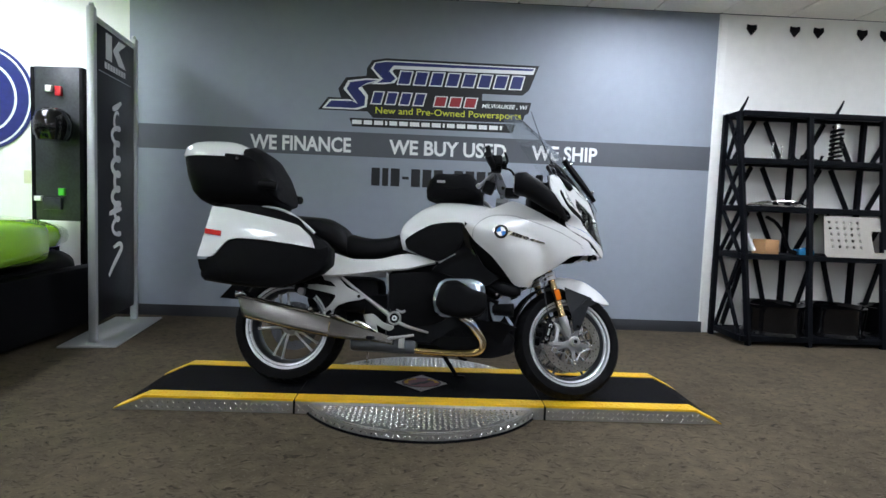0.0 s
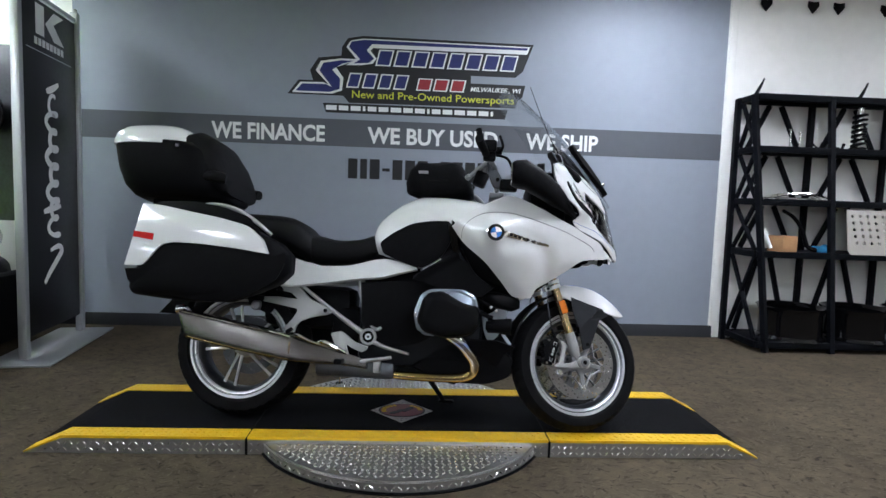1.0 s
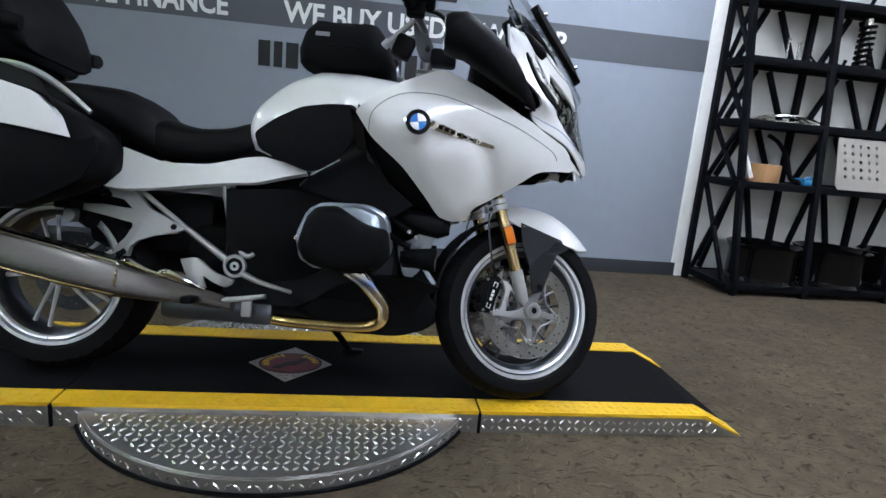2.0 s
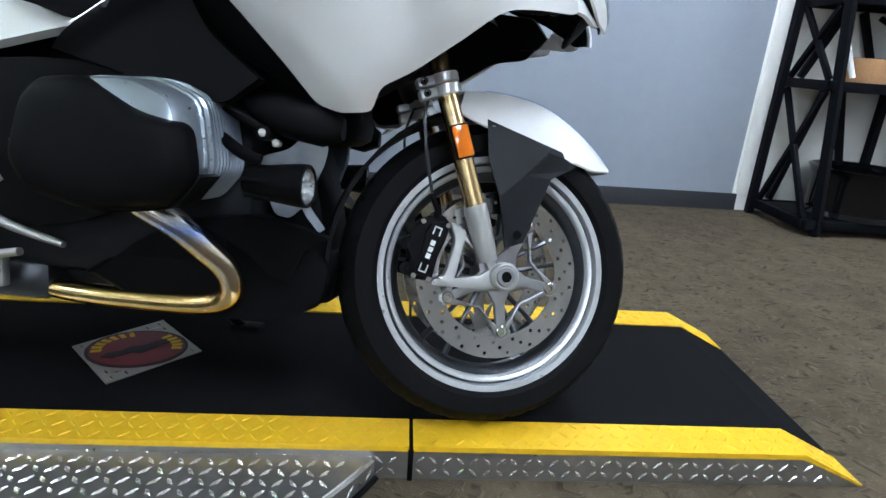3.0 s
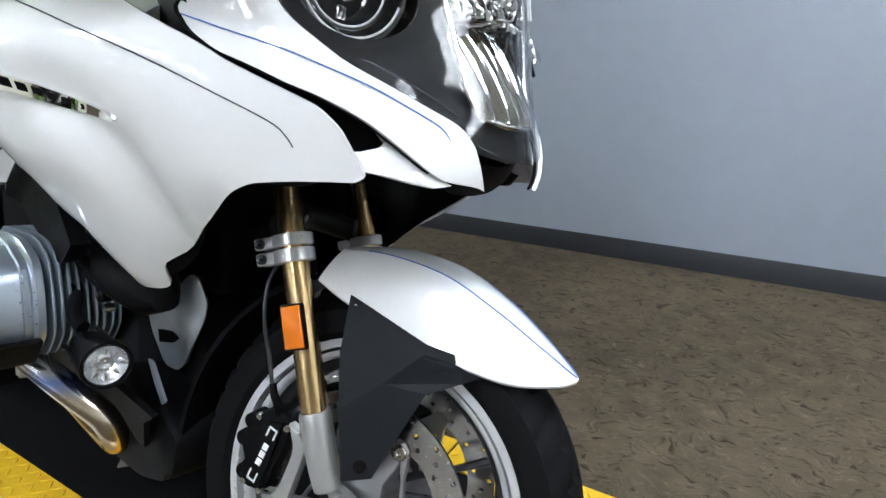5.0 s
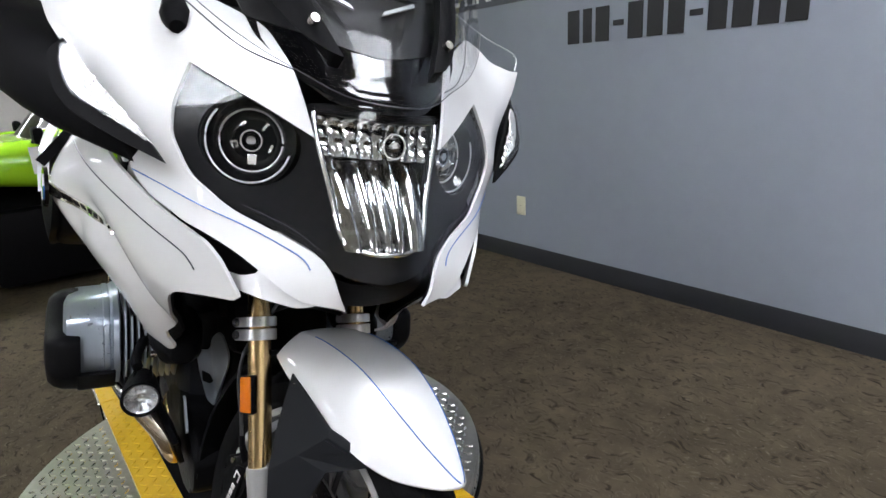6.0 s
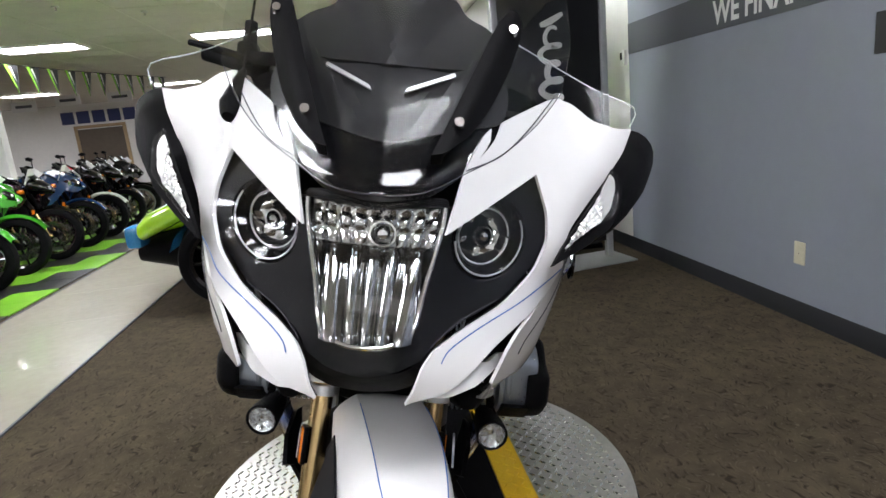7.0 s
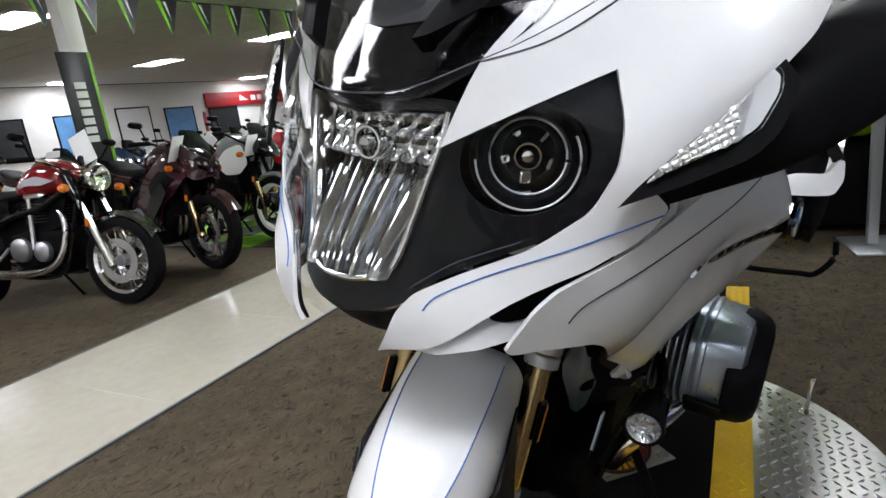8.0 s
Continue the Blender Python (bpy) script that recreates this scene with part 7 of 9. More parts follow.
# frame and foot rests
for s in (-1, 1):
    bm = B()
    y = 0.165 * s
    tube(bm, [(-0.952, y, 0.395), (-0.975, y, 0.52), (-1.0, y, 0.637)], [0.0115, 0.0095, 0.0105], 10, 3)
    tube(bm, [(-1.262, y, 0.596), (-1.111, y, 0.488), (-0.965, y, 0.392)], [0.0075, 0.0095, 0.0135], 10, 3)
    fr = bp("subframe", bm, "cast_white", label="silver frame struts")
    bm = B()
    outer = [(-1.299, 0.594), (-1.262, 0.584), (-1.219, 0.534), (-1.142, 0.505), (-1.106, 0.482), (-1.139, 0.466), (-1.213, 0.455), (-1.254, 0.438), (-1.276, 0.416), (-1.279, 0.384), (-1.309, 0.384), (-1.328, 0.402), (-1.288, 0.440), (-1.266, 0.478), (-1.270, 0.492), (-1.450, 0.520), (-1.455, 0.536), (-1.37, 0.540), (-1.262, 0.528), (-1.300, 0.562), (-1.372, 0.568), (-1.369, 0.586)]
    slab(bm, outer, "y", y - 0.011, y + 0.011, False, 0.003)
    hg = bp("footrest_hanger", bm, "cast_white", fr, "pale cast passenger footrest hanger")
    bp("hanger_bolt", cyl(B(), (-1.142, y - 0.015, 0.487), (-1.142, y + 0.015, 0.487), 0.009, None, 12), "plastic", hg, "dark bolt")
    bp("foot_clip", box(B(), (-1.300, y, 0.392), (0.034, 0.030, 0.018), Matrix.Rotation(radians(-35), 3, "Y"), 0.003), "plastic", hg, "dark foot clip")
    bm = B()
    tube(bm, [(-1.44, y, 0.545), (-1.43, y + 0.02 * s, 0.575), (-1.40, y + 0.03 * s, 0.60), (-1.36, y + 0.02 * s, 0.585)], 0.012, 8, 4)
    box(bm, (-1.45, y + 0.04 * s, 0.53), (0.05, 0.08, 0.025), bev=0.006)
    bp("passenger_footrest", bm, "plastic", fr, "black folded footrest")
    bm = B()
    lathe(bm, [(0.026, s * 0.030), (0.034, s * 0.030), (0.037, s * 0.026), (0.037, -s * 0.006), (0.026, -s * 0.006), (0.026, s * 0.030)], (-0.940, y, 0.382), 32)
    pv = bp("swingarm_pivot", bm, "cast_white", fr, "pale round pivot ring")
    bp("pivot_core", cyl(B(), (-0.940, y, 0.382), (-0.940, y + 0.024 * s, 0.382), 0.026, None, 24), "plastic", pv, "dark pivot recess")
    bm = B()
    lathe(bm, [(0.006, s * 0.030), (0.0135, s * 0.030), (0.0145, s * 0.020), (0.006, s * 0.020), (0.006, s * 0.030)], (-0.940, y, 0.382), 20)
    bp("pivot_bolt", bm, "silver", pv, "bright pivot bolt")
    bm = B()
    slab(bm, [(-1.108, 0.391), (-1.056, 0.401), (-0.999, 0.356), (-0.938, 0.340), (-0.944, 0.324), (-0.964, 0.313), (-1.008, 0.330), (-1.040, 0.352), (-1.030, 0.321), (-1.015, 0.288), (-1.052, 0.269), (-1.071, 0.307)], "y", y + 0.030 * s, y + 0.016 * s, True, 0.003)
    bp("heel_plate", bm, "cast_white", fr, "pale heel guard plate")
    bm = B()
    tube(bm, [(-0.920, y + 0.02 * s, 0.362), (-0.86, y + 0.03 * s, 0.340), (-0.755, y + 0.045 * s, 0.318)], [0.0105, 0.0085, 0.006], 10, 3)
    tube(bm, [(-0.985, y + 0.03 * s, 0.272), (-0.90, y + 0.04 * s, 0.286), (-0.83, y + 0.05 * s, 0.300)], [0.0095, 0.0085, 0.0075], 10, 3)
    box(bm, (-0.895, y + 0.02 * s, 0.255), (0.030, 0.020, 0.055), None, 0.004)
    tube(bm, [(-0.935, y + 0.01 * s, 0.43), (-0.905, y + 0.02 * s, 0.415), (-0.885, y + 0.02 * s, 0.425)], [0.010, 0.008, 0.007], 8, 3)
    bp("pedal", bm, "cast_white", fr, "silver foot pedals")
    bm = B()
    box(bm, (-1.05, y + 0.06 * s, 0.275), (0.035, 0.10, 0.022), bev=0.006)
    bp("footrest", bm, "plastic", fr, "black rubber footrest")
bm = B()
box(bm, (-1.22, 0.11, 0.36), (0.52, 0.06, 0.09), Matrix.Rotation(radians(8), 3, "Y"), 0.025)
bp("swingarm", bm, "plastic_grey", label="dark single-sided swing arm")
for s in (-1, 1):
    sp = bp("rear_damper", cyl(B(), (-1.50, 0.10 * s, 0.52), (-1.40, 0.17 * s, 0.485), 0.030, 0.026, 18), "plastic", label="dark rear fittings")
    bp("preload_knob", lathe(B(), [(0.0, s * 0.022), (0.018, s * 0.022), (0.022, s * 0.016), (0.022, s * -0.01), (0.0, s * -0.01)], (-1.455, 0.175 * s, 0.497), 20), "cast", sp, "silver round knob")
    bm = B()
    tube(bm, [(-1.47, 0.14 * s, 0.56), (-1.40, 0.17 * s, 0.585), (-1.33, 0.16 * s, 0.56), (-1.30, 0.14 * s, 0.47)], [0.016, 0.014, 0.012], 10, 4)
    bp("damper_hose", bm, "plastic", sp, "black hose")
bm = B()
box(bm, (-1.25, 0, 0.50), (0.42, 0.22, 0.20), bev=0.05)
bp("rear_inner_guard", bm, "plastic", label="black inner rear mudguard")
# silencer
def box_ring(x, zt, zb, yc, ry, slant=0.0, n=32, p=5.5):
    """Rounded upright section of the silencer; slant leans it in x with height."""
    zc, rz = (zt + zb) / 2, (zt - zb) / 2
    return [(x + slant * (q[2] - zc), yc + q[1] * (1.0 + 0.10 * (zc - q[2]) / rz), q[2]) for q in oval(0, 0, zc, ry, rz, n, p)]


bm = B()
SK = [(-1.766, 0.466, 0.340, 0.040, -0.34), (-1.745, 0.463, 0.336, 0.047, -0.30), (-1.58, 0.434, 0.308, 0.052, -0.12), (-1.40, 0.400, 0.280, 0.052, 0.0), (-1.27, 0.373, 0.262, 0.048, 0.0), (-1.17, 0.348, 0.257, 0.038, 0.0), (-1.06, 0.318, 0.256, 0.028, 0.0), (-0.94, 0.284, 0.242, 0.021, 0.0)]
loft(bm, [box_ring(x, zt, zb, -0.205 + 0.09 * max(0, x + 1.2), ry, sl) for x, zt, zb, ry, sl in SK])
sil = bp("silencer", bm, "silencer", label="brushed steel silencer, darkened for the dark surroundings it mirrors", sharp=30)
rail = lambda f, dy: [(x + sl * (zt - zb) / 2 * (1 if f > 0.5 else -1), -0.205 + 0.09 * max(0, x + 1.2) - ry * dy, zb + (zt - zb) * f) for x, zt, zb, ry, sl in SK[1:5]]
# no real seam: a chrome line stands for the highlight where the top rounds over
bp("seam", tube(B(), rail(0.955, 0.90), 0.0052, 8, 3), "chrome", sil, "chrome line added for the highlight along the top edge")
# gold colour paints the yellow reflection along the lower seam
bp("lower_seam", tube(B(), rail(0.10, 1.09), 0.0022, 8, 3), "gold", sil, "thin lower seam, gold for the yellow mirrored along it")
bm = B()
loft(bm, [oval(x, -0.205, z, ry, rz, 22, 3.0) for x, z, ry, rz in ((-1.808, 0.462, 0.022, 0.012), (-1.800, 0.463, 0.034, 0.020), (-1.770, 0.470, 0.036, 0.016), (-1.750, 0.470, 0.030, 0.010))])
bp("end_cap", bm, "chrome", sil, "bright end cap")
bm = B()
tube(bm, [(-1.265, -0.225, 0.372), (-1.235, -0.242, 0.374), (-1.18, -0.238, 0.352), (-1.12, -0.228, 0.335), (-1.02, -0.205, 0.305)], [0.010, 0.017, 0.012, 0.010, 0.009], 12, 5, squash=0.55)
tube(bm, [(-1.15, -0.23, 0.352), (-1.115, -0.240, 0.350), (-1.06, -0.228, 0.326), (-1.03, -0.215, 0.312)], [0.008, 0.017, 0.015, 0.008], 12, 5, squash=0.7)
bp("heat_shield", bm, "chrome", sil, "chrome heat shield")
bp("clamp_band", tube(B(), [(-1.27 + 0.0, -0.205 + 0.050 * math.cos(a), 0.317 + 0.056 * math.sin(a)) for a in (2 * math.pi * i / 20 for i in range(20))], 0.004, 6, 1, closed=True), "gold", sil, "straw-tinted clamp band")
bm = B()
box(bm, (-1.00, -0.05, 0.235), (0.36, 0.22, 0.075), bev=0.02)
bp("collector_box", bm, "barrel", sil, "dark steel collector box")
# side stand
bm = B()
tube(bm, [(-0.72, 0.10, 0.22), (-0.66, 0.20, 0.12), (-0.62, 0.255, 0.052)], [0.014, 0.011], 10, 3)
st = bp("side_stand", bm, "plastic", label="black side stand, folded out")
bm = B()
box(bm, (-0.61, 0.26, 0.055), (0.075, 0.05, 0.012), bev=0.004)
bp("stand_foot", bm, "plastic", st)
bm = B()
tube(bm, [(-0.63, 0.08, 0.21), (-0.60, 0.10, 0.175), (-0.56, 0.11, 0.165)], 0.008, 8, 3)
bp("stand_tang", bm, "plastic", st)

# ---- banner stand beside the wall ----
sgn = thing("banner_stand", "tall black banner in an aluminium frame with white marks", "banner stand", pose(-0.818, -0.69, 0, 0, 0, 8))
YA, YB, ZT = -0.41, 0.41, 2.36
for y in (YA, YB):
    part("post", box(B(), (0, y, ZT / 2 + 0.01), (0.05, 0.05, ZT - 0.02), bev=0.006), "alu_frame", sgn)
    cap = part("post_cap", lathe(B(), [(0, 0.03), (0.014, 0.026), (0.018, 0.014), (0.012, 0.0), (0, 0)], (0, y, ZT), 16, "z"), "alu_frame", sgn)
part("top_rail", box(B(), (0, 0, ZT - 0.06), (0.03, YB - YA, 0.03), bev=0.004), "alu_frame", sgn)
part("base_plate", box(B(), (0, 0, 0.006), (0.38, 1.06, 0.012), bev=0.003), "alu_frame", sgn)
part("banner", box(B(), (0, 0, 1.21), (0.014, YB - YA - 0.052, 2.13), bev=0.002), "sign_black", sgn, "black printed banner")
for xf in (-0.0082, 0.0082):
    part("seam_line", box(B(), (xf, 0, 1.955), (0.003, 0.62, 0.006)), "alu_frame", sgn, "thin silver line")
    fx0, fx1 = (xf, xf + math.copysign(0.002, xf))
    mir = 1 if xf > 0 else -1
    for pts in ([(-0.19, 2.06), (-0.08, 2.06), (-0.08, 2.25), (-0.19, 2.25)], [(-0.06, 2.15), (0.06, 2.25), (0.20, 2.25), (0.05, 2.17)], [(-0.06, 2.15), (0.05, 2.17), (0.20, 2.06), (0.06, 2.06)]):
        part("mark", slab(B(), [(mir * u, v) for u, v in pts], "x", fx0, fx1), "decal_white", sgn, "white emblem block")
    for k in range(8):
        part("mark", box(B(), (xf, mir * (-0.19 + 0.052 * k), 2.015), (0.003, 0.036, 0.045)), "decal_white", sgn, "white bar")
    # slanted brush-like strokes standing upright along the banner
    wave = [((0.052 + 0.022 * math.sin(k * 0.37)) * math.sin(k * 0.785), 0.74 + 0.0145 * k + 0.030 * math.cos(k * 0.785)) for k in range(68)]
    strokes = [[(-0.13, 0.46), (-0.07, 0.52), (0.03, 0.60), (0.09, 0.655), (0.05, 0.69), (-0.05, 0.67)], wave, [(-0.12, 0.93), (-0.02, 0.95), (0.09, 0.965)], [(-0.06, 1.72), (0.0, 1.74), (0.09, 1.79)]]
    for pts in strokes:
        line = smooth_line([(u, v, 0) for u, v in pts], 6)
        half_w = [0.008 + 0.014 * math.sin(math.pi * (0.12 + 0.8 * i / (len(line) - 1))) for i in range(len(line))]
        rail = []
        for i, p in enumerate(line):
            g = (line[min(i + 1, len(line) - 1)] - line[max(i - 1, 0)]).normalized()
            rail.append((p, Vector((-g.y, g.x, 0)) * half_w[i]))
        loop = [p + o for p, o in rail] + [p - o for p, o in reversed(rail)]
        part("stroke", slab(B(), [(mir * p.x * 1.15, p.y) for p in (loop if mir > 0 else loop[::-1])], "x", fx0, fx1), "decal_white", sgn, "white script stroke")

# dark display rack by the white wall
rk = thing("display_rack", "black accessory display board on a stand", "display rack", pose(-1.52, -0.32, 0, 0, 0, -4))
part("board", box(B(), (0.06, 0, 1.47), (0.40, 0.04, 1.26), bev=0.006), "poster_dark", rk, "dark printed board")
for x in (-0.15, 0.26):
    part("upright", box(B(), (x, 0.0, 1.05), (0.035, 0.05, 2.09), bev=0.005), "plastic", rk)
part("base", box(B(), (0, -0.05, 0.02), (0.60, 0.40, 0.04), bev=0.006), "plastic", rk)
part("lower_board", box(B(), (-0.05, 0.0, 0.42), (0.18, 0.03, 0.76), bev=0.004), "plastic", rk)
for x, z, w, h, mt in ((0.08, 1.90, 0.05, 0.08, "bike_red"), (0.0, 1.92, 0.05, 0.05, "paper"), (0.10, 1.08, 0.05, 0.06, "bike_green"), (0.02, 0.98, 0.16, 0.10, "poster_dark"), (-0.10, 1.02, 0.06, 0.04, "paper")):
    part("hanging_pack", box(B(), (x, -0.035, z), (w, 0.03, h), bev=0.004), mt, rk, "small hanging pack")
hm = single("helmet", lathe(B(), [(0, 0.15), (0.07, 0.14), (0.12, 0.10), (0.14, 0.03), (0.135, -0.05), (0.11, -0.11), (0.0, -0.12)], (0, 0, 0), 24, "z"), "gloss_black", "gloss black helmet hung on the display board", "helmet", pose(-1.42, -0.475, 1.60))

# round emblem on the white wall
rd = thing("round_wall_emblem", "large round navy and white emblem on the white wall", "wall emblem", pose(-2.33, 0, 1.88))
for r0, r1, mt, y in ((0.0, 0.46, "decal_navy", -0.012), (0.0, 0.435, "decal_white", -0.015), (0.0, 0.42, "decal_navy", -0.018), (0.0, 0.32, "decal_white", -0.021), (0.0, 0.30, "decal_navy", -0.024)):
    part("ring", cyl(B(), (0, -0.001, 0), (0, y, 0), r1, None, 56), mt, rd)

# ---- steel parts shelf ----
sh = thing("parts_shelf", "dark painted welded steel shelf with slanted braces", "shelf")
SX = (4.27, 4.90, 5.55, 6.20)
LV = (0.06, 0.755, 1.165, 1.575, 1.985)
def front_y(z):
    return -0.50 + 0.115 * z


def bar(p, q, w=0.032, name="brace", mt="rack_steel", label=""):
    p, q = Vector(p), Vector(q)
    bm = B()
    R = spin(q - p)
    box(bm, (p + q) / 2, (w, w, (q - p).length), R, 0.003, 1)
    part(name, bm, mt, sh, label)


for x in SX:
    bar((x + (0.10 if x < 4.5 else 0), front_y(0), 0.0), (x, front_y(2.0), 2.0), 0.042, "post")
    bar((x, -0.05, 0.0), (x, -0.05, 2.0), 0.042, "post")
for z in LV:
    part("front_rail", box(B(), ((SX[0] + SX[-1]) / 2 + 0.02, front_y(z) - 0.002, z), (SX[-1] - SX[0] - 0.02, 0.030, 0.05), bev=0.003), "rack_steel", sh)
    part("back_rail", box(B(), ((SX[0] + SX[-1]) / 2, -0.05, z), (SX[-1] - SX[0], 0.030, 0.05), bev=0.003), "rack_steel", sh)
    part("side_rail", box(B(), (SX[0] + 0.03, (front_y(z) - 0.05) / 2, z), (0.035, -front_y(z) - 0.07, 0.05), bev=0.003), "rack_steel", sh)
    part("shelf_board", box(B(), ((SX[0] + SX[-1]) / 2 + 0.03, (front_y(z) - 0.05) / 2, z + 0.012), (SX[-1] - SX[0] - 0.08, -front_y(z) - 0.06, 0.014), bev=0.002), "rack_steel", sh)
for a, b in zip(LV, LV[1:]):
    for x0, x1 in zip(SX, SX[1:]):
        m = (x0 + x1) / 2
        bar((x0 + 0.10, -0.05, a + 0.03), (m - 0.05, -0.05, b - 0.03), 0.034)
        bar((m + 0.05, -0.05, b - 0.03), (x1 - 0.10, -0.05, a + 0.03), 0.034)
    bar((SX[0] + 0.03, -0.07, a + 0.03), (SX[0] + 0.03, front_y(b) + 0.03, b - 0.03), 0.028)
    bar((SX[0] + 0.03, -0.07, b - 0.03), (SX[0] + 0.03, front_y(a) + 0.03, a + 0.03), 0.028)
for x in (4.30, 5.15):
    bm = B()
    tube(bm, [(x, front_y(2.0) + 0.03, 2.0), (x + 0.01, front_y(2.0) + 0.03, 2.03), (x + 0.03, front_y(2.0) + 0.02, 2.08), (x + 0.05, front_y(2.0) + 0.02, 2.13)], [0.022, 0.014, 0.010, 0.006], 8, 3)
    part("finial_hook", bm, "rack_steel", sh, "dark hooked finial")
# things on the shelf
bm = B()
tube(bm, [(5.17 + 0.045 * math.cos(i * 0.7), -0.24 + 0.045 * math.sin(i * 0.7), 1.62 + i * 0.0042) for i in range(66)], 0.011, 8, 1)
ss = thing("shock_spring", "black coil-over shock standing on the shelf", "shock absorber")
part("coil", bm, "plastic", ss)
part("damper", cyl(B(), (5.17, -0.24, 1.595), (5.17, -0.24, 1.93), 0.024, None, 14), "steel", ss)
part("collar", cyl(B(), (5.17, -0.24, 1.594), (5.17, -0.24, 1.62), 0.06, None, 18), "plastic", ss)
for x, h in ((4.62, 0.15), (4.70, 0.13)):
    bm = B()
    tube(bm, [(x, -0.22, 1.594), (x, -0.22, 1.594 + h * 0.5), (x, -0.22, 1.594 + h)], 0.007, 8, 1)
    cyl(bm, (x, -0.22, 1.594 + h), (x, -0.22, 1.60 + h), 0.014, None, 10)
    single("bolt", bm, "steel", "tall steel bolt standing on the shelf", "bolt", group="bolts on the shelf")
for x, mt, lb in ((4.84, "plastic", "black brake lever lying on the shelf"), (5.02, "plastic", "small black bracket on the shelf")):
    bm = B()
    tube(bm, [(x - 0.05, -0.22, 1.66 if x < 5 else 1.615), (x, -0.22, 1.615), (x + 0.03, -0.22, 1.605), (x + 0.05, -0.22, 1.65)], [0.006, 0.009, 0.012], 8, 4)
    box(bm, (x + 0.02, -0.22, 1.604), (0.05, 0.03, 0.022), bev=0.004)
    single("lever", bm, mt, lb, "lever")
cr = thing("luggage_rack", "chrome tubular luggage rack lying on the shelf", "luggage rack")
for k in range(3):
    bm = B()
    tube(bm, [(4.45, -0.16 - 0.07 * k, 1.20), (4.62, -0.16 - 0.07 * k, 1.235), (4.80, -0.16 - 0.07 * k, 1.235), (4.95, -0.16 - 0.07 * k, 1.20)], 0.008, 8, 4)
    part("rail", bm, "chrome", cr)
for x in (4.60, 4.72, 4.84):
    part("cross_tube", cyl(B(), (x, -0.16, 1.232), (x, -0.30, 1.232), 0.007, None, 8), "chrome", cr)
part("foot", box(B(), (4.74, -0.23, 1.195), (0.40, 0.05, 0.022), bev=0.004), "steel", cr)
single("parts_box", box(B(), (4.60, -0.26, 0.835), (0.16, 0.14, 0.13), Matrix.Rotation(0.3, 3, "Z"), 0.004), "cardboard", "small brown cardboard box on the shelf", "box")
single("light_tube", cyl(B(), (4.46, -0.33, 0.80), (4.41, -0.30, 0.95), 0.014, None, 12), "paper", "short white tube leaning on the shelf", "tube")
bm = B()
tube(bm, [(4.62, -0.2, 1.10), (4.70, -0.22, 1.05), (4.76, -0.25, 0.95), (4.80, -0.27, 0.82), (4.86, -0.3, 0.79)], [0.014, 0.016, 0.02], 10, 4)
single("handle_tube", bm, "plastic", "curved black hose hanging on the shelf", "hose")
bm = B()
for k in range(5):
    tube(bm, [(4.84 + 0.03 * k, -0.30, 0.79), (4.90 + 0.02 * k, -0.33 + 0.02 * k, 0.84 - 0.01 * k), (4.99, -0.31 + 0.01 * k, 0.80), (5.04 - 0.03 * k, -0.26, 0.785)], 0.006, 6, 4)
box(bm, (4.93, -0.28, 0.80), (0.14, 0.10, 0.05), bev=0.01)
single("wiring_loom", bm, "blue_wrap", "tangled blue wiring loom on the shelf", "wiring")
sk = thing("skid_plate", "perforated light alloy skid plate leaning on the shelf", "skid plate")
hs = []
for gx0 in (0.08, 0.62):
    for i in range(5):
        for j in range(5):
            hs.append([(gx0 + i * 0.062 + 0.012 * math.cos(a), 0.09 + j * 0.052 + 0.012 * math.sin(a)) for a in (q * math.pi / 4 for q in range(8))])
hs.append([(0.44, 0.05), (0.53, 0.05), (0.53, 0.23), (0.44, 0.23)])
bm = B()
panel(bm, [(0, 0.03), (0.02, 0.0), (0.97, 0.0), (1.0, 0.03), (0.96, 0.35), (0.04, 0.35)], lambda u, v: Vector((5.02 + u + 0.08 * (0.35 - v) - 0.03, -0.44 + 0.22 * v, 0.775 + v)), 0.006, 0.08, holes=hs, rounded=False)
part("plate", bm, "skid", sk, sharp=20)
for k, x in enumerate((4.70, 5.24, 5.78)):
    wr = thing("wheel_rim", "black steel wheel rim lying on the bottom shelf", "wheel rim", pose(x, -0.28, 0.08), "wheel rims on the shelf")
    part("barrel", lathe(B(), [(0.235, 0.0), (0.255, 0.006), (0.23, 0.03), (0.225, 0.20), (0.25, 0.25), (0.255, 0.256), (0.245, 0.26), (0.205, 0.23), (0.205, 0.03), (0.235, 0.0)], (0, 0, 0), 40, "z"), "gloss_black", wr)
    part("hub_plate", cyl(B(), (0, 0, 0.09), (0, 0, 0.10), 0.21, None, 30), "gloss_black", wr)
for k, x in enumerate((4.465, 4.862, 5.081, 5.486, 5.70)):
    bm = B()
    slab(bm, [(-0.042, 0.035), (0.0, 0.022), (0.042, 0.035), (0.045, -0.005), (0.0, -0.060), (-0.045, -0.005)], "y", -0.001, -0.022, False, 0.004)
    single("wall_badge", bm, "plastic", "small black shield badge on the white wall", "badge", pose(x, 0, 2.784), "wall badges")

# small loose tool on the far edge of the turntable
bm = B()
tube(bm, [(1.24, -1.56, 0.052), (1.245, -1.555, 0.10), (1.25, -1.545, 0.165)], [0.006, 0.005, 0.009], 8, 2)
cyl(bm, (1.24, -1.56, 0.05), (1.24, -1.56, 0.056), 0.02, None, 12)
single("locking_pin", bm, "steel", "thin steel locking pin standing in the turntable", "pin")

# ---- lime green three-wheeler ----
car = thing("roadster", "lime green and black open three-wheeler roadster", "car", pose(-1.94, -1.85, 0, 0, 0, -90))
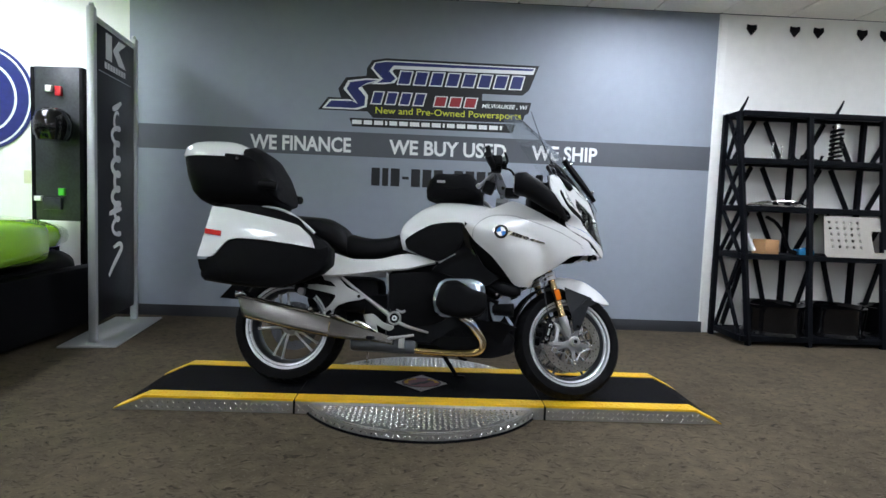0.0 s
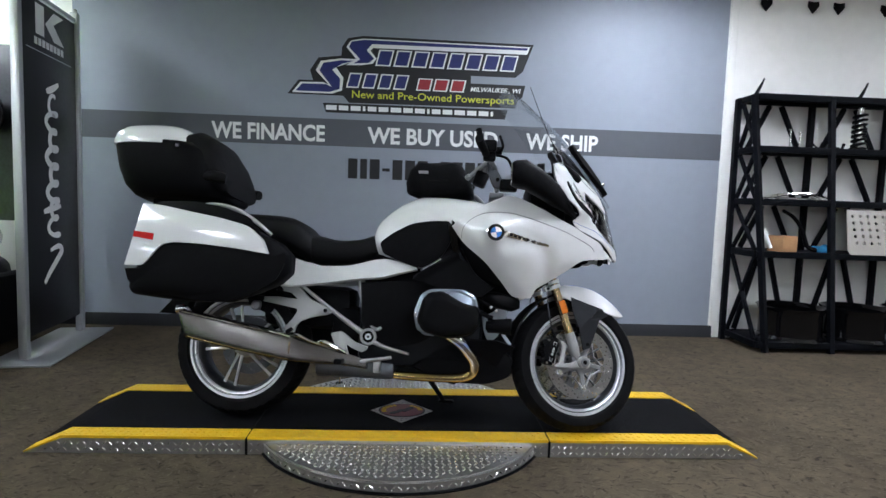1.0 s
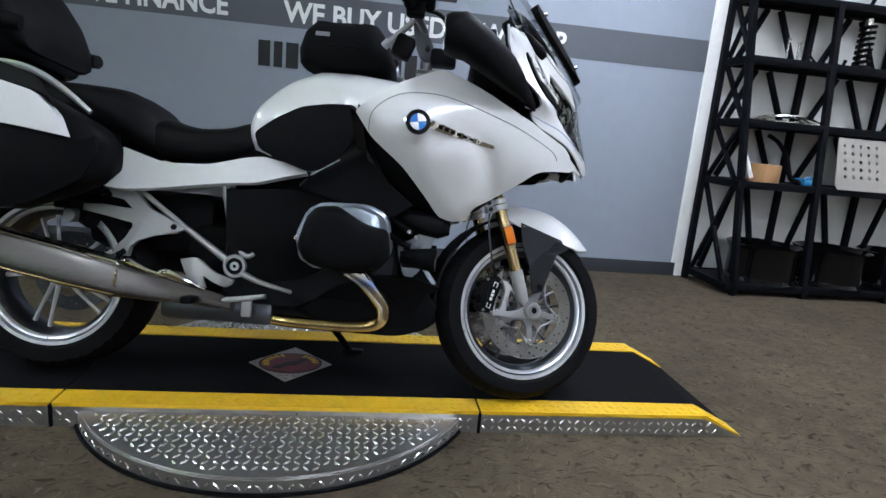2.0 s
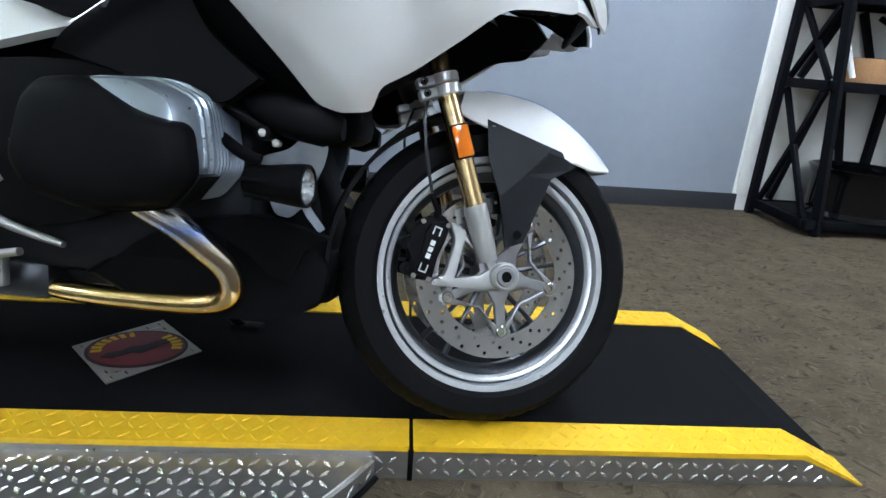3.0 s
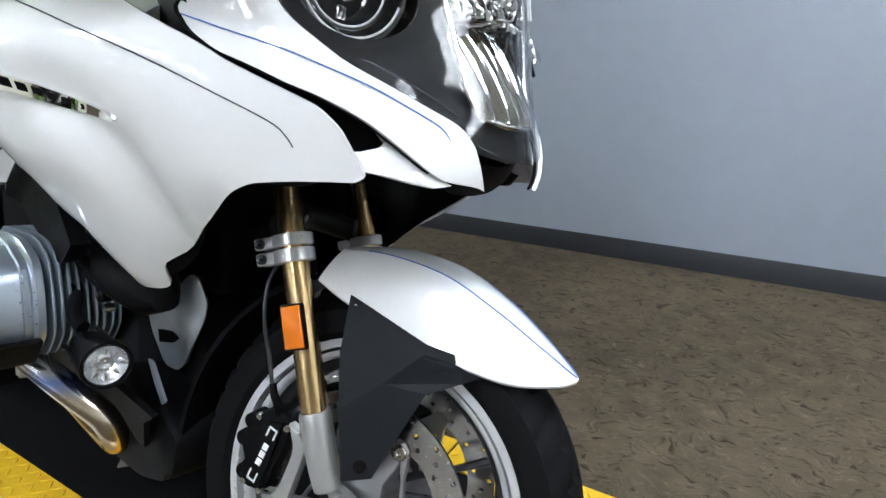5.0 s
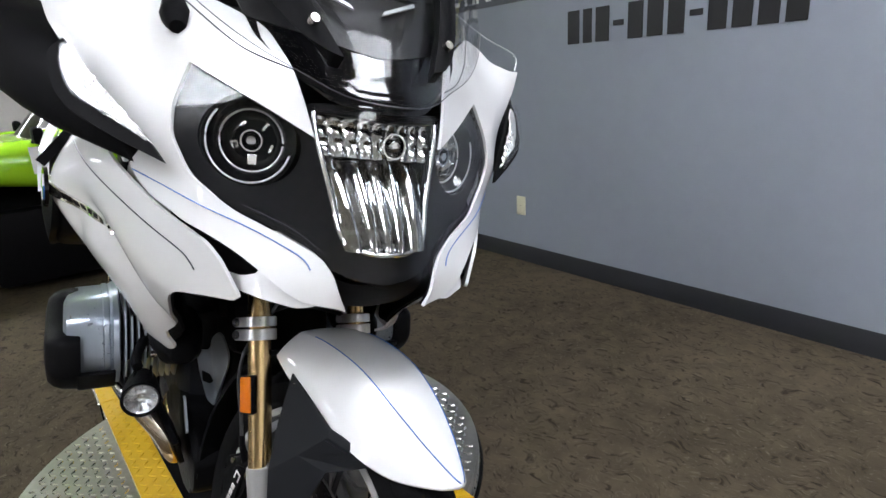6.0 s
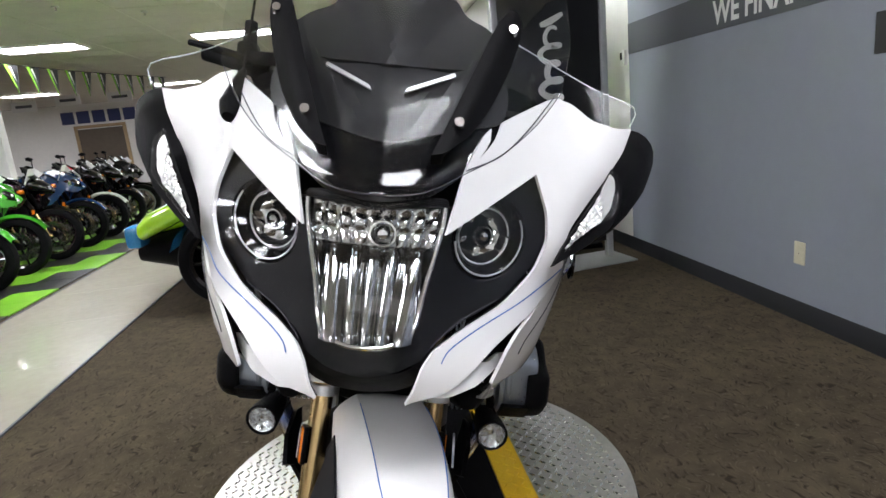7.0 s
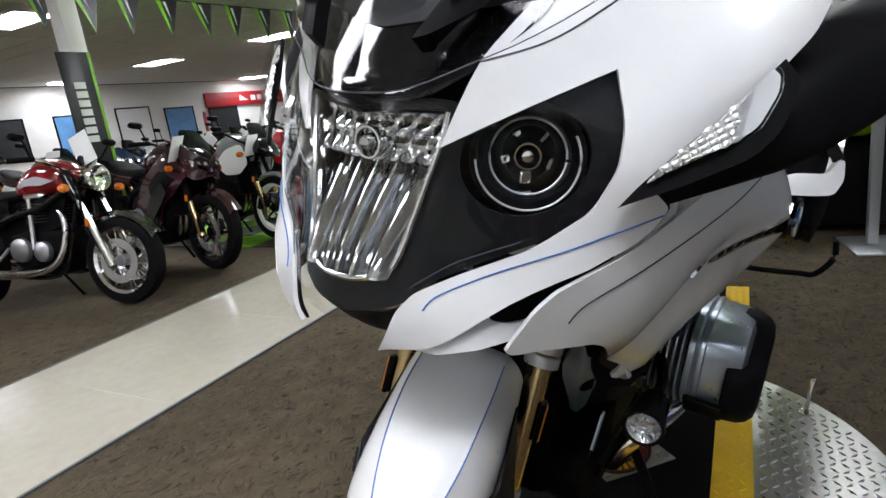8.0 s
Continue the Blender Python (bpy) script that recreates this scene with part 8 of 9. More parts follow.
# local x points to its nose (towards -y), local y to its left (+x side of the room)
def body(bm, keys, n=26, p=3.0):
    return loft(bm, [oval(x, y, z, w, h, n, p) for x, y, z, w, h in keys])


bm = B()
body(bm, [(2.02, 0, 0.52, 0.30, 0.05), (1.95, 0, 0.55, 0.52, 0.09), (1.75, 0, 0.62, 0.70, 0.11), (1.35, 0, 0.70, 0.74, 0.14), (0.9, 0, 0.74, 0.72, 0.16), (0.45, 0, 0.74, 0.74, 0.17), (0.0, 0, 0.72, 0.78, 0.17), (-0.6, 0, 0.72, 0.78, 0.17), (-1.1, 0, 0.73, 0.72, 0.16), (-1.5, 0, 0.72, 0.56, 0.12), (-1.66, 0, 0.72, 0.3, 0.05)])
part("body", bm, "lime", car, "lime green body shell", 50)
bm = B()
body(bm, [(2.0, 0, 0.38, 0.55, 0.10), (1.6, 0, 0.38, 0.74, 0.20), (0.6, 0, 0.38, 0.80, 0.24), (-0.6, 0, 0.38, 0.82, 0.24), (-1.25, 0, 0.41, 0.76, 0.23), (-1.55, 0, 0.45, 0.58, 0.17), (-1.66, 0, 0.48, 0.36, 0.10)])
part("lower_body", bm, "plastic", car, "black lower body")
for s in (-1, 1):
    wheel = part("wheel", lathe(B(), [(0.0, -0.10), (0.04, -0.10), (0.06, -0.08), (0.06, 0.08), (0.04, 0.10), (0.0, 0.10)], (1.28, s * 0.86, 0.325), 24), "gloss_black", car, "black wheel hub")
    part("tyre", lathe(B(), [(0.235, -0.10), (0.26, -0.115), (0.31, -0.108), (0.325, -0.08), (0.328, 0), (0.325, 0.08), (0.31, 0.108), (0.26, 0.115), (0.235, 0.10), (0.235, -0.10)], (1.28, s * 0.86, 0.325), 48), "tyre", wheel)
    part("rim", lathe(B(), [(0.215, -0.10), (0.238, -0.105), (0.24, -0.09), (0.225, 0), (0.24, 0.09), (0.238, 0.105), (0.215, 0.10), (0.21, 0), (0.215, -0.10)], (1.28, s * 0.86, 0.325), 40), "gloss_black", wheel)
    for k in range(10):
        a = 2 * math.pi * k / 10
        part("spoke", tube(B(), [(1.28 + 0.05 * math.cos(a), s * 0.945, 0.325 + 0.05 * math.sin(a)), (1.28 + 0.13 * math.cos(a), s * 0.95, 0.325 + 0.13 * math.sin(a)), (1.28 + 0.22 * math.cos(a), s * 0.94, 0.325 + 0.22 * math.sin(a))], [0.016, 0.013, 0.016], 6, 2), "gloss_black", wheel)
    part("hub_cap", cyl(B(), (1.28, s * 0.945, 0.325), (1.28, s * 0.965, 0.325), 0.032, 0.026, 18), "yellow_cap", wheel, "yellow hub cap")
    bm = B()
    arcp = [(1.28 + 0.37 * math.cos(a), 0.325 + 0.37 * math.sin(a)) for a in (radians(18 + 12 * i) for i in range(13))]
    rows = [[bm.verts.new((x, s * y, z)) for y in (0.72, 0.86, 0.975)] for x, z in arcp]
    for i in range(len(rows) - 1):
        for j in range(2):
            bm.faces.new((rows[i][j], rows[i + 1][j], rows[i + 1][j + 1], rows[i][j + 1]))
    bmesh.ops.solidify(bm, geom=list(bm.faces), thickness=0.02)
    part("wheel_guard", bm, "blue_wrap", car, "dark blue film-wrapped wheel guard")
    bm = B()
    body(bm, [(1.98, s * 0.62, 0.52, 0.10, 0.06), (1.8, s * 0.68, 0.62, 0.17, 0.09), (1.4, s * 0.74, 0.77, 0.20, 0.08), (1.0, s * 0.76, 0.80, 0.20, 0.10), (0.4, s * 0.78, 0.76, 0.19, 0.15), (-0.2, s * 0.78, 0.74, 0.18, 0.17), (-0.75, s * 0.76, 0.72, 0.12, 0.16), (-0.95, s * 0.70, 0.72, 0.05, 0.10)], 18, 2.6)
    part("fender", bm, "lime", car, "lime green fender top", 50)
    part("nose_wrap", box(B(), (1.93, s * 0.68, 0.54), (0.12, 0.22, 0.17), bev=0.04), "blue_wrap", car, "blue film on the nose corner")
    part("seat", box(B(), (-0.25, s * 0.30, 0.72), (0.20, 0.46, 0.60), Matrix.Rotation(radians(-12), 3, "Y"), 0.06), "vinyl", car, "black bucket seat")
    bm = B()
    tube(bm, [(-0.62, s * 0.52, 0.72), (-0.60, s * 0.50, 1.08), (-0.58, s * 0.40, 1.18), (-0.58, s * 0.20, 1.18), (-0.60, s * 0.12, 1.05), (-0.62, s * 0.10, 0.74)], 0.03, 10, 4)
    part("roll_hoop", bm, "blue_wrap", car, "blue wrapped roll hoop")
    bm = B()
    tube(bm, [(0.42, s * 0.78, 0.84), (0.40, s * 0.92, 0.90)], 0.012, 8, 1)
    box(bm, (0.38, s * 0.98, 0.93), (0.06, 0.16, 0.10), bev=0.025)
    part("mirror", bm, "plastic", car, "black door mirror")
    part("sill_panel", box(B(), (-0.30, s * 0.84, 0.28), (2.1, 0.14, 0.46), bev=0.04), "plastic", car, "black sill panel")
bm = B()
panel(bm, [(-0.55, 0.80), (0.55, 0.80), (0.50, 1.05), (0.35, 1.12), (-0.35, 1.12), (-0.50, 1.05)], lambda u, v: Vector((0.55 - 0.9 * (v - 0.80) - 0.25 * u * u, u, v)), 0.005, 0.1)
part("windscreen", bm, "smoke", car, "smoked low windscreen")
part("rear_wheel", lathe(B(), [(0.0, -0.10), (0.2, -0.10), (0.22, -0.14), (0.30, -0.14), (0.33, -0.10), (0.335, 0), (0.33, 0.10), (0.30, 0.14), (0.22, 0.14), (0.2, 0.10), (0.0, 0.10)], (-1.28, 0, 0.333), 40), "tyre", car)
single("price_tag", box(B(), (0, 0, 0), (0.004, 0.09, 0.15), bev=0.001), "paper", "white price tag hanging on the roadster mirror", "price tag", pose(-0.85, -2.25, 0.80))
single("film_scrap", tube(B(), [(0, 0, 0), (0.01, 0.05, 0.02), (0, 0.09, -0.03)], 0.03, 8, 3), "badge_blue", "crumpled blue film by the mirror", "film", pose(-0.89, -2.27, 0.83))

# ---- motorcycles in the showroom rows ----
def show_bike(kind, paint, m, label, accent=None, group="motorcycles in rows"):
    b = thing("motorcycle", label, "motorcycle", m, group)
    F, R = (0, 0, 0.30), (-1.40, 0, 0.31)
    classic = kind == "classic"
    for nm, c, w, r in (("front_wheel", F, 0.055, 0.30), ("rear_wheel", R, 0.085, 0.31)):
        wh = part(nm, cyl(B(), (c[0], -0.045, c[2]), (c[0], 0.045, c[2]), 0.04, None, 14), "cast" if classic else "plastic", b)
        part("tyre", lathe(B(), [(r - 0.075, -w * 0.9), (r - 0.045, -w), (r - 0.012, -w * 0.75), (r, 0), (r - 0.012, w * 0.75), (r - 0.045, w), (r - 0.075, w * 0.9), (r - 0.075, -w * 0.9)], c, 40), "tyre", wh)
        part("rim", lathe(B(), [(r - 0.095, -w * 0.6), (r - 0.070, -w * 0.85), (r - 0.068, -w * 0.7), (r - 0.085, 0), (r - 0.068, w * 0.7), (r - 0.070, w * 0.85), (r - 0.095, w * 0.6), (r - 0.095, -w * 0.6)], c, 40), "chrome" if classic else (accent or "gloss_black"), wh)
        for k in range(20 if classic else 5):
            a = 2 * math.pi * k / (20 if classic else 5)
            e = -1 if k % 2 else 1
            a2 = a + (0.35 * e if classic else 0)
            part("spoke", tube(B(), [(c[0] + 0.035 * math.cos(a), 0.03 * e if classic else 0, c[2] + 0.035 * math.sin(a)), (c[0] + (r - 0.085) * math.cos(a2), 0, c[2] + (r - 0.085) * math.sin(a2))], 0.0035 if classic else 0.012, 5, 1), "chrome" if classic else "gloss_black", wh)
        for s in ((-1, 1) if nm == "front_wheel" else (1,)):
            part("brake_disc", lathe(B(), [(0.095, s * 0.055), (0.15, s * 0.055), (0.15, s * 0.060), (0.095, s * 0.060), (0.095, s * 0.055)], c, 36), "disc", wh)
    rk_ = 0.47
    for s in (-1, 1):
        leg = part("fork_leg", cyl(B(), (-0.02, 0.095 * s, 0.30), (-0.02 - 0.55 * rk_, 0.095 * s, 0.85), 0.024 if classic else 0.026, 0.020, 12), "chrome" if classic else "plastic", b)
        part("fork_slider", cyl(B(), (-0.015, 0.095 * s, 0.27), (-0.02 - 0.24 * rk_, 0.095 * s, 0.54), 0.029, 0.027, 12), "steel" if classic else "gold", leg)
        part("reflector", box(B(), (-0.02 - 0.26 * rk_, 0.126 * s, 0.57), (0.03, 0.008, 0.05), bev=0.003), "amber", leg, "amber reflector")
        if not classic:
            part("brake_calliper", box(B(), (-0.12, 0.082 * s, 0.34), (0.05, 0.045, 0.11), Matrix.Rotation(radians(20), 3, "Y"), 0.012), "plastic", leg)
        part("mirror", loft(B(), [oval(x, s * 0.35, 1.13, ry, rz, 14, 2.8) for x, ry, rz in ((-0.36, 0.05, 0.020), (-0.34, 0.056, 0.026), (-0.31, 0.03, 0.012))]), "plastic", b)
        part("mirror_stalk", tube(B(), [(-0.36, 0.26 * s, 1.0), (-0.34, 0.30 * s, 1.07), (-0.33, 0.33 * s, 1.115)], 0.006, 6, 3), "plastic", b)
        part("turn_lamp", loft(B(), [oval(x, s * 0.22, 0.80, r_, r_, 12, 2) for x, r_ in ((-0.22, 0.015), (-0.19, 0.028), (-0.16, 0.022))]), "orange" if classic else "amber", b, "amber turn lamp")
        part("grip", cyl(B(), (-0.36, 0.24 * s, 1.0), (-0.42, 0.38 * s, 0.99), 0.018, None, 10), "tyre", b)
    part("handlebar", tube(B(), [(-0.42, -0.38, 0.99), (-0.36, -0.24, 1.0), (-0.30, -0.08, 0.92), (-0.30, 0.08, 0.92), (-0.36, 0.24, 1.0), (-0.42, 0.38, 0.99)], 0.011, 8, 4), "chrome" if classic else "plastic", b)
    gu = [(0.345 * math.cos(a), 0.30 + 0.335 * math.sin(a)) for a in (radians(30 + 11 * i) for i in range(11))]
    bm = B()
    rows = [[bm.verts.new((x, y, z)) for y in (-0.065, -0.04, 0.0, 0.04, 0.065)] for x, z in gu]
    for i, row in enumerate(rows):
        for j in (0, 4):
            row[j].co.z -= 0.03
    for i in range(len(rows) - 1):
        for j in range(4):
            bm.faces.new((rows[i][j], rows[i + 1][j], rows[i + 1][j + 1], rows[i][j + 1]))
    bmesh.ops.solidify(bm, geom=list(bm.faces), thickness=0.006)
    part("front_mudguard", bm, "chrome" if classic else paint, b)
    tk = [(-0.28, 0.86, 0.07, 0.05), (-0.34, 0.88, 0.14, 0.10), (-0.48, 0.89, 0.165, 0.13), (-0.62, 0.86, 0.15, 0.11), (-0.74, 0.81, 0.10, 0.06)]
    part("fuel_tank", loft(B(), [oval(x, 0, z, w, h, 20, 2.4) for x, z, w, h in tk]), paint, b, sharp=60)
    part("seat", loft(B(), [oval(x, 0, z, w, h, 18, 3) for x, z, w, h in ((-0.70, 0.79, 0.10, 0.04), (-0.85, 0.78, 0.14, 0.05), (-1.05, 0.79, 0.14, 0.05), (-1.25, 0.86 if not classic else 0.81, 0.11, 0.045), (-1.42, 0.90 if not classic else 0.82, 0.07, 0.03))]), "vinyl", b, sharp=60)
    eg = part("engine", loft(B(), [oval(x, 0, z, w, h, 22, 3.2) for x, z, w, h in ((-0.36, 0.40, 0.10, 0.07), (-0.40, 0.42, 0.15 if not classic else 0.12, 0.13), (-0.60, 0.45, 0.17 if not classic else 0.13, 0.17), (-0.80, 0.43, 0.16 if not classic else 0.13, 0.15), (-0.88, 0.42, 0.10, 0.08))]), "plastic", b, "black crankcase", 50)
    part("sump", box(B(), (-0.62, 0, 0.29), (0.38, 0.20, 0.12), bev=0.03), "plastic", eg)
    for s in (-1, 1):
        for x, z, r in ((-0.72, 0.42, 0.085), (-0.53, 0.40, 0.070)):
            part("side_cover", lathe(B(), [(0.0, s * 0.055), (r * 0.6, s * 0.050), (r * 0.95, s * 0.030), (r, s * 0.010), (r, 0.0), (0.0, 0.0)], (x, s * (0.125 if classic else 0.165), z), 24), "cast" if classic else "barrel", eg, "round engine cover")
    if not classic:
        part("radiator", box(B(), (-0.335, 0, 0.56), (0.05, 0.30, 0.26), Matrix.Rotation(radians(-14), 3, "Y"), 0.01), "plastic", b, "black radiator")
        for y in (-0.07, -0.025, 0.025, 0.07):
            part("header_pipe", tube(B(), [(-0.40, y, 0.55), (-0.335, y, 0.47), (-0.35, y * 0.9, 0.34), (-0.45, y * 0.6, 0.245), (-0.62, y * 0.4, 0.225)], 0.016, 8, 4), "steel", b)
    for s in (-1, 1):
        if classic:
            cyl_b = part("cylinder", box(B(), (-0.555, 0.075 * s, 0.66), (0.13, 0.10, 0.20), Matrix.Rotation(radians(6), 3, "Y"), 0.02), "plastic", eg, "black cylinder")
            for k in range(7):
                part("fin", box(B(), (-0.555 - 0.002 * k, 0.078 * s, 0.60 + k * 0.020), (0.165, 0.135, 0.007), bev=0.002, seg=1), "barrel", cyl_b)
            part("rocker_cover", loft(B(), [oval(x, 0.078 * s, 0.775, w, h, 16, 3) for x, w, h in ((-0.65, 0.04, 0.012), (-0.63, 0.062, 0.026), (-0.50, 0.062, 0.028), (-0.48, 0.04, 0.012))]), "chrome", cyl_b, "polished rocker cover")
            part("carburettor", lathe(B(), [(0.0, -0.05), (0.030, -0.05), (0.034, -0.02), (0.024, 0.0), (0.034, 0.03), (0.028, 0.06), (0.0, 0.06)], (-0.70, 0.10 * s, 0.66), 16, "x"), "chrome", eg, "bright carburettor")
            part("bevel_drive", cyl(B(), (-0.585, 0.15 * s, 0.42), (-0.57, 0.15 * s, 0.76), 0.022, 0.020, 14), "chrome", eg, "chrome upright tube")
            part("exhaust_pipe", tube(B(), [(-0.46, 0.09 * s, 0.69), (-0.36, 0.11 * s, 0.64), (-0.335, 0.13 * s, 0.48), (-0.40, 0.15 * s, 0.33), (-0.56, 0.16 * s, 0.265), (-0.85, 0.17 * s, 0.26), (-1.10, 0.18 * s, 0.275), (-1.60, 0.19 * s, 0.315)], [0.019, 0.019, 0.020, 0.021, 0.022, 0.036, 0.046, 0.048], 14, 4), "chrome", b)
            part("side_panel", panel(B(), [(-0.76, 0.76), (-0.98, 0.75), (-0.93, 0.60), (-0.84, 0.55), (-0.76, 0.62)], lambda u, v: Vector((u, s * 0.155, v)), 0.01 * (1 if s < 0 else -1), 0.06), "gloss_black", b, "gloss black side panel")
            part("tank_badge", panel(B(), [(-0.34, 0.86), (-0.46, 0.90), (-0.60, 0.88), (-0.66, 0.83), (-0.56, 0.845), (-0.44, 0.835)], lambda u, v: Vector((u, s * (0.1685 - 0.9 * (u + 0.48) ** 2 - 1.2 * (v - 0.875) ** 2), v)), 0.006 * (1 if s < 0 else -1), 0.04), "silver", b, "silver tank flash")
            part("down_tube", tube(B(), [(-0.24, 0.05 * s, 0.84), (-0.30, 0.09 * s, 0.55), (-0.38, 0.12 * s, 0.27), (-0.60, 0.13 * s, 0.22), (-0.90, 0.13 * s, 0.26)], 0.016, 8, 3), "gloss_black", b)
            part("fork_cover", cyl(B(), (-0.02 - 0.42 * rk_, 0.095 * s, 0.72), (-0.02 - 0.60 * rk_, 0.095 * s, 0.90), 0.034, None, 14), "gloss_black", leg)
        part("frame_tube", tube(B(), [(-0.25, 0.06 * s, 0.86), (-0.45, 0.15 * s, 0.70), (-0.80, 0.17 * s, 0.62), (-0.95, 0.15 * s, 0.42)], 0.022, 8, 3), "plastic", b)
        part("swingarm", tube(B(), [(-0.90, 0.12 * s, 0.42), (-1.40, 0.11 * s, 0.31)], 0.025, 8, 1), "plastic", b)
        if kind == "sport":
            bm = B()
            panel(bm, [(-0.10, 0.74), (0.02, 0.80), (-0.06, 0.90), (-0.24, 0.98), (-0.42, 0.86), (-0.60, 0.72), (-0.72, 0.52), (-0.80, 0.34), (-0.55, 0.27), (-0.42, 0.36), (-0.34, 0.52), (-0.22, 0.60)], lambda u, v: Vector((u, s * (0.20 - 0.28 * max(0, u + 0.30) - 0.3 * (v - 0.62) ** 2), v)), 0.008 * (1 if s < 0 else -1), 0.07)
            part("side_fairing", bm, paint, b)
            bm = B()
            panel(bm, [(-0.30, 0.64), (-0.20, 0.72), (-0.34, 0.80), (-0.50, 0.68), (-0.46, 0.55)], lambda u, v: Vector((u, s * (0.214 - 0.28 * max(0, u + 0.30) - 0.3 * (v - 0.62) ** 2), v)), 0.006 * (1 if s < 0 else -1), 0.07)
            part("fairing_insert", bm, accent or "plastic", b)
            # nose, lower cheek and lamp slit
            bm = B()
            panel(bm, [(0.06, 0.74), (0.085, 0.79), (0.04, 0.86), (-0.06, 0.95), (-0.20, 1.01), (-0.30, 0.99), (-0.26, 0.86), (-0.14, 0.76), (-0.02, 0.70)], lambda u, v: Vector((u, s * (0.155 - 1.4 * max(0.0, u + 0.04) - 0.35 * (u + 0.30) * 0.3), v)), 0.010 * (1 if s < 0 else -1), 0.05)
            nc = part("nose_cheek", bm, paint, b)
            bm = B()
            panel(bm, [(0.07, 0.775), (0.03, 0.825), (-0.07, 0.865), (-0.10, 0.845), (-0.01, 0.795), (0.06, 0.762)], lambda u, v: Vector((u, s * (0.161 - 1.4 * max(0.0, u + 0.04) - 0.35 * (u + 0.30) * 0.3), v)), 0.006 * (1 if s < 0 else -1), 0.04)
            part("headlamp_lens", bm, "chrome", nc, "slanted bright headlamp lens")
            bm = B()
            panel(bm, [(-0.36, 0.50), (-0.24, 0.62), (-0.30, 0.70), (-0.46, 0.60), (-0.58, 0.42), (-0.50, 0.36)], lambda u, v: Vector((u, s * 0.225, v)), 0.012 * (1 if s < 0 else -1), 0.06)
            part("fairing_vent", bm, "gloss_black", b, "gloss black fairing vent")
        elif not classic:
            bm = B()
            panel(bm, [(-0.16, 0.72), (-0.22, 0.90), (-0.42, 0.86), (-0.58, 0.74), (-0.44, 0.62), (-0.26, 0.62)], lambda u, v: Vector((u, s * (0.19 - 0.2 * max(0, u + 0.30)), v)), 0.008 * (1 if s < 0 else -1), 0.07)
            part("radiator_shroud", bm, accent or paint, b)
        part("foot_peg", tube(B(), [(-0.80, 0.16 * s, 0.44), (-0.86, 0.20 * s, 0.36), (-0.84, 0.27 * s, 0.35)], 0.011, 6, 2), "cast", b)
        part("brake_hose", tube(B(), [(-0.34, 0.20 * s, 0.98), (-0.16, 0.15 * s, 0.86), (-0.18, 0.12 * s, 0.60), (-0.11, 0.10 * s, 0.40)], 0.006, 6, 4), "plastic", b)
        part("inner_panel", panel(B(), [(-0.30, 0.74), (-0.52, 0.76), (-0.80, 0.72), (-0.95, 0.62), (-0.86, 0.46), (-0.60, 0.52), (-0.36, 0.56)], lambda u, v: Vector((u, s * 0.12, v)), 0.03 * (1 if s < 0 else -1), 0.08), "plastic", b, "dark side of the frame and airbox")
        part("tail_panel", tube(B(), [(-0.85, 0.12 * s, 0.72), (-1.15, 0.13 * s, 0.76), (-1.48, 0.06 * s, 0.88)], [0.05, 0.05, 0.02], 10, 3, squash=0.9), "plastic" if classic else paint, b)
    if classic:
        hlp = part("headlamp", lathe(B(), [(0.0, -0.13), (0.06, -0.11), (0.092, -0.02), (0.095, 0.0), (0.086, 0.012), (0.078, 0.004), (0.0, -0.02)], (-0.12, 0, 0.86), 28, "x"), "chrome", b, "chrome headlamp shell")
        part("lamp_glass", lathe(B(), [(0.0, 0.022), (0.05, 0.016), (0.082, 0.004), (0.0, 0.004)], (-0.12, 0, 0.86), 24, "x"), "lens", hlp, "clear lamp glass")
        part("price_card", box(B(), (-0.22, 0.0, 1.06), (0.16, 0.006, 0.21), Matrix.Rotation(radians(-20), 3, "Y"), 0.001), "paper", b, "white price card")
        part("windscreen", lathe(B(), [(0.0, 0.02), (0.03, 0.02), (0.04, 0.0), (0.0, 0.0)], (-0.24, 0, 0.98), 18, "x"), "gloss_black", b, "round instrument")
    else:
        part("headlamp", loft(B(), [oval(x, 0, z, w, h, 18, 2.2) for x, z, w, h in ((0.05, 0.80, 0.04, 0.03), (0.0, 0.83, 0.10, 0.06), (-0.08, 0.86, 0.13, 0.09), (-0.18, 0.88, 0.12, 0.09))]), "gloss_black", b)
        part("headlamp_lens", box(B(), (0.03, 0, 0.82), (0.03, 0.12, 0.04), Matrix.Rotation(radians(-30), 3, "Y"), 0.012), "chrome", b, "bright headlamp lens")
        bm = B()
        panel(bm, [(-0.10, 0.90), (0.10, 0.90), (0.13, 0.98), (0.08, 1.10), (-0.08, 1.10), (-0.13, 0.98)], lambda u, v: Vector((-0.04 - 0.9 * (v - 0.90) - 1.8 * u * u, u, v)), 0.004, 0.05)
        part("windscreen", bm, "smoke", b, "smoked fly screen")
        part("price_card", box(B(), (-0.20, 0.17, 1.02), (0.13, 0.005, 0.10), Matrix.Rotation(radians(-35), 3, "Y") @ Matrix.Rotation(radians(24), 3, "X"), 0.001), "paper", b, "white price card")
        part("belly_pan", loft(B(), [oval(x, 0, z, w, h, 16, 3) for x, z, w, h in ((-0.36, 0.33, 0.05, 0.03), (-0.42, 0.28, 0.12, 0.06), (-0.70, 0.23, 0.13, 0.06), (-0.86, 0.23, 0.06, 0.03))]), "plastic", b, "black belly pan", 50)
        part("shock", tube(B(), [(-0.92, 0.0, 0.66), (-1.0, 0.0, 0.42)], 0.035, 10, 1), "plastic", b)
        part("rear_mudguard", tube(B(), [(-1.42, 0, 0.86), (-1.62, 0, 0.72), (-1.72, 0, 0.60)], [0.05, 0.035, 0.03], 10, 3, squash=0.5), "plastic", b)
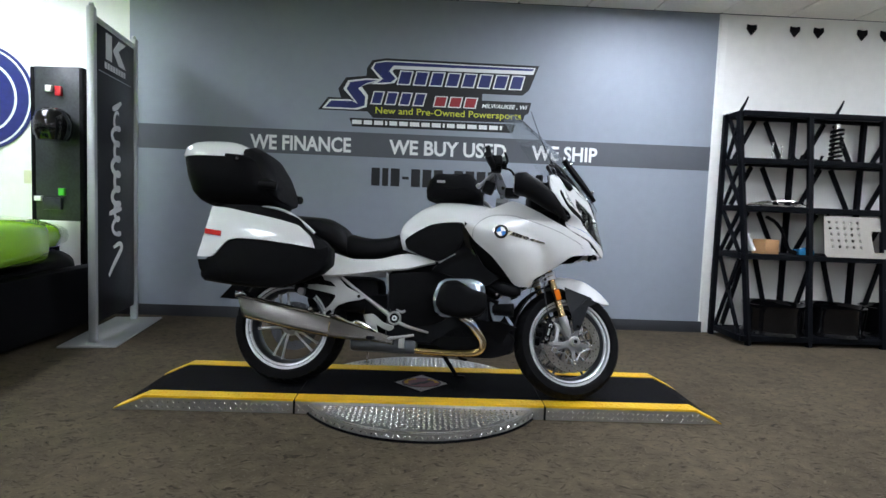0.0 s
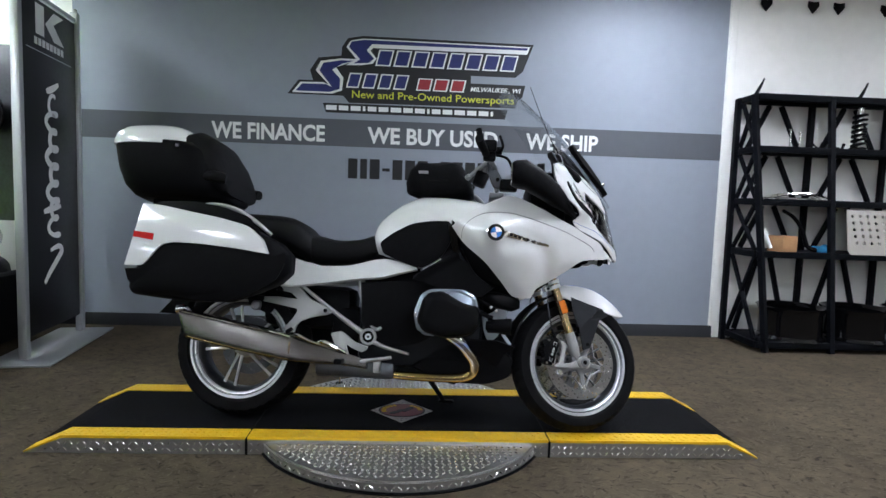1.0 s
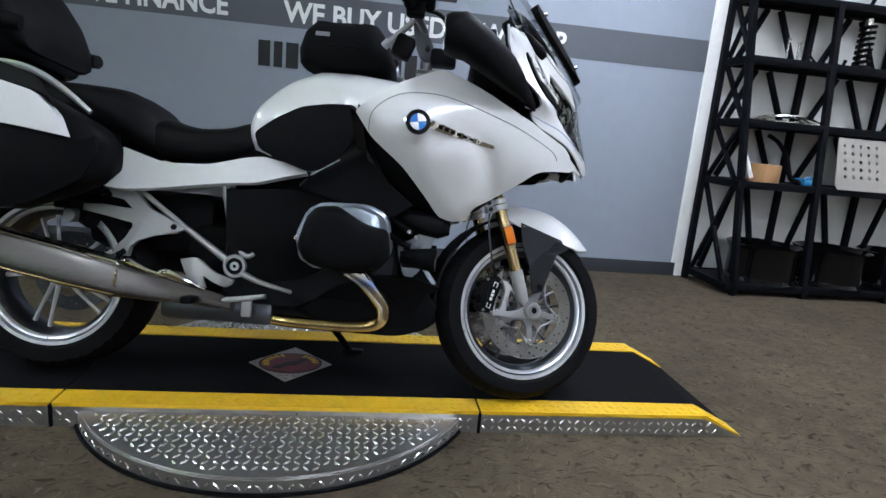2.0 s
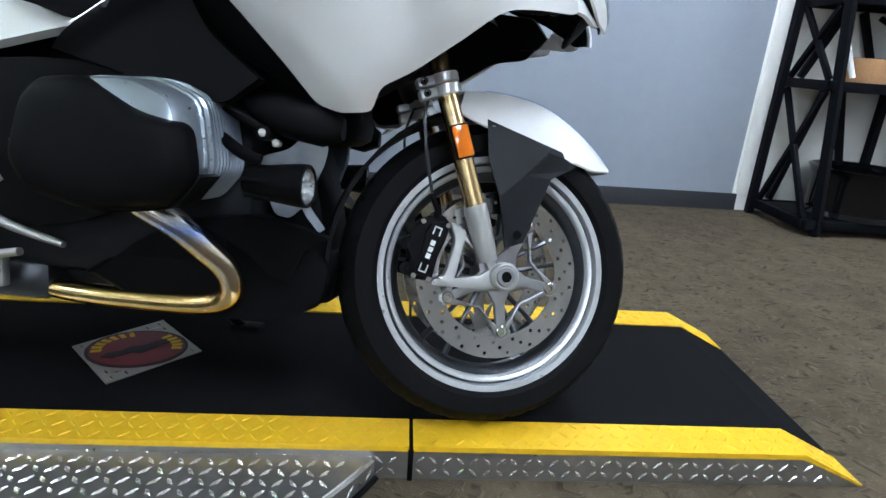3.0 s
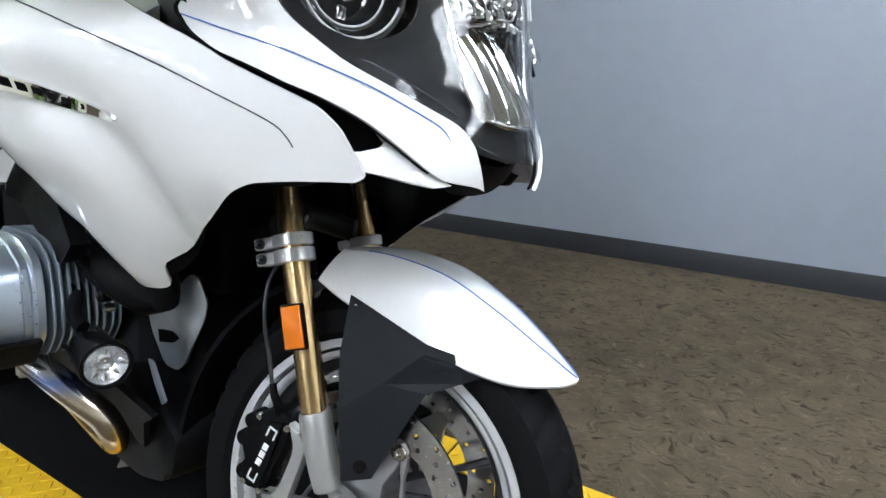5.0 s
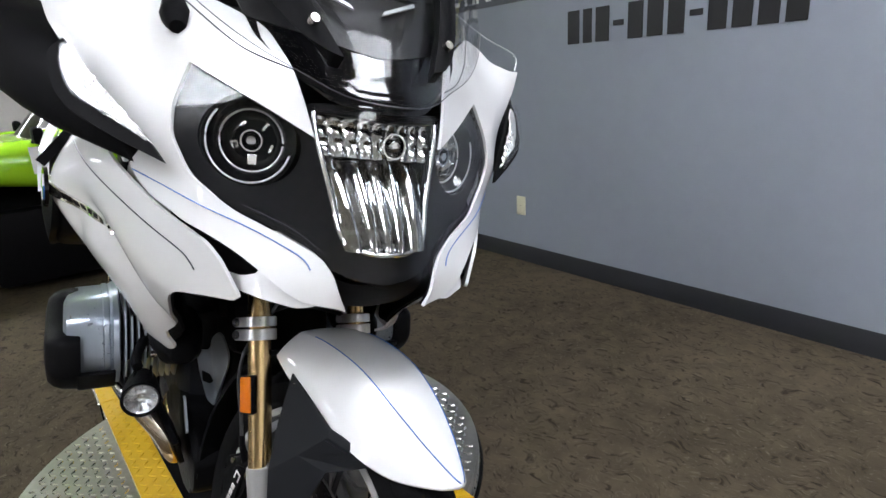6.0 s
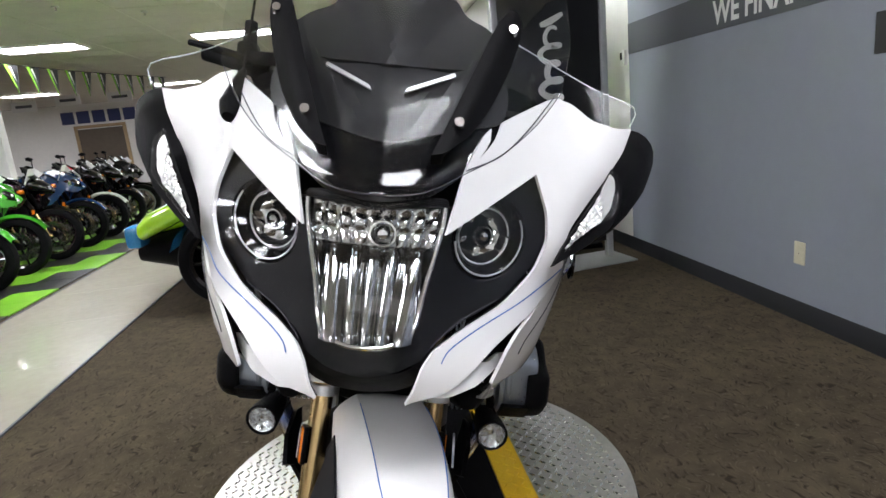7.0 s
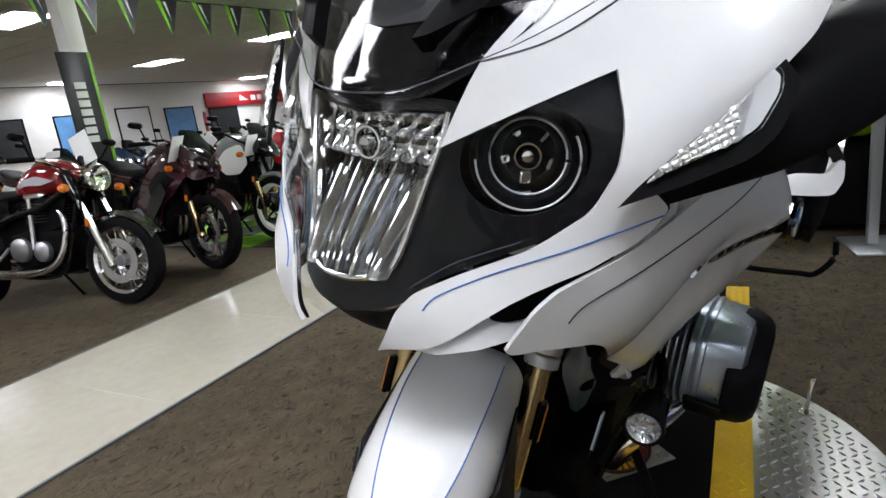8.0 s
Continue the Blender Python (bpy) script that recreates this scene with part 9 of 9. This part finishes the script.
        part("exhaust", tube(B(), [(-0.45, -0.12, 0.34), (-0.85, -0.16, 0.30), (-1.25, -0.19, 0.42)], [0.03, 0.045, 0.055], 12, 3), "steel", b)
    part("side_stand", tube(B(), [(-0.75, 0.12, 0.28), (-0.68, 0.20, 0.10), (-0.66, 0.235, 0.033)], 0.012, 6, 2), "plastic", b)
    return b


def row_pose(x, y, turn=0, lean=-8):
    return pose(x, y, 0.008, lean, 0, 90 + turn)


ROW = [("classic", "bike_wine", 0.72, -5.40, 12, "red and chrome classic roadster motorcycle with wire wheels", None),
       ("sport", "bike_maroon", -0.05, -5.42, -6, "black cherry sport motorcycle with a full fairing", None),
       ("naked", "bike_grey", -0.98, -5.62, -4, "grey and white adventure motorcycle on tile mat", "paper"),
       ("naked", "bike_red", -1.70, -5.60, 0, "red naked motorcycle with red-edged wheels", "bike_red"),
       ("sport", "bike_green", -2.40, -5.58, 0, "green and black sport motorcycle with full fairing", "plastic"),
       ("sport", "bike_green", -3.15, -5.66, 2, "green sport motorcycle on lime tile mat", "gloss_black"),
       ("naked", "gloss_black", -3.90, -5.66, 2, "black naked motorcycle on lime tile mat", "bike_maroon"),
       ("sport", "bike_blue", -4.65, -5.68, 2, "dark blue sport motorcycle with full fairing", None),
       ("naked", "paper", -5.40, -5.70, 2, "white and black dual-sport motorcycle", "plastic"),
       ("naked", "gloss_black", -6.15, -5.72, 2, "black standard motorcycle with smoked screen", None),
       ("sport", "gloss_black", -6.95, -5.75, 2, "black sport motorcycle with full fairing", "bike_grey")]
made = [show_bike(k, c, row_pose(x, y, t), lb, ac) for k, c, x, y, t, lb, ac in ROW]
for i, (src, x, y, t) in enumerate(((3, 0.9, -8.3, 10), (6, 0.1, -8.4, 4), (1, -0.8, -8.4, 0), (7, -1.7, -8.5, 0), (2, -2.6, -8.5, 0), (9, -3.5, -8.5, 2), (8, -4.4, -8.6, 2), (10, -5.3, -8.6, 2), (5, -6.2, -8.6, 2), (6, -7.8, -4.3, -60), (9, -8.6, -3.6, -60), (7, -9.4, -2.9, -60), (3, -7.9, -6.8, 0), (8, -8.8, -6.9, 0), (1, -9.7, -7.0, 0), (0, 1.7, -6.6, -8))):
    copy_thing(made[src], row_pose(x, y, t))
for x, y, z, r in ((-0.02, -5.55, 0.97, 20), (-0.95, -5.72, 0.90, 8), (-1.68, -5.80, 0.98, 5), (-2.42, -5.72, 0.98, -5), (-3.2, -5.8, 0.98, 5), (-3.95, -5.8, 0.98, 0), (-4.7, -5.8, 0.98, 8), (0.1, -8.55, 0.98, 0), (-0.8, -8.55, 0.98, 0)):
    single("price_card", box(B(), (0, 0, 0), (0.15, 0.005, 0.20), bev=0.001), "paper", "white price card tied to a motorcycle", "price card", pose(x, y, z, -25, 0, r), "price cards")

# ---- far end of the showroom ----
def pillar(x, y, banner):
    structure("pillar", box(B(), (x, y, CEIL / 2), (0.16, 0.16, CEIL), bev=0.008), "wall_white", "white square steel pillar", "pillar")
    if banner:
        t = thing("hanging_banner", "narrow black vertical banner with lime edge beside the pillar", "banner", pose(x + 0.12, y + 0.14, 0.98))
        part("cloth", box(B(), (0, 0, 0), (0.26, 0.02, 1.75), bev=0.003), "sign_black", t)
        part("bracket", box(B(), (-0.11, -0.02, 0.7), (0.14, 0.02, 0.03)), "steel", t)
        part("edge", box(B(), (-0.145, 0, 0), (0.028, 0.024, 1.75), bev=0.003), "green_tile", t, "lime edge")
        for k in range(7):
            part("mark", box(B(), (0, 0.012, 0.60 - 0.075 * k), (0.10, 0.003, 0.055)), "decal_white", t, "white bar")


pillar(-0.30, -6.9, True)
pillar(-5.75, -7.0, False)
pillar(-8.2, -11.5, False)
for x in (-6.75, -6.5, -7.0):
    t = thing("hanging_banner", "tall dark green and white vertical banner", "banner", pose(x + 0.1, -7.6, 1.6))
    part("pole", cyl(B(), (0, -0.02, -1.6), (0, -0.02, 1.0), 0.014, None, 8), "plastic", t)
    part("foot", cyl(B(), (0, -0.02, -1.6), (0, -0.02, -1.575), 0.16, None, 18), "plastic", t)
    part("cloth", box(B(), (0, 0, 0), (0.22, 0.02, 1.9), bev=0.003), "sign_black", t)
    part("edge", box(B(), (0.09, 0.0, 0), (0.03, 0.024, 1.9)), "green_tile", t, "lime edge")
# red fascias along the far wall and its corner
fa = thing("red_fascia", "red dealer fascia with white marks along the far wall", "fascia")
part("board", box(B(), (-15.7, YS + 0.06, 2.22), (5.8, 0.10, 0.52), bev=0.01), "brand_red", fa)
for k in range(5):
    part("mark", box(B(), (-15.2 - k * 0.34, YS + 0.115, 2.22), (0.24, 0.012, 0.20)), "decal_white", fa, "white bar")
part("mark", slab(B(), [(-14.9, 2.14), (-14.45, 2.14), (-14.5, 2.36)], "y", YS + 0.111, YS + 0.121), "decal_white", fa, "white wing shape")
fa = thing("red_fascia", "red dealer fascia with white marks beside the far corner", "fascia")
part("board", box(B(), (XW + 0.06, -17.8, 2.36), (0.10, 3.1, 0.50), bev=0.01), "brand_red", fa)
for k in range(5):
    part("mark", box(B(), (XW + 0.115, -18.0 + k * 0.30, 2.34), (0.012, 0.21, 0.20)), "decal_white", fa, "white bar")
part("mark", slab(B(), [(-18.7, 2.26), (-18.2, 2.26), (-18.3, 2.48)], "x", XW + 0.111, XW + 0.121), "decal_white", fa, "white wing shape")
fb = thing("blue_letter_row", "row of navy blocks on the white west wall", "wall lettering")
for k in range(6):
    part("block", box(B(), (XW + 0.02, -11.9 + 0.51 * k, 2.45), (0.04, 0.40, 0.41)), "brand_blue", fb)
for k, (y, z) in enumerate(((-10.6, 2.55), (-9.5, 2.62), (-8.2, 2.60), (-7.2, 2.60))):
    t = thing("hanging_sign", "small white hanging sign with dark border", "sign", pose(-13.8, y, z))
    part("panel", box(B(), (0, 0, 0), (0.02, 0.62, 0.26), bev=0.004), "paper" if k % 2 else "decal_white", t)
    part("mark", box(B(), (0.012, 0, 0), (0.003, 0.40, 0.07)), "stripe_grey", t)
    for q in (-0.25, 0.25):
        part("hanger_wire", cyl(B(), (0, q, 0.13), (0, q, CEIL - z), 0.004, None, 6), "steel", t)
dr = thing("door_frame", "brown double door with light wood frame", "door", pose(XW + 0.02, -10.9, 0))
part("door_leaf", box(B(), (0.02, 0, 1.02), (0.05, 1.5, 2.04), bev=0.005), "door_brown", dr)
for y in (-0.8, 0.8):
    part("jamb", box(B(), (0.03, y, 1.05), (0.08, 0.10, 2.1), bev=0.004), "wood", dr)
part("header", box(B(), (0.03, 0, 2.12), (0.08, 1.7, 0.10), bev=0.004), "wood", dr)
for i, (x, z, w, h, mt) in enumerate(((-13.6, 1.5, 1.4, 1.0, "poster_dark"), (-11.6, 1.5, 1.2, 1.1, "poster_blue"), (-9.8, 1.3, 1.2, 1.7, "paper"), (-7.9, 1.5, 1.3, 1.1, "poster_blue"), (-5.9, 1.5, 1.0, 1.1, "poster_dark"), (-3.6, 1.55, 1.8, 0.8, "poster_dark"), (-1.2, 1.55, 1.8, 0.8, "poster_blue"), (1.2, 1.4, 1.6, 0.9, "poster_dark"), (3.6, 1.5, 1.5, 0.9, "poster_blue"))):
    t = thing("wall_poster", "framed photographic poster on the far wall", "poster", pose(x, YS + 0.02, z))
    part("print", box(B(), (0, 0.01, 0), (w, 0.015, h)), mt, t)
    for sx in (-1, 1):
        part("frame_side", box(B(), (sx * w / 2, 0.015, 0), (0.04, 0.03, h + 0.04), bev=0.004), "plastic", t)
        part("frame_end", box(B(), (0, 0.015, sx * h / 2), (w - 0.04, 0.03, 0.04), bev=0.004), "plastic", t)
for x, y, z in ((-9.6, -16.0, 1.38), (-13.5, -12.3, 1.50)):
    rs = thing("round_sign", "round red sign on a pole in the showroom", "sign", pose(x, y, 0, 0, 0, 45))
    part("pole", cyl(B(), (0, 0, 0.02), (0, 0, z - 0.25), 0.025, None, 12), "paper", rs)
    part("base", cyl(B(), (0, 0, 0), (0, 0, 0.025), 0.22, None, 24), "plastic", rs)
    part("disc", cyl(B(), (0, -0.03, z), (0, 0.03, z), 0.29, None, 36), "brand_red", rs)
    part("rim", lathe(B(), [(0.28, -0.04), (0.305, -0.04), (0.305, 0.04), (0.28, 0.04), (0.28, -0.04)], (0, 0, z), 36), "decal_red", rs)
    part("bar", box(B(), (0, 0.034, z), (0.34, 0.006, 0.05)), "decal_white", rs, "white bar")

# pennants on a line
A0, A1 = Vector((-0.4, -8.7, 2.86)), Vector((-12.6, -6.6, 2.86))
pl = thing("pennant_line", "line of lime green and black triangular pennants under the ceiling", "pennants")
N = 25
at = lambda f: A0.lerp(A1, f) - Vector((0, 0, 0.16 * math.sin(f * math.pi)))
part("cord", tube(B(), [at(i / 30) for i in range(31)], 0.006, 6, 1), "plastic", pl)
ax = (A1 - A0).normalized()
for k in range(N):
    c = at((k + 0.5) / N)
    sw = random.uniform(-0.05, 0.05)
    up = Vector((0, 0, 1))
    nr = ax.cross(up)
    for nm, tri, mt in (("pennant", ((-0.15, 0), (0.15, 0), (0.02 + sw, -0.46)), "black_tile"), ("pennant_stripe", ((-0.15, 0), (-0.085, 0), (0.02 + sw, -0.46)), "green_tile"), ("pennant_mark", ((-0.055, -0.03), (-0.015, -0.03), (0.03 + sw * 0.5, -0.26)), "paper")):
        bm = B()
        off = {"pennant": 0.0, "pennant_stripe": 0.004, "pennant_mark": 0.006}[nm]
        f = [bm.verts.new(c + ax * u + up * v + nr * off) for u, v in tri]
        g = [bm.verts.new(c + ax * u + up * v - nr * (off + 0.002)) for u, v in tri]
        bm.faces.new(f)
        bm.faces.new(g[::-1])
        for i in range(3):
            bm.faces.new((f[i], f[(i + 1) % 3], g[(i + 1) % 3], g[i]))
        part(nm, bm, mt, pl)
